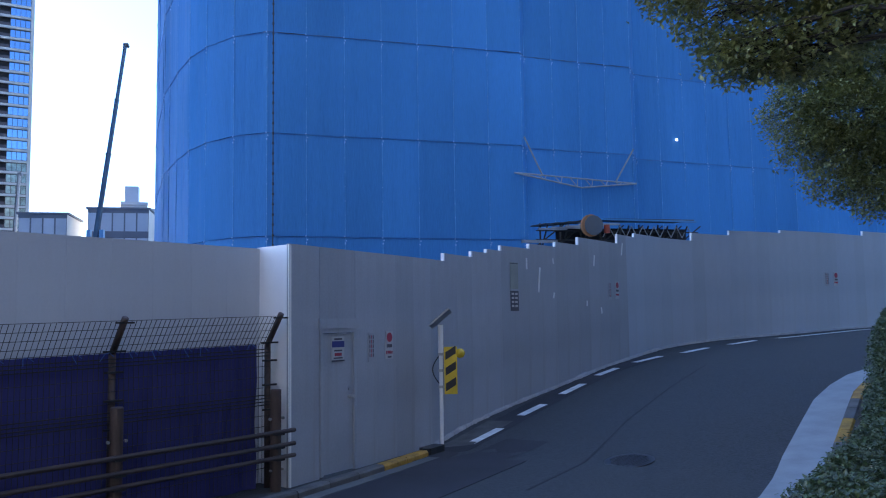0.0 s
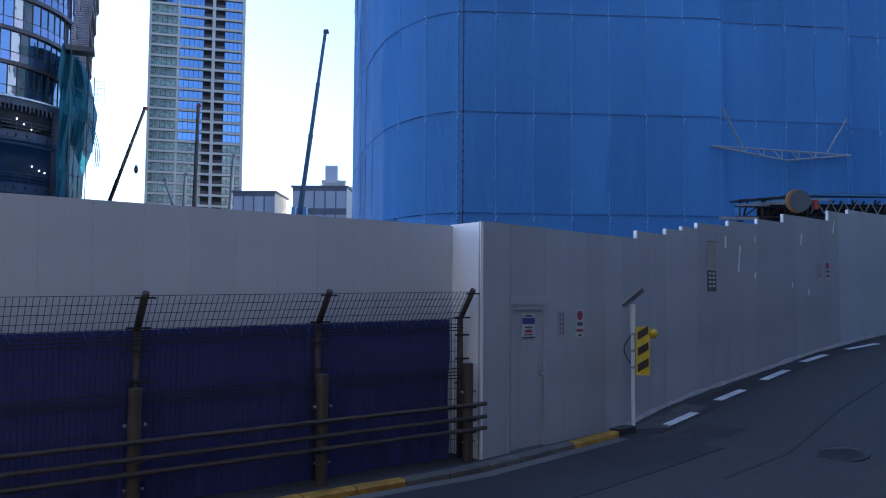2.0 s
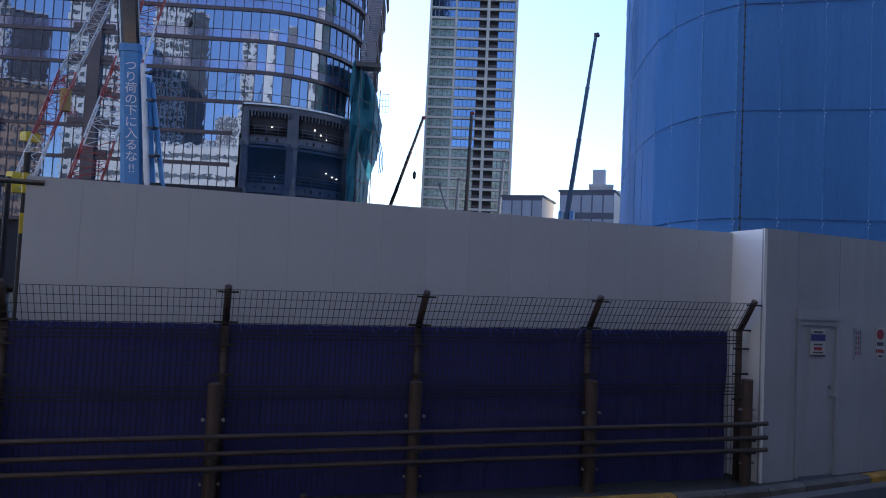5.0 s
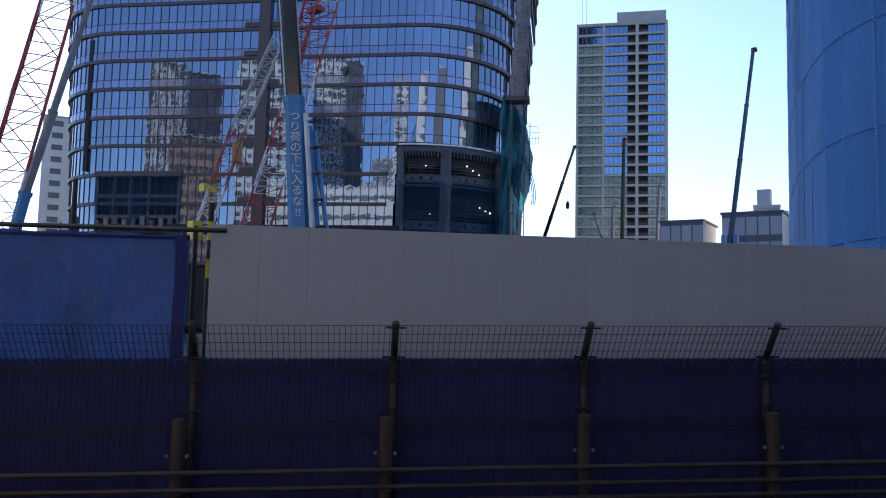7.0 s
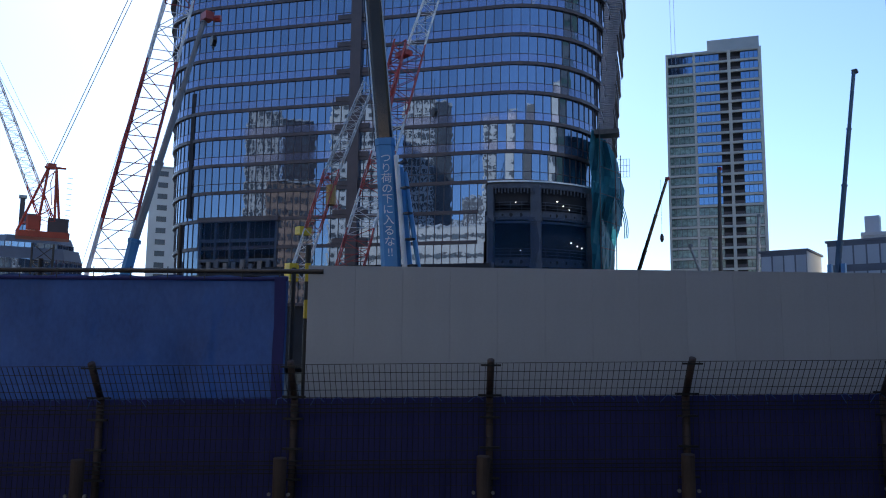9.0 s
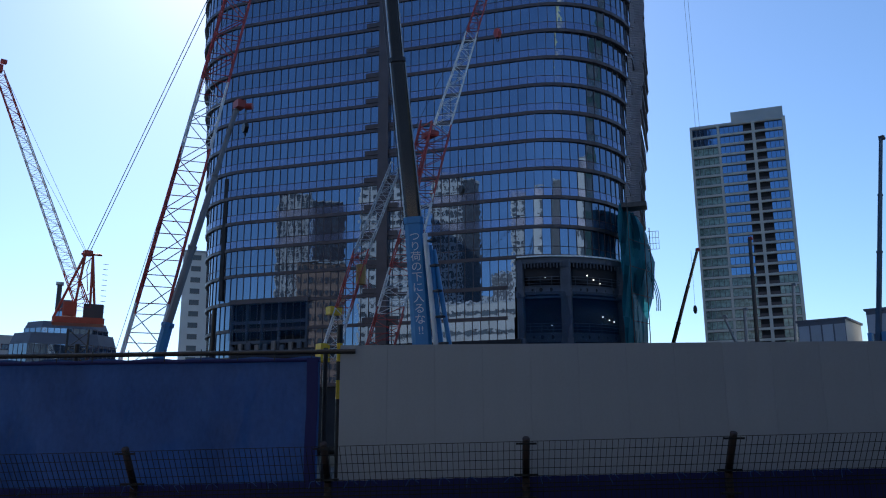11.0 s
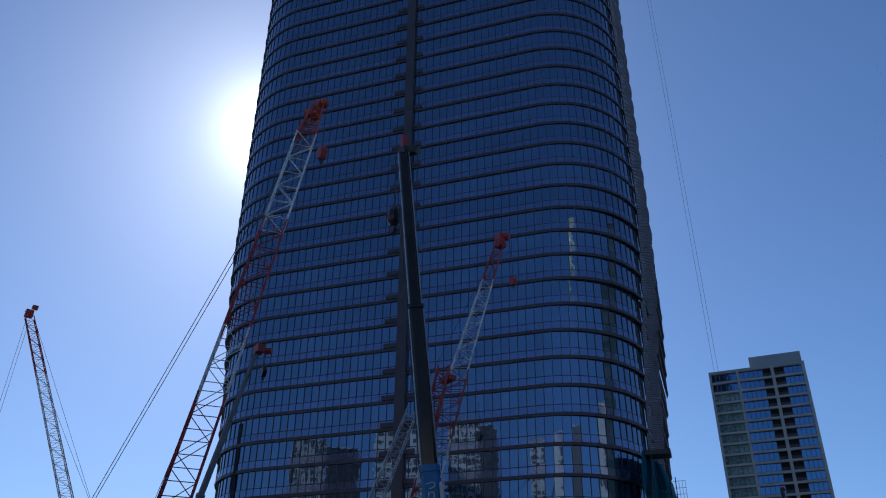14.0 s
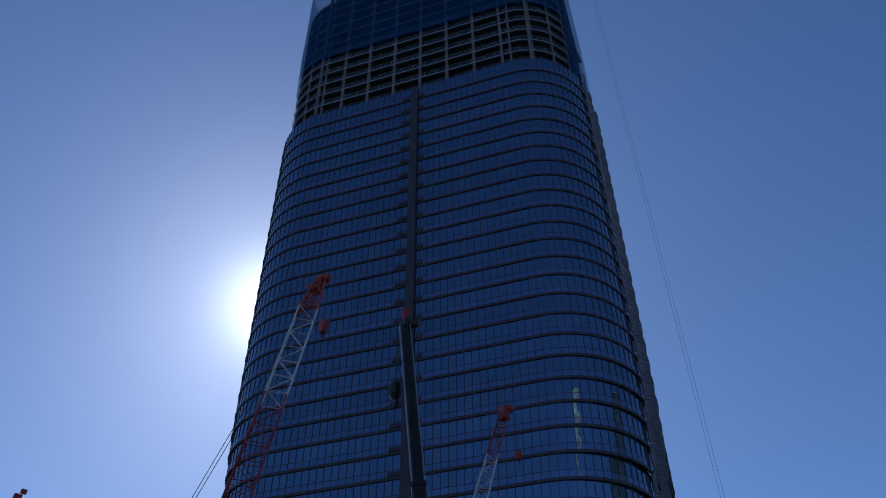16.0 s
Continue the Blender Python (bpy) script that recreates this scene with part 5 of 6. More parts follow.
for k in range(FIRST, LAST):
    t0, t1 = post_top(k), post_top(k + 1)
    lean = NV * -0.27 - Vector((0, 0, 0.36))
    b = Build()
    n = 36
    for i in range(1, n):
        p = t0 + (t1 - t0) * (i / n) + Vector((0, 0, -0.02))
        e = p + lean
        g = Vector((e.x, e.y, land(e.x, e.y) + 0.08))
        b.beam(p + NV * 0.045 - fo, e + NV * 0.045 - fo, 0.005, 0.005)
        b.beam(e + NV * 0.045 - fo, g + NV * 0.045 - fo, 0.005, 0.005)
    for f in (0.04, 0.28, 0.52, 0.76, 0.97):
        b.beam(t0 + lean * f + NV * 0.045 - fo, t1 + lean * f + NV * 0.045 - fo, 0.006, 0.006)
    drop = [0.06, 0.1, 0.14, 0.27, 0.4, 0.53, 0.62, 0.66, 0.7, 0.74, 0.87, 1.0, 1.13, 1.26, 1.39, 1.5]
    for h in drop:
        b.beam(t0 + lean - Vector((0, 0, h)) + NV * (0.045 + (0.02 if h in (0.66, 0.7, 0.1) else 0)) - fo, t1 + lean - Vector((0, 0, h)) + NV * (0.045 + (0.02 if h in (0.66, 0.7, 0.1) else 0)) - fo, 0.006, 0.012 if 0.6 < h < 0.75 or h < 0.15 else 0.006)
    tagged(part("wire_panel", b, BLACK, fence), kind="stuff")
    # navy sheet tied behind the mesh, in folds
    s = Build()
    nx, nz = 40, 18
    stop = 1.0 if k < LAST - 1 else 0.93
    for j in range(nz + 1):
        for i in range(nx + 1):
            f = i / nx * stop
            p = t0 + (t1 - t0) * f + lean
            zt, zb = p.z + 0.0 - 0.002 * math.sin(i * 1.9 + k), land(p.x, p.y) + 0.005
            g = j / nz
            fold = 0.012 * math.sin(i * 1.1 + 3 * g + k) + 0.02 * math.sin(g * 9 + k * 2 + f * 3) * g
            if stop < 1:
                fold += 0.05 * g * math.sin((f - g * 0.3) * 14)
            s.v.append(Vector((p.x, p.y, zb + (zt - zb) * (1 - g))) - NV * (0.02 + abs(fold) * 1.2) - fo)
    m = nx + 1
    s.f = [(j * m + i, (j + 1) * m + i, (j + 1) * m + i + 1, j * m + i + 1) for j in range(nz) for i in range(nx)]
    part("sheet", s, NAVY, fence, "navy woven screen sheet", smooth=True)
    c = Build()
    for i in range(6):
        p = t0 + (t1 - t0) * ((i + random.uniform(0.2, 0.8)) / 6) * stop + lean + NV * 0.06
        q = p + Vector((random.uniform(-0.05, 0.05), random.uniform(-0.05, 0.05), -random.uniform(0.04, 0.09)))
        c.tube(p - fo, p + AL * 0.05 + Vector((0, 0, 0.012)) - fo, 0.004, seg=5)
        c.tube(p - fo, q - fo, 0.004, seg=5)
        c.tube(p + AL * 0.05 + Vector((0, 0, 0.012)) - fo, p + AL * 0.1 - Vector((0, 0, 0.03)) - fo, 0.004, seg=5)
    tagged(part("cord", c, material("blue_cord", (0.05, 0.13, 0.36), 0.6), fence), kind="stuff")

rail = thing("guard_rail", (*fence_point(0, 0.0), land(*fence_point(0, 0))), "brown three-pipe guard rail on steel posts", "guard rail")
ro = Vector(rail.location)
for k in range(FIRST, LAST + 1):
    x, y = fence_point(k * STEP - 0.07, 0.0)
    top = Vector((x, y, 0.715 + 0.045 * k))
    b = Build()
    b.tube(Vector((x, y, land(x, y) - 0.05)) - ro, top - ro, 0.066, seg=16)
    b.tube(top - ro, top + Vector((0, 0, 0.012)) - ro, 0.07, 0.056, seg=16)
    post = part("post", b, BROWN, rail, smooth=False)
    for s in (-1, 1):
        for dz, off, r in ((0.34, 0.095, 0.017), (0.95, 0.085, 0.014)):
            c = Build()
            q = top - Vector((0, 0, dz)) + AL * off * s
            c.tube(q - ro, q + NV * 0.03 - ro, r, seg=10)
            part("reflector", c, SCAFFOLD, post)
    for dz in (0.49, 0.65, 0.79):
        c = Build()
        c.box(Matrix.Translation(top - Vector((0, 0, dz + 0.03)) + NV * 0.06 - ro) @ Matrix.Rotation(math.atan2(AL.y, AL.x), 4, "Z"), 0.12, 0.09, 0.03)
        part("bracket", c, BLACK, post)
for dz in (0.49, 0.65, 0.79):
    p = Vector((*fence_point(FIRST * STEP, 0.085), 0.715 + 0.045 * FIRST - dz))
    q = Vector((*fence_point(LAST * STEP + 0.14, 0.085), 0.715 + 0.045 * LAST - dz))
    b = Build()
    b.tube(p - ro, q - ro, 0.026, seg=14)
    b.ball(q - ro, 0.027, 12, 6)
    part("rail_pipe", b, BROWN, rail, smooth=True)

# low bollard stub by the fence
x, y = fence_point(2.55, 0.4)
b = Build()
b.tube((0, 0, -0.05), (0, 0, 0.2), 0.03, seg=12)
stub = part("pipe_stub", b, BROWN)
stub.location = (x - 1.2, y - 1.3, land(x - 1.2, y - 1.3))
tagged(stub, "short brown steel pipe stub in the verge", "pipe")

# ---- tarpaulin screen beside the hoarding ----
IA = Vector((INNER_A.x, INNER_A.y, 0))
IW = Vector((0.690, 0.724, 0)).normalized()
IN = Vector((IW.y, -IW.x, 0))
screen = thing("tarpaulin_screen", (*(IA - IW * 0.2).to_2d(), land(INNER_A.x, INNER_A.y)), "blue translucent tarpaulin on a pipe frame beside the hoarding", "screen")
so = Vector(screen.location)
b = Build()
nx, nz = 120, 16
for j in range(nz + 1):
    for i in range(nx + 1):
        f, g = i / nx, j / nz
        p = IA - IW * (0.22 + f * 15) - IN * 0.05
        puff = (0.05 * math.sin(f * 40) + 0.035 * math.sin(f * 95 + g * 4) + 0.05 * noise.noise(Vector((f * 22, g * 2.5, 1.0))) + 0.035 * noise.noise(Vector((f * 60 + g * 9, g * 7, 4.0)))) * math.sin(math.pi * g)
        b.v.append(Vector((p.x, p.y, -0.7 + 3.21 * (1 - g) + 0.012 * math.sin(i * 1.4) * (1 - g))) + IN * puff - so)
m = nx + 1
b.f = [(j * m + i, (j + 1) * m + i, (j + 1) * m + i + 1, j * m + i + 1) for j in range(nz) for i in range(nx)]
part("tarpaulin", b, TARP, screen, "blue tarpaulin", smooth=True)
b = Build()
b.tube(IA + IW * 0.16 + Vector((0, 0, 2.56)) - so, IA - IW * 15.5 + Vector((0, 0, 2.53)) - so, 0.026, seg=10)
part("top_pipe", b, DARK_STEEL, screen)
b = Build()
b.tube(IA - IW * 0.22 + Vector((0, 0, 2.475)) - so, IA - IW * 15.4 + Vector((0, 0, 2.455)) - so, 0.02, seg=8)
part("sheet_hem", b, NAVY, screen)
b = Build()
for k in range(12):
    z0, z1 = -0.6 + k * 0.258, -0.6 + (k + 1) * 0.258
    e0, e1 = (IA - IW * (0.285 + 0.006 * math.sin(k * 1.7)) + IN * 0.03), (IA - IW * (0.285 + 0.006 * math.sin(k * 1.7 + 1.7)) + IN * 0.03)
    b.quad(e0 - IW * 0.06 + Vector((0, 0, z0)) - so, e0 + IW * 0.06 + Vector((0, 0, z0)) - so, e1 + IW * 0.06 + Vector((0, 0, z1)) - so, e1 - IW * 0.06 + Vector((0, 0, z1)) - so)
part("edge_hem", b, NAVY, screen, "dark doubled hem")
for d, h in ((0.2, 2.62), (1.46, 3.08), (3.0, 2.7), (4.8, 3.0), (6.6, 2.7), (9, 2.7), (12, 2.7)):
    b = Build()
    p = IA - IW * d - IN * 0.2
    b.tube(Vector((p.x, p.y, land(p.x, p.y))) - so, Vector((p.x, p.y, h)) - so, 0.026, seg=10)
    part("pipe_post", b, DARK_STEEL, screen)
b = Build()
for i in range(38):
    p = IA - IW * (0.3 + i * 0.4) + IN * 0.02
    b.tube(Vector((p.x, p.y, 2.6)) - so, Vector((p.x, p.y, 2.47)) - so, 0.006, seg=5)
tagged(part("cord", b, BLACK, screen), kind="stuff")
# striped post in the gap, standing in for a small yellow crane's lattice
post = thing("crane_stand_in", (*(IA - IW * 0.06 - IN * 0.25).to_2d(), land(INNER_A.x, INNER_A.y)), "black post with yellow stripes near its top, standing in for a yellow crane lattice", "post")
for k in range(17):
    b = Build()
    b.tube((0, 0, k * 0.2), (0, 0, k * 0.2 + 0.2), 0.032, seg=10)
    part("stripe", b, YELLOW if k % 2 and k > 12 else BLACK, post)


# ---- cranes ----
def lattice(name, parent, p, q, w0, w1, bays, colours, chord=0.12, lace=0.06, side=None):
    """A four-chord lattice boom from p to q in sections of alternating colours, each section a part."""
    p, q = Vector(p), Vector(q)
    d = (q - p).normalized()
    x = (side or d.cross(Vector((0, 0, 1)))).normalized()
    y = x.cross(d).normalized()
    o = Vector(parent.location)
    per = max(1, bays // len(colours))
    for c, mat in enumerate(colours):
        b = Build()
        lo, hi = c * per, bays if c == len(colours) - 1 else (c + 1) * per
        at = lambda i, a, e: p + (q - p) * (i / bays) + (x * a + y * e) * ((w0 + (w1 - w0) * i / bays) / 2) - o
        for a, e in ((-1, -1), (1, -1), (1, 1), (-1, 1)):
            b.tube(at(lo, a, e), at(hi, a, e), chord / 2, seg=6)
        for i in range(lo, hi):
            for (a, e), (a2, e2) in (((-1, -1), (1, -1)), ((1, -1), (1, 1)), ((1, 1), (-1, 1)), ((-1, 1), (-1, -1))):
                b.tube(at(i, a, e), at(i, a2, e2), lace / 2, seg=5)
                if i % 2:
                    b.tube(at(i, a, e), at(i + 1, a2, e2), lace / 2, seg=5)
                else:
                    b.tube(at(i, a2, e2), at(i + 1, a, e), lace / 2, seg=5)
        part("boom_section", b, mat, parent)


def rope(parent, p, q, r=0.025, name="rope"):
    o = Vector(parent.location)
    part(name, Build().tube(Vector(p) - o, Vector(q) - o, r, seg=5), DARK_STEEL, parent)


def hook(parent, p, size, drop, mat):
    """A hook block hanging under p."""
    p, o = Vector(p), Vector(parent.location)
    rope(parent, p, p - Vector((0, 0, drop)), 0.03, "hoist_rope")
    c = p - Vector((0, 0, drop + size * 0.6)) - o
    b = Build()
    b.prism([c + Vector((a * size, -size * 0.25, e * size)) for a, e in ((-0.3, 0.6), (0.3, 0.6), (0.45, 0.1), (0.2, -0.5), (-0.2, -0.5), (-0.45, 0.1))], (0, size * 0.5, 0))
    blk = part("hook_block", b, mat, parent)
    b = Build()
    pts = [c + Vector((math.sin(t) * size * 0.22, 0, -size * 0.75 - math.cos(t) * size * 0.22)) for t in (math.pi * k / 6 for k in range(0, 10))]
    for s, e in zip(pts, pts[1:]):
        b.tube(s, e, size * 0.06, seg=6)
    part("hook", b, DARK_STEEL, blk)


def crane_base(root, x, y, size, mat, top):
    """Carrier with tracks and cab under a boom, standing on the ground."""
    g = land(x, y)
    o = Vector(root.location)
    for s in (-1, 1):
        b = Build()
        b.chamfer(Vector((x, y + s * size * 0.35, g + 0.5)) - o, size * 1.3, size * 0.22, 1.0, 0.1)
        part("track", b, DARK_STEEL, root)
    b = Build()
    b.chamfer(Vector((x, y, g + (top - g + 1.0) / 2)) - o, size * 0.8, size * 0.7, top - g - 1.0, 0.15)
    part("carrier", b, mat, root)


# large red and white lattice crane
c1 = thing("crawler_crane", (-50.1, 17.3, land(-50.1, 17.3)), "crawler crane with red and white lattice boom", "crane", "cranes on the site")
P0, P1 = Vector((-49.6, 16.6, 4.0)), Vector((-56.2, 27.6, 48.5))
view_side = Vector((P0.y, -P0.x, 0))
lattice("boom", c1, P0, P1, 1.9, 1.75, 24, (CRANE_WHITE, RED, RED, CRANE_WHITE, RED, RED, CRANE_WHITE, CRANE_WHITE), 0.16, 0.07, view_side)
TIP = Vector((-56.95, 29.1, 54.0))
lattice("boom", c1, P1, TIP - (TIP - P1).normalized() * 0.6, 1.7, 0.9, 5, (ORANGE,), 0.2, 0.09, view_side)
b = Build()
d = (TIP - P1).normalized()
b.beam(TIP - d * 2.2 - Vector(c1.location), TIP - Vector(c1.location), 0.8, 0.9)
b.ball(TIP + Vector((0.5, 0.3, -0.1)) - Vector(c1.location), 0.5, 10, 6)
b.tube(TIP - d * 1.4 + Vector((-0.8, -0.6, 0)) - Vector(c1.location), TIP - d * 1.4 + Vector((0.4, 0.3, 0)) - Vector(c1.location), 0.45, seg=12)
part("boom_head", b, ORANGE, c1)
hook(c1, TIP + Vector((0.6, 0.5, 0)), 1.2, 5.4, RED)
d1 = d.copy()
rope(c1, TIP - d * 1.5, (-56.5, 17.6, 6), 0.02)
crane_base(c1, -49.4, 16.3, 4.5, RED, 4.2)

# slim grey telescopic crane beside it
c2 = thing("truck_crane", (-42.0, 15.2, land(-42.0, 15.2)), "truck crane with slim grey telescopic boom", "crane", "cranes on the site")


def telescopic(root, p, q, r0, r1, n, mats, seg=8):
    p, q, o = Vector(p), Vector(q), Vector(root.location)
    for i in range(n):
        a, e = p + (q - p) * (i / n), p + (q - p) * ((i + 1) / n)
        r = r0 + (r1 - r0) * i / max(1, n - 1)
        b = Build()
        b.tube(a - o, e - o, r, seg=seg)
        b.tube(e - (e - a).normalized() * r * 0.6 - o, e - o, r * 1.18, seg=seg)
        part("boom_section", b, mats[min(i, len(mats) - 1)], root)


telescopic(c2, (-42.3, 15.0, 2.5), (-42.15, 15.95, 7.6), 0.3, 0.3, 1, (CRANE_BLUE,))
telescopic(c2, (-42.15, 15.95, 7.6), (-42.82, 19.37, 20.6), 0.22, 0.15, 3, (SLIM_BOOM,))
b = Build()
b.box(Vector((-42.7, 19.5, 20.9)) - Vector(c2.location), 0.7, 0.5, 0.45)
b.tube(Vector((-42.5, 19.8, 20.8)) - Vector(c2.location), Vector((-42.2, 20.1, 20.8)) - Vector(c2.location), 0.2)
part("boom_head", b, RED, c2)
hook(c2, (-42.4, 19.8, 20.6), 0.5, 0.9, BOOM)
crane_base(c2, -42.3, 15.0, 3.5, CRANE_BLUE, 3.2)

# near telescopic crane with blue lower boom
c3 = thing("truck_crane", (-31.0, 24.6, land(-31.0, 24.6)), "truck crane with thick dark telescopic boom above a blue base section", "crane", "cranes on the site")
o3 = Vector(c3.location)
BL, BJ, BK, BT = Vector((-30.69, 24.2, 1.5)), Vector((-33.0, 25.03, 12.6)), Vector((-34.81, 25.24, 22.35)), Vector((-37.8, 26.1, 35.4))


def box_boom(p, q, w0, w1, mat, root, name="boom_section"):
    p, q = p - o3, q - o3
    d = (q - p).normalized()
    x = d.cross(Vector((0.78, -0.6, 0))).normalized()
    y = x.cross(d)
    b = Build()
    ring = ((-0.5, -0.3), (-0.28, -0.5), (0.28, -0.5), (0.5, -0.3), (0.5, 0.35), (0.32, 0.5), (-0.32, 0.5), (-0.5, 0.35))
    for c, w in ((p, w0), (q, w1)):
        b.v += [c + (x * a + y * e) * w for a, e in ring]
    b.f = [(i, (i + 1) % 8, 8 + (i + 1) % 8, 8 + i) for i in range(8)] + [tuple(range(8))[::-1], tuple(range(8, 16))]
    return part(name, b, mat, root)


box_boom(BL, BJ, 0.98, 0.94, CRANE_BLUE, c3)
box_boom(BJ - (BJ - BL).normalized() * 0.3, BK, 0.84, 0.82, BOOM, c3)
box_boom(BK - Vector((0, 0, 0.2)), BT, 0.74, 0.7, BOOM, c3)
box_boom(BJ - (BJ - BL).normalized() * 0.25, BJ + (BK - BJ).normalized() * 0.12, 1.02, 1.02, CRANE_BLUE, c3, "collar")
box_boom(BK - (BK - BJ).normalized() * 0.2, BK + (BT - BK).normalized() * 0.1, 0.92, 0.92, BOOM, c3, "collar")
b = Build()
b.tube(Vector((-29.9, 24.75, 2.0)) - o3, Vector((-32.1, 25.3, 11.2)) - o3, 0.22, seg=12)
b.tube(Vector((-29.5, 25.1, 3.0)) - o3, Vector((-31.9, 25.5, 11.0)) - o3, 0.12, seg=10)
part("lift_cylinder", b, CRANE_BLUE, c3)
b = Build()
b.tube(Vector((-30.5, 24.6, 5.0)) - o3, Vector((-32.0, 25.0, 11.8)) - o3, 0.13, seg=12)
part("cylinder_rod", b, CRANE_WHITE, c3)
for k in range(7):
    b = Build()
    b.box(Vector((-30.0 - 0.22 * k, 24.9, 3.5 + k * 1.3)) - o3, 0.4, 0.3, 0.1)
    part("hose_clamp", b, DARK_STEEL, c3)
b = Build()
b.box(BT + Vector((0.0, 0.1, 0.3)) - o3, 0.75, 0.7, 0.6)
b.tube(BT + Vector((0.35, 0.3, 0.3)) - o3, BT + Vector((0.9, 0.6, 0.1)) - o3, 0.3)
head = part("boom_head", b, DARK_STEEL, c3)
b = Build()
b.prism([BT + Vector(v) - o3 for v in ((-0.45, 0, 0.3), (-0.05, 0, 0.4), (-0.3, 0, 2.0), (-0.42, 0, 1.9))], (0.1, 0.4, 0))
part("jib_bracket", b, RED, head)
rope(c3, BT + Vector((-0.35, -0.1, 0.3)), BT + Vector((-0.45, -0.3, -4.2)), 0.04)
b = Build()
b.ball(BT + Vector((-0.45, -0.3, -4.9)) - o3, 0.5, 10, 6, 1.5)
part("hook_block", b, DARK_STEEL, c3)
hook(c3, BT + Vector((-0.45, -0.3, -5.3)), 0.5, 0.3, DARK_STEEL)
b = Build()
b.tube(Vector((-33.3, 24.6, 12.5)) - o3, BT + Vector((-0.5, -0.4, 0)) - o3, 0.03, seg=6)
part("cable", b, DARK_STEEL, c3)
# bright bars on the boom's edges: steel highlights given as colour
for p, q, w in ((BJ, BK, 0.83), (BK, BT, 0.72)):
    d = (q - p).normalized()
    x = d.cross(Vector((0.78, -0.6, 0))).normalized()
    y = x.cross(d)
    for a, e in ((-0.49, -0.32), (0.49, -0.32), (-0.49, 0.36), (0.49, 0.36)):
        off = (x * a + y * e) * w
        part("edge_highlight", Build().beam(p + off - o3, q + off - o3, 0.07, 0.07), GALV, c3)
crane_base(c3, -30.2, 24.6, 4.5, CRANE_BLUE, 2.8)
# warning text down the blue section
dirn = (BJ - BL).normalized()
to_cam = (-(BL + BJ) / 2).normalized()
across = dirn.cross(to_cam).normalized()
if across.x < 0:
    across = -across
face = across.cross(dirn).normalized()
for i, ch in enumerate(("つ", "り", "荷", "の", "下", "に", "入", "る", "な", "!!")):
    tc = bpy.data.curves.new("letter", "FONT")
    tc.body, tc.size, tc.align_x, tc.align_y = ch, 0.56, "CENTER", "CENTER"
    tc.extrude = 0.004
    tc.materials.append(CRANE_WHITE)
    ob = new("letter", tc)
    ob.parent = c3
    pos = BJ - dirn * (1.05 + i * 0.56) + face * 0.5 - o3
    ob.matrix_basis = Matrix((( across.x, dirn.x, face.x, pos.x), (across.y, dirn.y, face.y, pos.y), (across.z, dirn.z, face.z, pos.z), (0, 0, 0, 1)))

# middle luffing crane
c4 = thing("crawler_crane", (-61.5, 42.5, land(-61.5, 42.5)), "red and white luffing crane with lattice mast and jib", "crane", "cranes on the site")
J0, J1, J2 = Vector((-61.4, 42.8, 9.5)), Vector((-60.4, 49.3, 32.0)), Vector((-58.8, 54.2, 48.5))
vs = Vector((J0.y, -J0.x, 0))
lattice("jib", c4, J0, J1, 2.5, 1.9, 18, (RED, CRANE_WHITE, RED, CRANE_WHITE, RED, RED), 0.14, 0.07, vs)
lattice("jib", c4, J1, J2, 1.7, 0.9, 15, (CRANE_WHITE, CRANE_WHITE, RED), 0.13, 0.06, vs)
lattice("mast", c4, (-62.3, 37.9, 8.5), (-61.9, 41.0, 18.5), 1.3, 1.3, 9, (CRANE_WHITE, RED), 0.13, 0.06, vs)
lattice("mast", c4, (-61.9, 41.0, 18.5), (-61.5, 44.6, 27.6), 1.2, 1.0, 10, (GALV,), 0.12, 0.06, vs)
b = Build()
b.box(J2 - Vector(c4.location), 0.9, 0.9, 1.6)
b.ball(J2 + Vector((0.4, 0.5, 0.6)) - Vector(c4.location), 0.5)
part("jib_head", b, RED, c4)
b = Build()
b.box(J1 + Vector((-0.9, -0.7, -0.5)) - Vector(c4.location), 1.7, 0.9, 0.5)
part("mast_head", b, RED, c4)
lattice("jib", c4, J0 + (J1 - J0) * 0.72 - vs.normalized() * 1.3, J1 - vs.normalized() * 1.5 + Vector((0, 0, 0.6)), 1.3, 1.1, 7, (RED,), 0.2, 0.1, vs)
hook(c4, J2 + Vector((0.8, 0.9, 0)), 0.9, 4.6, RED)
hook(c4, J1 + Vector((1.2, 1.6, -3)), 0.7, 3.0, DARK_STEEL)
b = Build()
b.tube(Vector((-61.8, 40.9, 17.2)) - Vector(c4.location), Vector((-61.8, 40.9, 15.4)) - Vector(c4.location), 0.45, seg=12)
part("weight_block", b, material("ochre_paint", (0.4, 0.25, 0.08), 0.6), c4)
rope(c4, (-61.8, 40.9, 24.5), (-61.8, 40.9, 17), 0.04)
b = Build()
b.box(Vector((-62.4, 38.5, 12.8)) - Vector(c4.location), 0.8, 1.2, 0.7)
part("winch", b, YELLOW, c4)
b = Build()
b.box(Vector((-62.3, 37.4, 9.0)) - Vector(c4.location), 0.9, 0.9, 1.6)
part("mast_foot", b, YELLOW, c4)
crane_base(c4, -61.5, 42.3, 6.0, RED, 9.6)
for q in ((-61.5, 44.6, 27.6), J1):
    rope(c4, q, J2, 0.025)

# red tower crane to the far left
c5 = thing("tower_crane", (-86.7, 23.8, land(-86.7, 23.8)), "red tower crane with white lattice luffing jib", "crane", "cranes on the site")
o5 = Vector(c5.location)
vs5 = Vector((23.8, 86.7, 0))
lattice("mast", c5, (-86.7, 23.8, land(-86.7, 23.8)), (-86.7, 23.8, 12.4), 1.9, 1.9, 8, (DARK_STEEL,), 0.2, 0.1, vs5)
u5 = Vector((0.27, 0.96, 0))
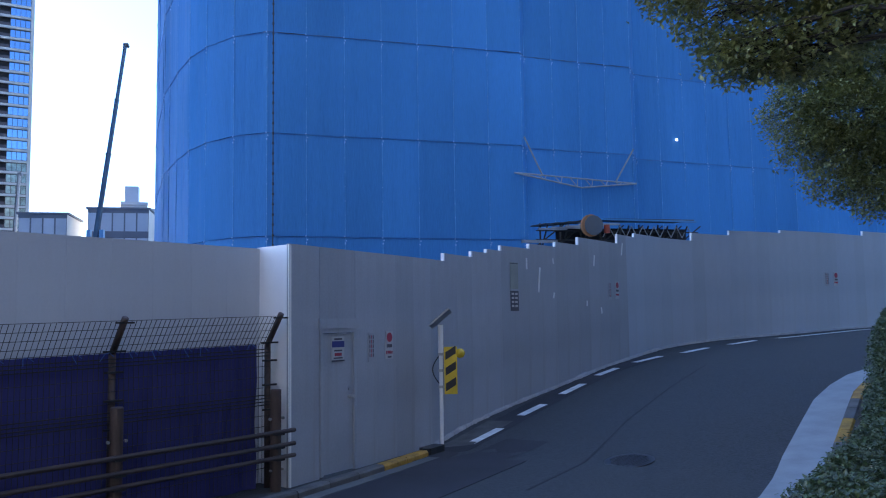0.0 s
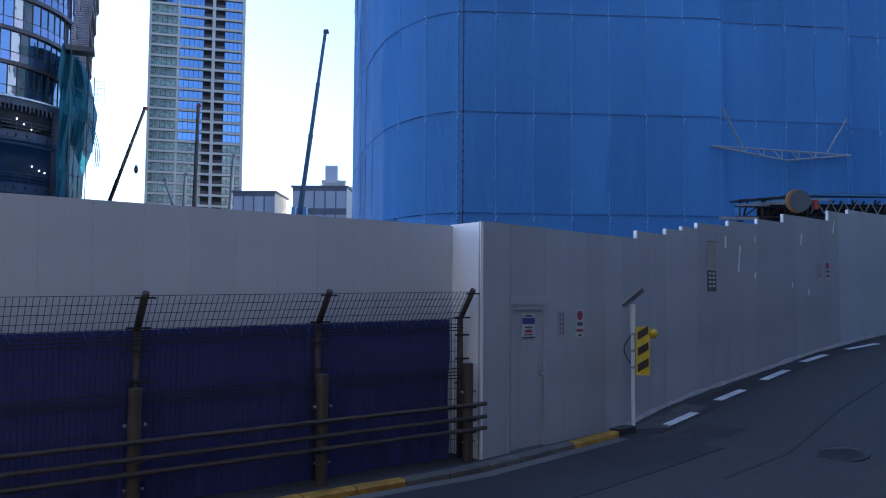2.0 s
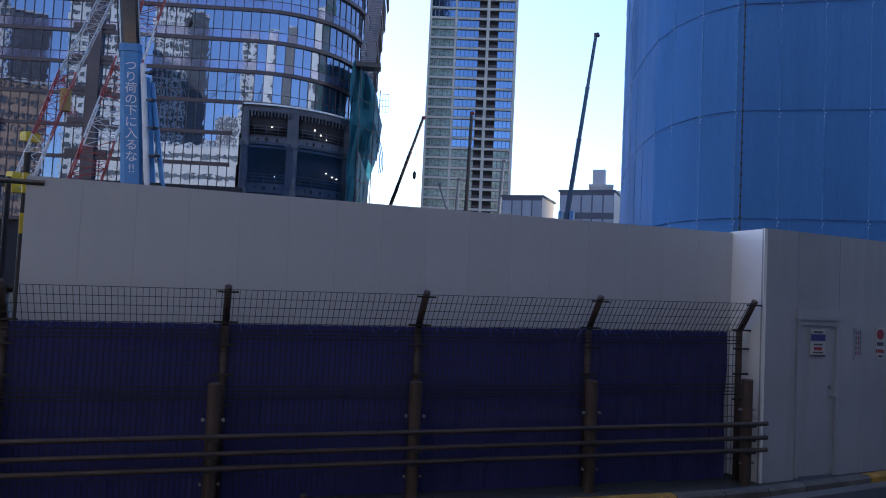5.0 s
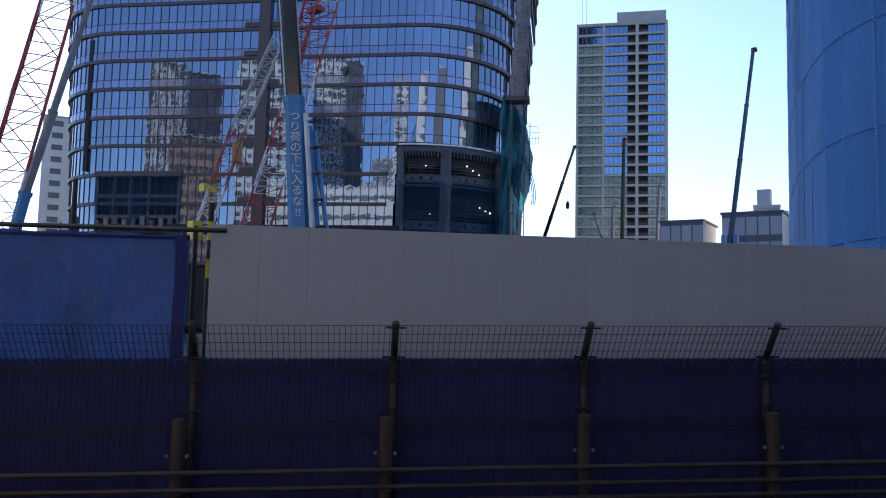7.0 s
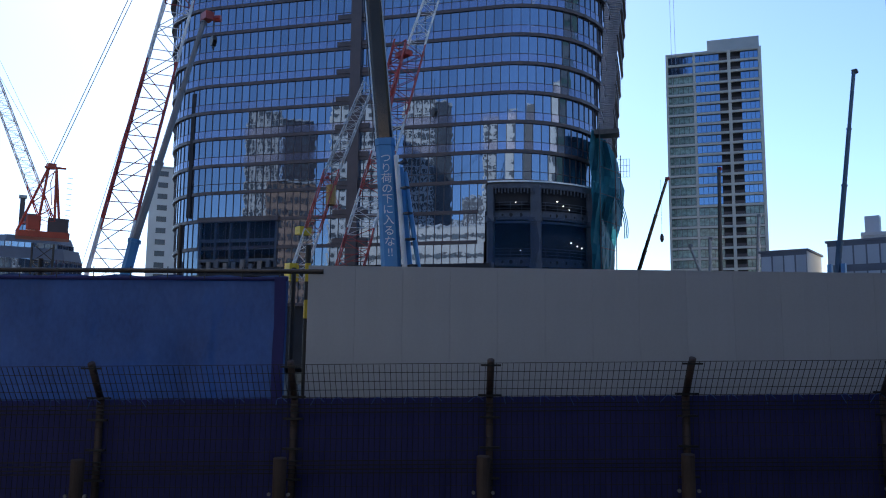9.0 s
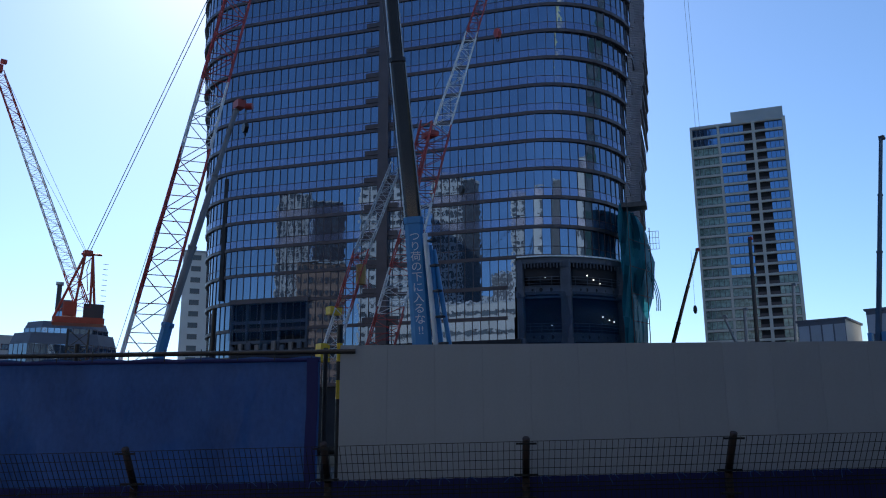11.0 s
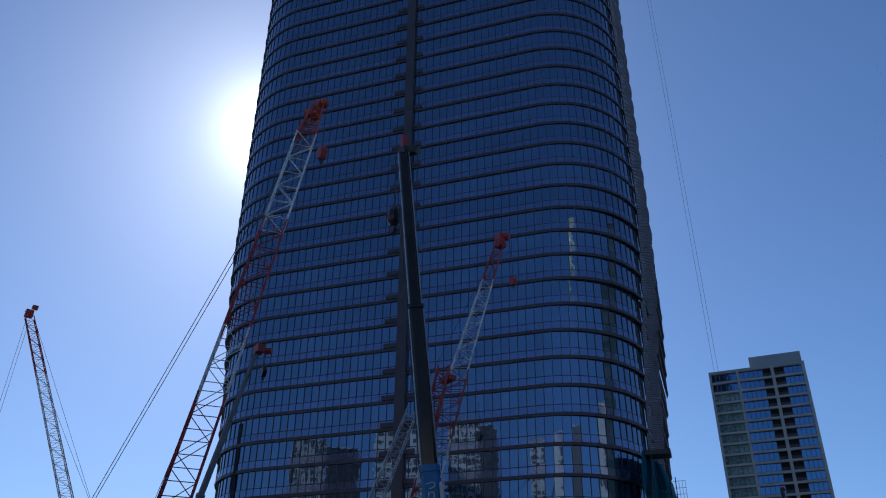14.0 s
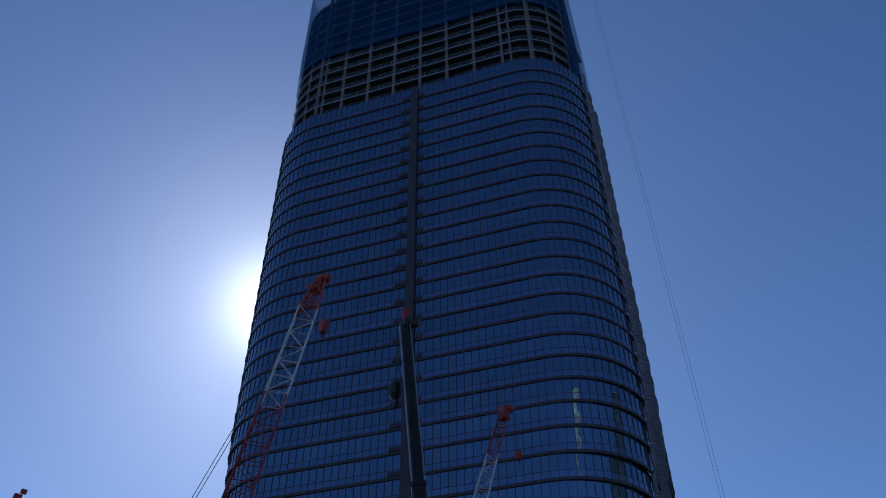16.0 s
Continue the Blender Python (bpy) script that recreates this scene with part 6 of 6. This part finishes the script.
b = Build()
cc = Vector((-86.75, 23.7, 13.3)) - o5
b.chamfer(Matrix.Translation(cc) @ Matrix.Rotation(math.atan2(u5.y, u5.x), 4, "Z"), 4.8, 2.6, 0.6, 0.2)
part("slew_deck", b, ORANGE, c5)
b = Build()
b.chamfer(Matrix.Translation(cc + u5 * 1.3 + Vector((0, 0, 1.0))) @ Matrix.Rotation(math.atan2(u5.y, u5.x), 4, "Z"), 1.9, 1.6, 1.5, 0.15)
part("winch_house", b, BAND, c5)
b = Build()
b.chamfer(Matrix.Translation(cc - u5 * 0.9 + Vector((0, 0, 1.2))) @ Matrix.Rotation(math.atan2(u5.y, u5.x), 4, "Z"), 1.3, 1.3, 1.4, 0.15)
part("operator_cab", b, ORANGE, c5)
AP = Vector((-86.77, 24.0, 20.3)) - o5
b = Build()
for s, w in ((-2.3, 0), (-0.6, 0), (1.0, 0), (1.5, 0)):
    b.tube(cc + u5 * s + Vector((0, 0, 0.4)), AP + u5 * (-0.2 if s < 0 else 0.5), 0.13, seg=8)
b.tube(AP - u5 * 0.6, AP + u5 * 1.4, 0.12, seg=8)
b.box(AP + Vector((0, 0, 0.1)), 0.8, 0.8, 0.5)
for f, g in ((0.15, 0.45), (0.45, 0.75), (0.75, 0.95)):
    for s0, s1 in ((-2.3, 1.5), (1.0, -0.6)):
        b.tube((cc + u5 * s0).lerp(AP - u5 * 0.2, f), (cc + u5 * s1).lerp(AP + u5 * 0.4, g), 0.05, seg=6)
part("a_frame", b, ORANGE, c5)
b = Build()
for k in range(10):
    z = 14.4 - o5.z + k * 0.55
    p = cc + u5 * 2.1
    b.box((p.x, p.y, z), 0.06, 0.5, 0.05)
part("ladder", b, GALV, c5)
lattice("jib", c5, (-86.5, 24.0, 14.6), (-93.6, 15.1, 40.4), 1.3, 0.9, 34, (RED, CRANE_WHITE, CRANE_WHITE, CRANE_WHITE, CRANE_WHITE, RED), 0.12, 0.05, vs5)
b = Build()
b.box(Vector((-93.7, 15.0, 40.8)) - o5, 0.7, 0.8, 0.8)
b.box(Vector((-93.5, 15.4, 41.6)) - o5, 0.5, 0.6, 0.4)
part("jib_head", b, RED, c5)
rope(c5, AP + o5, (-93.3, 15.6, 40.2), 0.02)
rope(c5, AP + o5 + Vector((0, 0, -0.2)), (-91.5, 17.8, 33), 0.02)
rope(c5, (-93.8, 14.9, 40.2), (-93.8, 14.0, 12), 0.02)
rope(c5, (-93.6, 15.2, 40.2), (-92.5, 14.2, 14), 0.02)
# pendant ropes from the first crane down to the tower crane's top, as they cross in view
rope(c1, TIP - d1 * 1.2, (-86.85, 23.85, 20.4), 0.04, "pendant")
rope(c1, TIP - d1 * 1.2 + Vector((0.3, 0.2, -0.4)), (-86.75, 24.1, 20.3), 0.04, "pendant")

# small cranes beyond the hoarding
SMALL_BLUE = material("faded_blue_paint", (0.03, 0.075, 0.13), 0.4, 0.2, 0.2, 1, 20, 0.05)
SMALL = (((-42.70, 101.37), (-39.92, 102.50), 37.4, 0.42, 0.24, SMALL_BLUE, "truck crane with blue telescopic boom"),
         ((-80.56, 114.50), (-76.46, 117.27), 32.0, 0.4, 0.25, BOOM, "distant truck crane with leaning telescopic boom"),
         ((-69.58, 121.49), (-69.37, 121.60), 33.2, 0.42, 0.3, DARK_STEEL, "distant truck crane with upright dark boom"),
         ((-64.62, 124.19), (-64.27, 124.38), 25.1, 0.4, 0.28, SCAFFOLD, "distant crane with pale upright boom"),
         ((-70.57, 120.0), (-70.5, 120.1), 21.5, 0.4, 0.28, SCAFFOLD, "distant crane with short pale boom"),
         ((-72.36, 119.85), (-73.6, 119.09), 20.6, 0.3, 0.2, SCAFFOLD, "distant crane with short leaning boom"))
for (x0, y0), (x1, y1), zt, r0, r1, mat, lab in SMALL:
    g = land(x0, y0)
    zb = 12.6 if zt > 37 else 16.4
    f = (zt - g - 1) / (zt - zb)
    bx, by = x1 + (x0 - x1) * f, y1 + (y0 - y1) * f
    root = thing("truck_crane", (bx, by, g), lab, "crane", "cranes on the site")
    telescopic(root, (bx, by, g + 1), (x1, y1, zt), r0, r1, 5, (mat, BOOM) if mat is BOOM else (mat,))
    b = Build()
    b.box(Vector((x1 + 0.1, y1, zt + 0.1)) - Vector(root.location), 0.6, 0.4, 0.5)
    b.tube(Vector((x1 + 0.3, y1 - 0.15, zt)) - Vector(root.location), Vector((x1 + 0.3, y1 + 0.15, zt)) - Vector(root.location), 0.22, seg=10)
    part("boom_head", b, (DARK_STEEL if zt > 37 else RED) if zt > 30 else SCAFFOLD, root)
    if zt > 30:
        if r0 != 0.42:
            rope(root, (x1 - 0.85, y1 - 0.55, zt), (x1 - 0.85, y1 - 0.55, zt - 9.4), 0.025)
        b = Build()
        b.ball(Vector((x1 - 0.85, y1 - 0.55, zt - 9.9)) - Vector(root.location), 0.34, 8, 5, 2.2)
        if r0 != 0.42:
            part("hook_block", b, DARK_STEEL, root)
    b = Build()
    b.chamfer(Vector((bx, by, g + 1.0)) - Vector(root.location), 3.0, 6.0, 2.0, 0.3)
    part("carrier", b, mat, root)
    if zt > 37:
        b = Build()
        for s in (-0.9, 0.9):
            b.box(Vector((x0 + s * 0.9, y0, 7.2)) - Vector(root.location), 0.5, 0.5, 13)
        part("outrigger_tower", b, CRANE_BLUE, root)
# hoisting line at the right of the tower
line = thing("hoist_line", (-49.5, 78, land(-49.5, 78)), "thin pair of hoisting ropes hanging beside the tower", "rope")
for s in (0, 0.5):
    part("rope", Build().tube(Vector((-49.5 + s, 78, 0.5)) - Vector(line.location), Vector((-51.5 + s, 78.6, 150)) - Vector(line.location), 0.02, seg=5), PALE_ROPE, line)


# ---- beside the road ----
def wall_at(d, z, out=0.0):
    """A pose on the face of the road hoarding d metres from its corner."""
    p, q = along_bend(d - 0.1), along_bend(d + 0.1)
    t = (q - p).normalized()
    c = along_bend(d) + Vector((t.y, -t.x)) * out
    return Matrix.Translation((c.x, c.y, z)) @ Matrix.Rotation(math.atan2(t.y, t.x), 4, "Z")


def letter(ch, size, mat, parent, m):
    """One flat character as a part of its sign."""
    tc = bpy.data.curves.new("letter", "FONT")
    tc.body, tc.size, tc.align_x, tc.align_y, tc.extrude = ch, size, "CENTER", "CENTER", 0.002
    tc.offset = size * 0.03
    tc.materials.append(mat)
    ob = new("letter", tc)
    ob.parent = parent
    ob.matrix_basis = m
    return ob


def notice(d, z, w, h, label, rows, board=PAPER, dot=None):
    """A flat notice on the hoarding; rows are bars (x, z, width, height, material) in shares of its size."""
    root = tagged(new("notice_board"), label, "notice")
    root.matrix_world = wall_at(d, z, 0.006 if abs(d - 0.97) > 0.1 else -0.004)
    b = Build()
    b.box((0, 0, 0), w, 0.012, h)
    part("board", b, WHITE if w < 0.19 and not dot else board, root)
    for x, y, sx, sy, mat in rows:
        b = Build()
        b.box((x * w, -0.008, y * h), sx * w, 0.004, sy * h)
        part("text_bar", b, mat, root)
    if dot:
        b = Build()
        b.tube((0, -0.005, dot[0] * h), (0, -0.011, dot[0] * h), dot[1] * w, seg=20)
        part("symbol", b, SIGN_RED, root, "round red prohibition symbol")
        for i, ch in enumerate("駐車禁止"):
            letter(ch, w * 0.27, SIGN_RED, root, Matrix.Translation(((i - 1.5) * 0.235 * w, -0.008, -0.27 * h)) @ Matrix.Rotation(radians(90), 4, "X"))
    return root


bars = [(x, z, 0.1, 0.12, m) for x, m in ((-0.3, SIGN_INK), (0.3, SIGN_INK), (0.02, SIGN_RED)) for z in (0.36, 0.2, 0.04, -0.12, -0.28)]
notice(0.97, 1.3, 0.27, 0.34, "white notice with a navy band on the site door", [(0, 0.4, 0.6, 0.07, SIGN_INK), (0, 0.2, 0.96, 0.24, SIGN_NAVY), (0, -0.05, 0.6, 0.06, SIGN_INK), (0, -0.2, 0.55, 0.12, SIGN_RED), (0, -0.34, 0.7, 0.05, SIGN_INK), (0, -0.45, 1.0, 0.06, SIGN_INK)])
notice(1.72, 1.3, 0.14, 0.4, "narrow white notice with columns of red and dark writing", bars)
notice(2.17, 1.32, 0.18, 0.4, "white notice with a red prohibition symbol", [(0, -0.03, 0.7, 0.12, SIGN_INK), (0, -0.43, 0.5, 0.06, SIGN_INK)], dot=(0.28, 0.38))
notice(10.35, 2.3, 0.16, 0.4, "narrow white notice with columns of writing", bars)
notice(10.75, 2.32, 0.18, 0.4, "white notice with a red prohibition symbol", [(0, -0.03, 0.7, 0.12, SIGN_INK)], dot=(0.28, 0.38))
notice(20.3, 2.75, 0.18, 0.4, "narrow white notice with columns of writing", bars)
notice(20.75, 2.76, 0.2, 0.4, "white notice with a red prohibition symbol", [(0, -0.03, 0.7, 0.12, SIGN_INK)], dot=(0.28, 0.38))
notice(6.3, 2.5, 0.27, 0.5, "clear document pocket fixed to the hoarding", [(0, 0.46, 0.9, 0.03, SIGN_INK)], material("pocket_film", (0.36, 0.38, 0.34), 0.2))
notice(6.3, 2.02, 0.27, 0.38, "dark printed notice under the document pocket", [(x, z, 0.3, 0.1, STONE) for x in (-0.25, 0.2) for z in (0.35, 0.15, -0.05, -0.25)], SIGN_INK)
# scraps of pale tape
for d, z, h, tilt in ((6.75, 2.75, 0.22, 0), (7.2, 2.45, 0.5, 8), (7.75, 2.15, 0.12, 20), (7.75, 2.85, 0.12, -10), (9.6, 2.95, 0.25, 10), (9.2, 2.0, 0.12, 5), (11.1, 3.3, 0.3, 14), (9.9, 1.85, 0.14, -12)):
    b = Build()
    b.box((0, 0, 0), 0.05, 0.006, h)
    ob = part("tape_scrap", b, WHITE_SMOOTH)
    ob.matrix_world = wall_at(d, z, 0.006) @ Matrix.Rotation(radians(tilt), 4, "Y")
    tagged(ob, "scrap of white tape stuck on the hoarding", "tape", "tape scraps")

# solar warning light on a white pole
pole = thing("solar_warning_light", (0.05, 12.96, land(0.05, 12.96)), "white pole with a tilted solar panel and striped warning box", "warning light")
b = Build()
b.tube((0, 0, -0.05), (0, 0, 1.85), 0.03, seg=14)
b.tube((0, 0, 1.45), (0, 0, 1.9), 0.042, seg=14)
part("post", b, WHITE_SMOOTH, pole, smooth=False)
b = Build()
tilt = Matrix.Translation((0.0, -0.04, 2.0)) @ Matrix.Rotation(radians(-40), 4, "Y") @ Matrix.Rotation(radians(-11), 4, "X")
b.box(tilt, 0.4, 0.34, 0.028)
panel = part("solar_panel", b, SCAFFOLD, pole, "grey panel frame")
b = Build()
b.box(tilt @ Matrix.Translation((0, 0, 0.017)), 0.36, 0.3, 0.006)
part("cells", b, SOLAR, panel)
b = Build()
b.box((0.15, 0, 1.2), 0.2, 0.12, 0.72)
body = part("warning_box", b, YELLOW, pole, "yellow box with black diagonal stripes")
for k in range(3):
    b = Build()
    z = 0.97 + k * 0.24
    b.prism([(0.07, -0.064, z - 0.09), (0.07, -0.064, z + 0.03), (0.23, -0.064, z + 0.13), (0.23, -0.064, z + 0.01)], (0, -0.004, 0))
    part("stripe", b, BLACK, body)
b = Build()
b.ball((0.3, -0.02, 1.46), 0.075, 14, 8)
part("lamp", b, material("amber_lens", (0.75, 0.5, 0.03), 0.2), pole, smooth=True)
b = Build()
for z in (0.95, 1.2, 1.45):
    b.tube((0, 0, z - 0.02), (0, 0, z + 0.02), 0.045, seg=12)
    b.box((0.05, 0, z), 0.1, 0.03, 0.03)
part("clamp", b, GALV, pole)
b = Build()
pts = [(-0.03 - 0.1 * math.sin(t), 0.02, 1.0 + 0.42 * t / math.pi) for t in (math.pi * k / 10 for k in range(11))]
for p, q in zip(pts, pts[1:]):
    b.tube(p, q, 0.009, seg=6)
part("cable", b, BLACK, pole)

# manhole
cover = thing("manhole_cover", (2.5, 11.09, land(2.5, 11.09) + 0.007), "round dark iron manhole cover set in the asphalt", "manhole", kind="structure")
nrm = Vector((land(2.4, 11.09) - land(2.6, 11.09), land(2.5, 10.99) - land(2.5, 11.19), 0.2)).normalized()
cover.rotation_mode = "QUATERNION"
cover.rotation_quaternion = nrm.to_track_quat("Z", "Y")
b = Build()
b.tube((0, 0, -0.02), (0, 0, 0.008), 0.33, seg=36)
part("ring", b, DARK_STEEL, cover)
b = Build()
b.tube((0, 0, 0), (0, 0, 0.011), 0.29, seg=36)
part("lid", b, DARK_STEEL, cover)
b = Build()
for i in range(-5, 6):
    for j in range(-5, 6):
        if math.hypot(i, j) < 5.6:
            b.box((i * 0.046, j * 0.046, 0.013), 0.026, 0.026, 0.006)
tagged(part("stud", b, DARK_STEEL, cover), kind="stuff")


# ---- hedge and trees ----
def leaves(b, centre, radii, count, size, rng, hollow=0.5):
    """Bent leaves scattered through the outer part of an ellipsoid."""
    for _ in range(count):
        v = Vector((rng.gauss(0, 1), rng.gauss(0, 1), rng.gauss(0, 1))).normalized()
        r = hollow + (1 - hollow) * rng.random() ** 0.7
        r *= 0.8 + 0.35 * noise.noise(v * 2.2 + Vector(centre))
        c = Vector((centre[0] + v.x * radii[0] * r, centre[1] + v.y * radii[1] * r, centre[2] + v.z * radii[2] * r))
        one_leaf(b, c, size * rng.uniform(0.7, 1.25), rng)


def one_leaf(b, c, s, rng, broad=0.24):
    d = Vector((rng.gauss(0, 1), rng.gauss(0, 1), rng.gauss(-0.3, 0.6))).normalized()
    x = d.cross(Vector((rng.random() - 0.5, rng.random() - 0.5, 1))).normalized() * s * broad
    up = x.cross(d).normalized() * s * 0.08
    k = len(b.v)
    b.v += [c, c + d * s * 0.5 + x + up, c + d * s, c + d * s * 0.5 - x + up, c + d * s * 0.5]
    b.f += [(k, k + 1, k + 4), (k + 1, k + 2, k + 4), (k + 2, k + 3, k + 4), (k + 3, k, k + 4)]


rng = random.Random(5)
hedge = thing("hedge", (4.5, 8.5, land(4.5, 8.5)), "clipped green hedge of small glossy leaves beside the road", "hedge", kind="stuff")
ho = Vector(hedge.location)
b, tw = Build(), Build()
line_pts = [(0.45, 5.3), (3.15, 8.77), (4.1, 10.5), (5.08, 12.2), (5.7, 13.17), (6.4, 14.1), (7.3, 14.8)]
for (x0, y0), (x1, y1) in zip(line_pts, line_pts[1:]):
    L = math.hypot(x1 - x0, y1 - y0)
    dx, dy = (x1 - x0) / L, (y1 - y0) / L
    for i in range(int(L * 6500)):
        f, side = rng.random(), 1.1 + 1.1 * rng.random()
        x, y = x0 + (x1 - x0) * f + dy * side, y0 + (y1 - y0) * f - dx * side
        if y < 3.5:
            continue
        h = float(np.interp(y, (5, 7, 9, 10.5, 13), (0.55, 0.68, 0.95, 1.35, 1.35))) + 0.13 * noise.noise(Vector((x * 2.5, y * 2.5, 0)))
        edge = min(1, (side - 1.1) / 0.25, (2.2 - side) / 0.25)
        h *= 0.72 + 0.28 * math.sqrt(max(0, edge))
        z = h * (1 - 0.45 * rng.random() ** 2.2) if edge > 0.5 else h * rng.uniform(0.05, 1)
        one_leaf(b, Vector((x, y, land(x, y) + 0.1 + z)) - ho, rng.uniform(0.03, 0.055), rng, 0.31)
        if i % 60 == 0 and edge > 0.7:
            tw.tube(Vector((x, y, land(x, y))) - ho, Vector((x + rng.uniform(-.1, .1), y + rng.uniform(-.1, .1), land(x, y) + h * 0.8)) - ho, 0.006, seg=4)
part("foliage", b, HEDGE_LEAF, hedge)
part("twigs", tw, BARK, hedge)


def tree(at, label, trunk_r, fork_z, clumps, leaf, per, seed):
    """A tapered trunk, limbs to every clump, and a crown of leaf clumps."""
    r = random.Random(seed)
    root = thing("tree", (at[0], at[1], land(*at)), label, "tree", "street trees")
    o = Vector(root.location)
    base, fork = Vector((0, 0, -0.1)), Vector((0.15, 0.1, fork_z))
    b = Build()
    b.tube(base, fork * 0.5, trunk_r * 1.25, trunk_r, seg=12)
    b.tube(fork * 0.5, fork, trunk_r, trunk_r * 0.8, seg=12)
    part("trunk", b, BARK, root, smooth=True)
    for c, radii in clumps:
        b = Build()
        q = Vector(c) - o
        way_pts, n_seg = [fork], 7
        for k in range(1, n_seg):
            f = k / n_seg
            sag = 0.5 * math.sin(math.pi * f)
            way_pts.append(fork + (q - fork) * f + Vector((r.uniform(-.16, .16), r.uniform(-.16, .16), sag + r.uniform(-.1, .1))))
        way_pts.append(q)
        for k, (a, e) in enumerate(zip(way_pts, way_pts[1:])):
            b.tube(a, e, trunk_r * (0.26 - 0.03 * k), trunk_r * (0.23 - 0.03 * k), seg=7)
        for _ in range(16):
            e = q + Vector((r.uniform(-1, 1) * radii[0], r.uniform(-1, 1) * radii[1], r.uniform(-0.8, 0.8) * radii[2])) * 0.85
            a = way_pts[-3] + (q - way_pts[-3]) * r.uniform(0.1, 1)
            m1 = (a + e) / 2 + Vector((r.uniform(-.06, .06), r.uniform(-.06, .06), r.uniform(-.02, .1)))
            b.tube(a, m1, 0.011, 0.008, seg=4)
            b.tube(m1, e, 0.008, 0.004, seg=4)
        part("limb", b, BARK, root, smooth=True)
    for c, radii in clumps:
        b = Build()
        n = int(per * radii[0] * radii[1] * radii[2] ** 0.6)
        # sprays: leaves bunch at twig ends
        for _ in range(n // 14):
            v = Vector((r.gauss(0, 1), r.gauss(0, 1), r.gauss(0, 1))).normalized() * (0.35 + 0.65 * r.random() ** 0.6)
            s = Vector((c[0] + v.x * radii[0], c[1] + v.y * radii[1], c[2] + v.z * radii[2])) - o
            for _ in range(14):
                one_leaf(b, s + Vector((r.gauss(0, 0.065), r.gauss(0, 0.065), r.gauss(-0.03, 0.06))), leaf * r.uniform(0.65, 1.35), r, 0.27)
        part("crown", b, LEAF, root)
    return root


tree((6.6, 5.6), "broad evergreen street tree with drooping leafy branches", 0.2, 3.6,
     (((2.68, 8.85, 5.3), (0.42, 0.5, 0.34)), ((3.02, 8.72, 4.85), (0.38, 0.45, 0.3)), ((3.08, 8.65, 4.42), (0.27, 0.3, 0.2)), ((3.3, 8.6, 4.26), (0.26, 0.3, 0.17)), ((3.62, 8.45, 4.24), (0.3, 0.3, 0.16)), ((3.12, 8.8, 5.8), (0.8, 0.8, 0.5)), ((3.42, 8.5, 4.42), (0.48, 0.5, 0.28)), ((3.92, 8.4, 4.42), (0.5, 0.6, 0.3)), ((3.82, 8.5, 5.2), (0.8, 0.8, 0.55)),
      ((4.62, 8.1, 4.75), (0.8, 0.8, 0.5)), ((5.1, 7.7, 5.2), (1.1, 1.1, 0.9)), ((6.2, 6.4, 6.0), (1.8, 1.8, 1.3)), ((4.4, 7.4, 6.6), (1.5, 1.5, 0.9)), ((7.6, 5.0, 6.4), (1.9, 1.9, 1.4))), 0.066, 15500, 11)
tree((9.6, 12.0), "evergreen street tree with dense dark foliage", 0.2, 3.2,
     (((5.3, 12.2, 4.7), (0.42, 0.6, 0.38)), ((5.42, 12.0, 4.2), (0.42, 0.6, 0.4)), ((5.8, 11.8, 3.62), (0.5, 0.6, 0.36)), ((6.2, 12.0, 4.6), (0.8, 0.9, 0.6)), ((6.3, 11.6, 3.4), (0.55, 0.7, 0.36)), ((6.0, 11.9, 4.1), (0.6, 0.7, 0.5)),
      ((6.9, 11.8, 4.0), (0.9, 0.9, 0.7)), ((6.95, 11.4, 3.2), (0.65, 0.8, 0.36)), ((7.9, 11.8, 4.9), (1.3, 1.3, 1.0)), ((8.8, 12, 5.8), (1.7, 1.7, 1.3)), ((6.7, 12.4, 5.4), (0.9, 0.9, 0.6)), ((5.9, 12.3, 5.3), (0.7, 0.7, 0.45))), 0.058, 16500, 12)
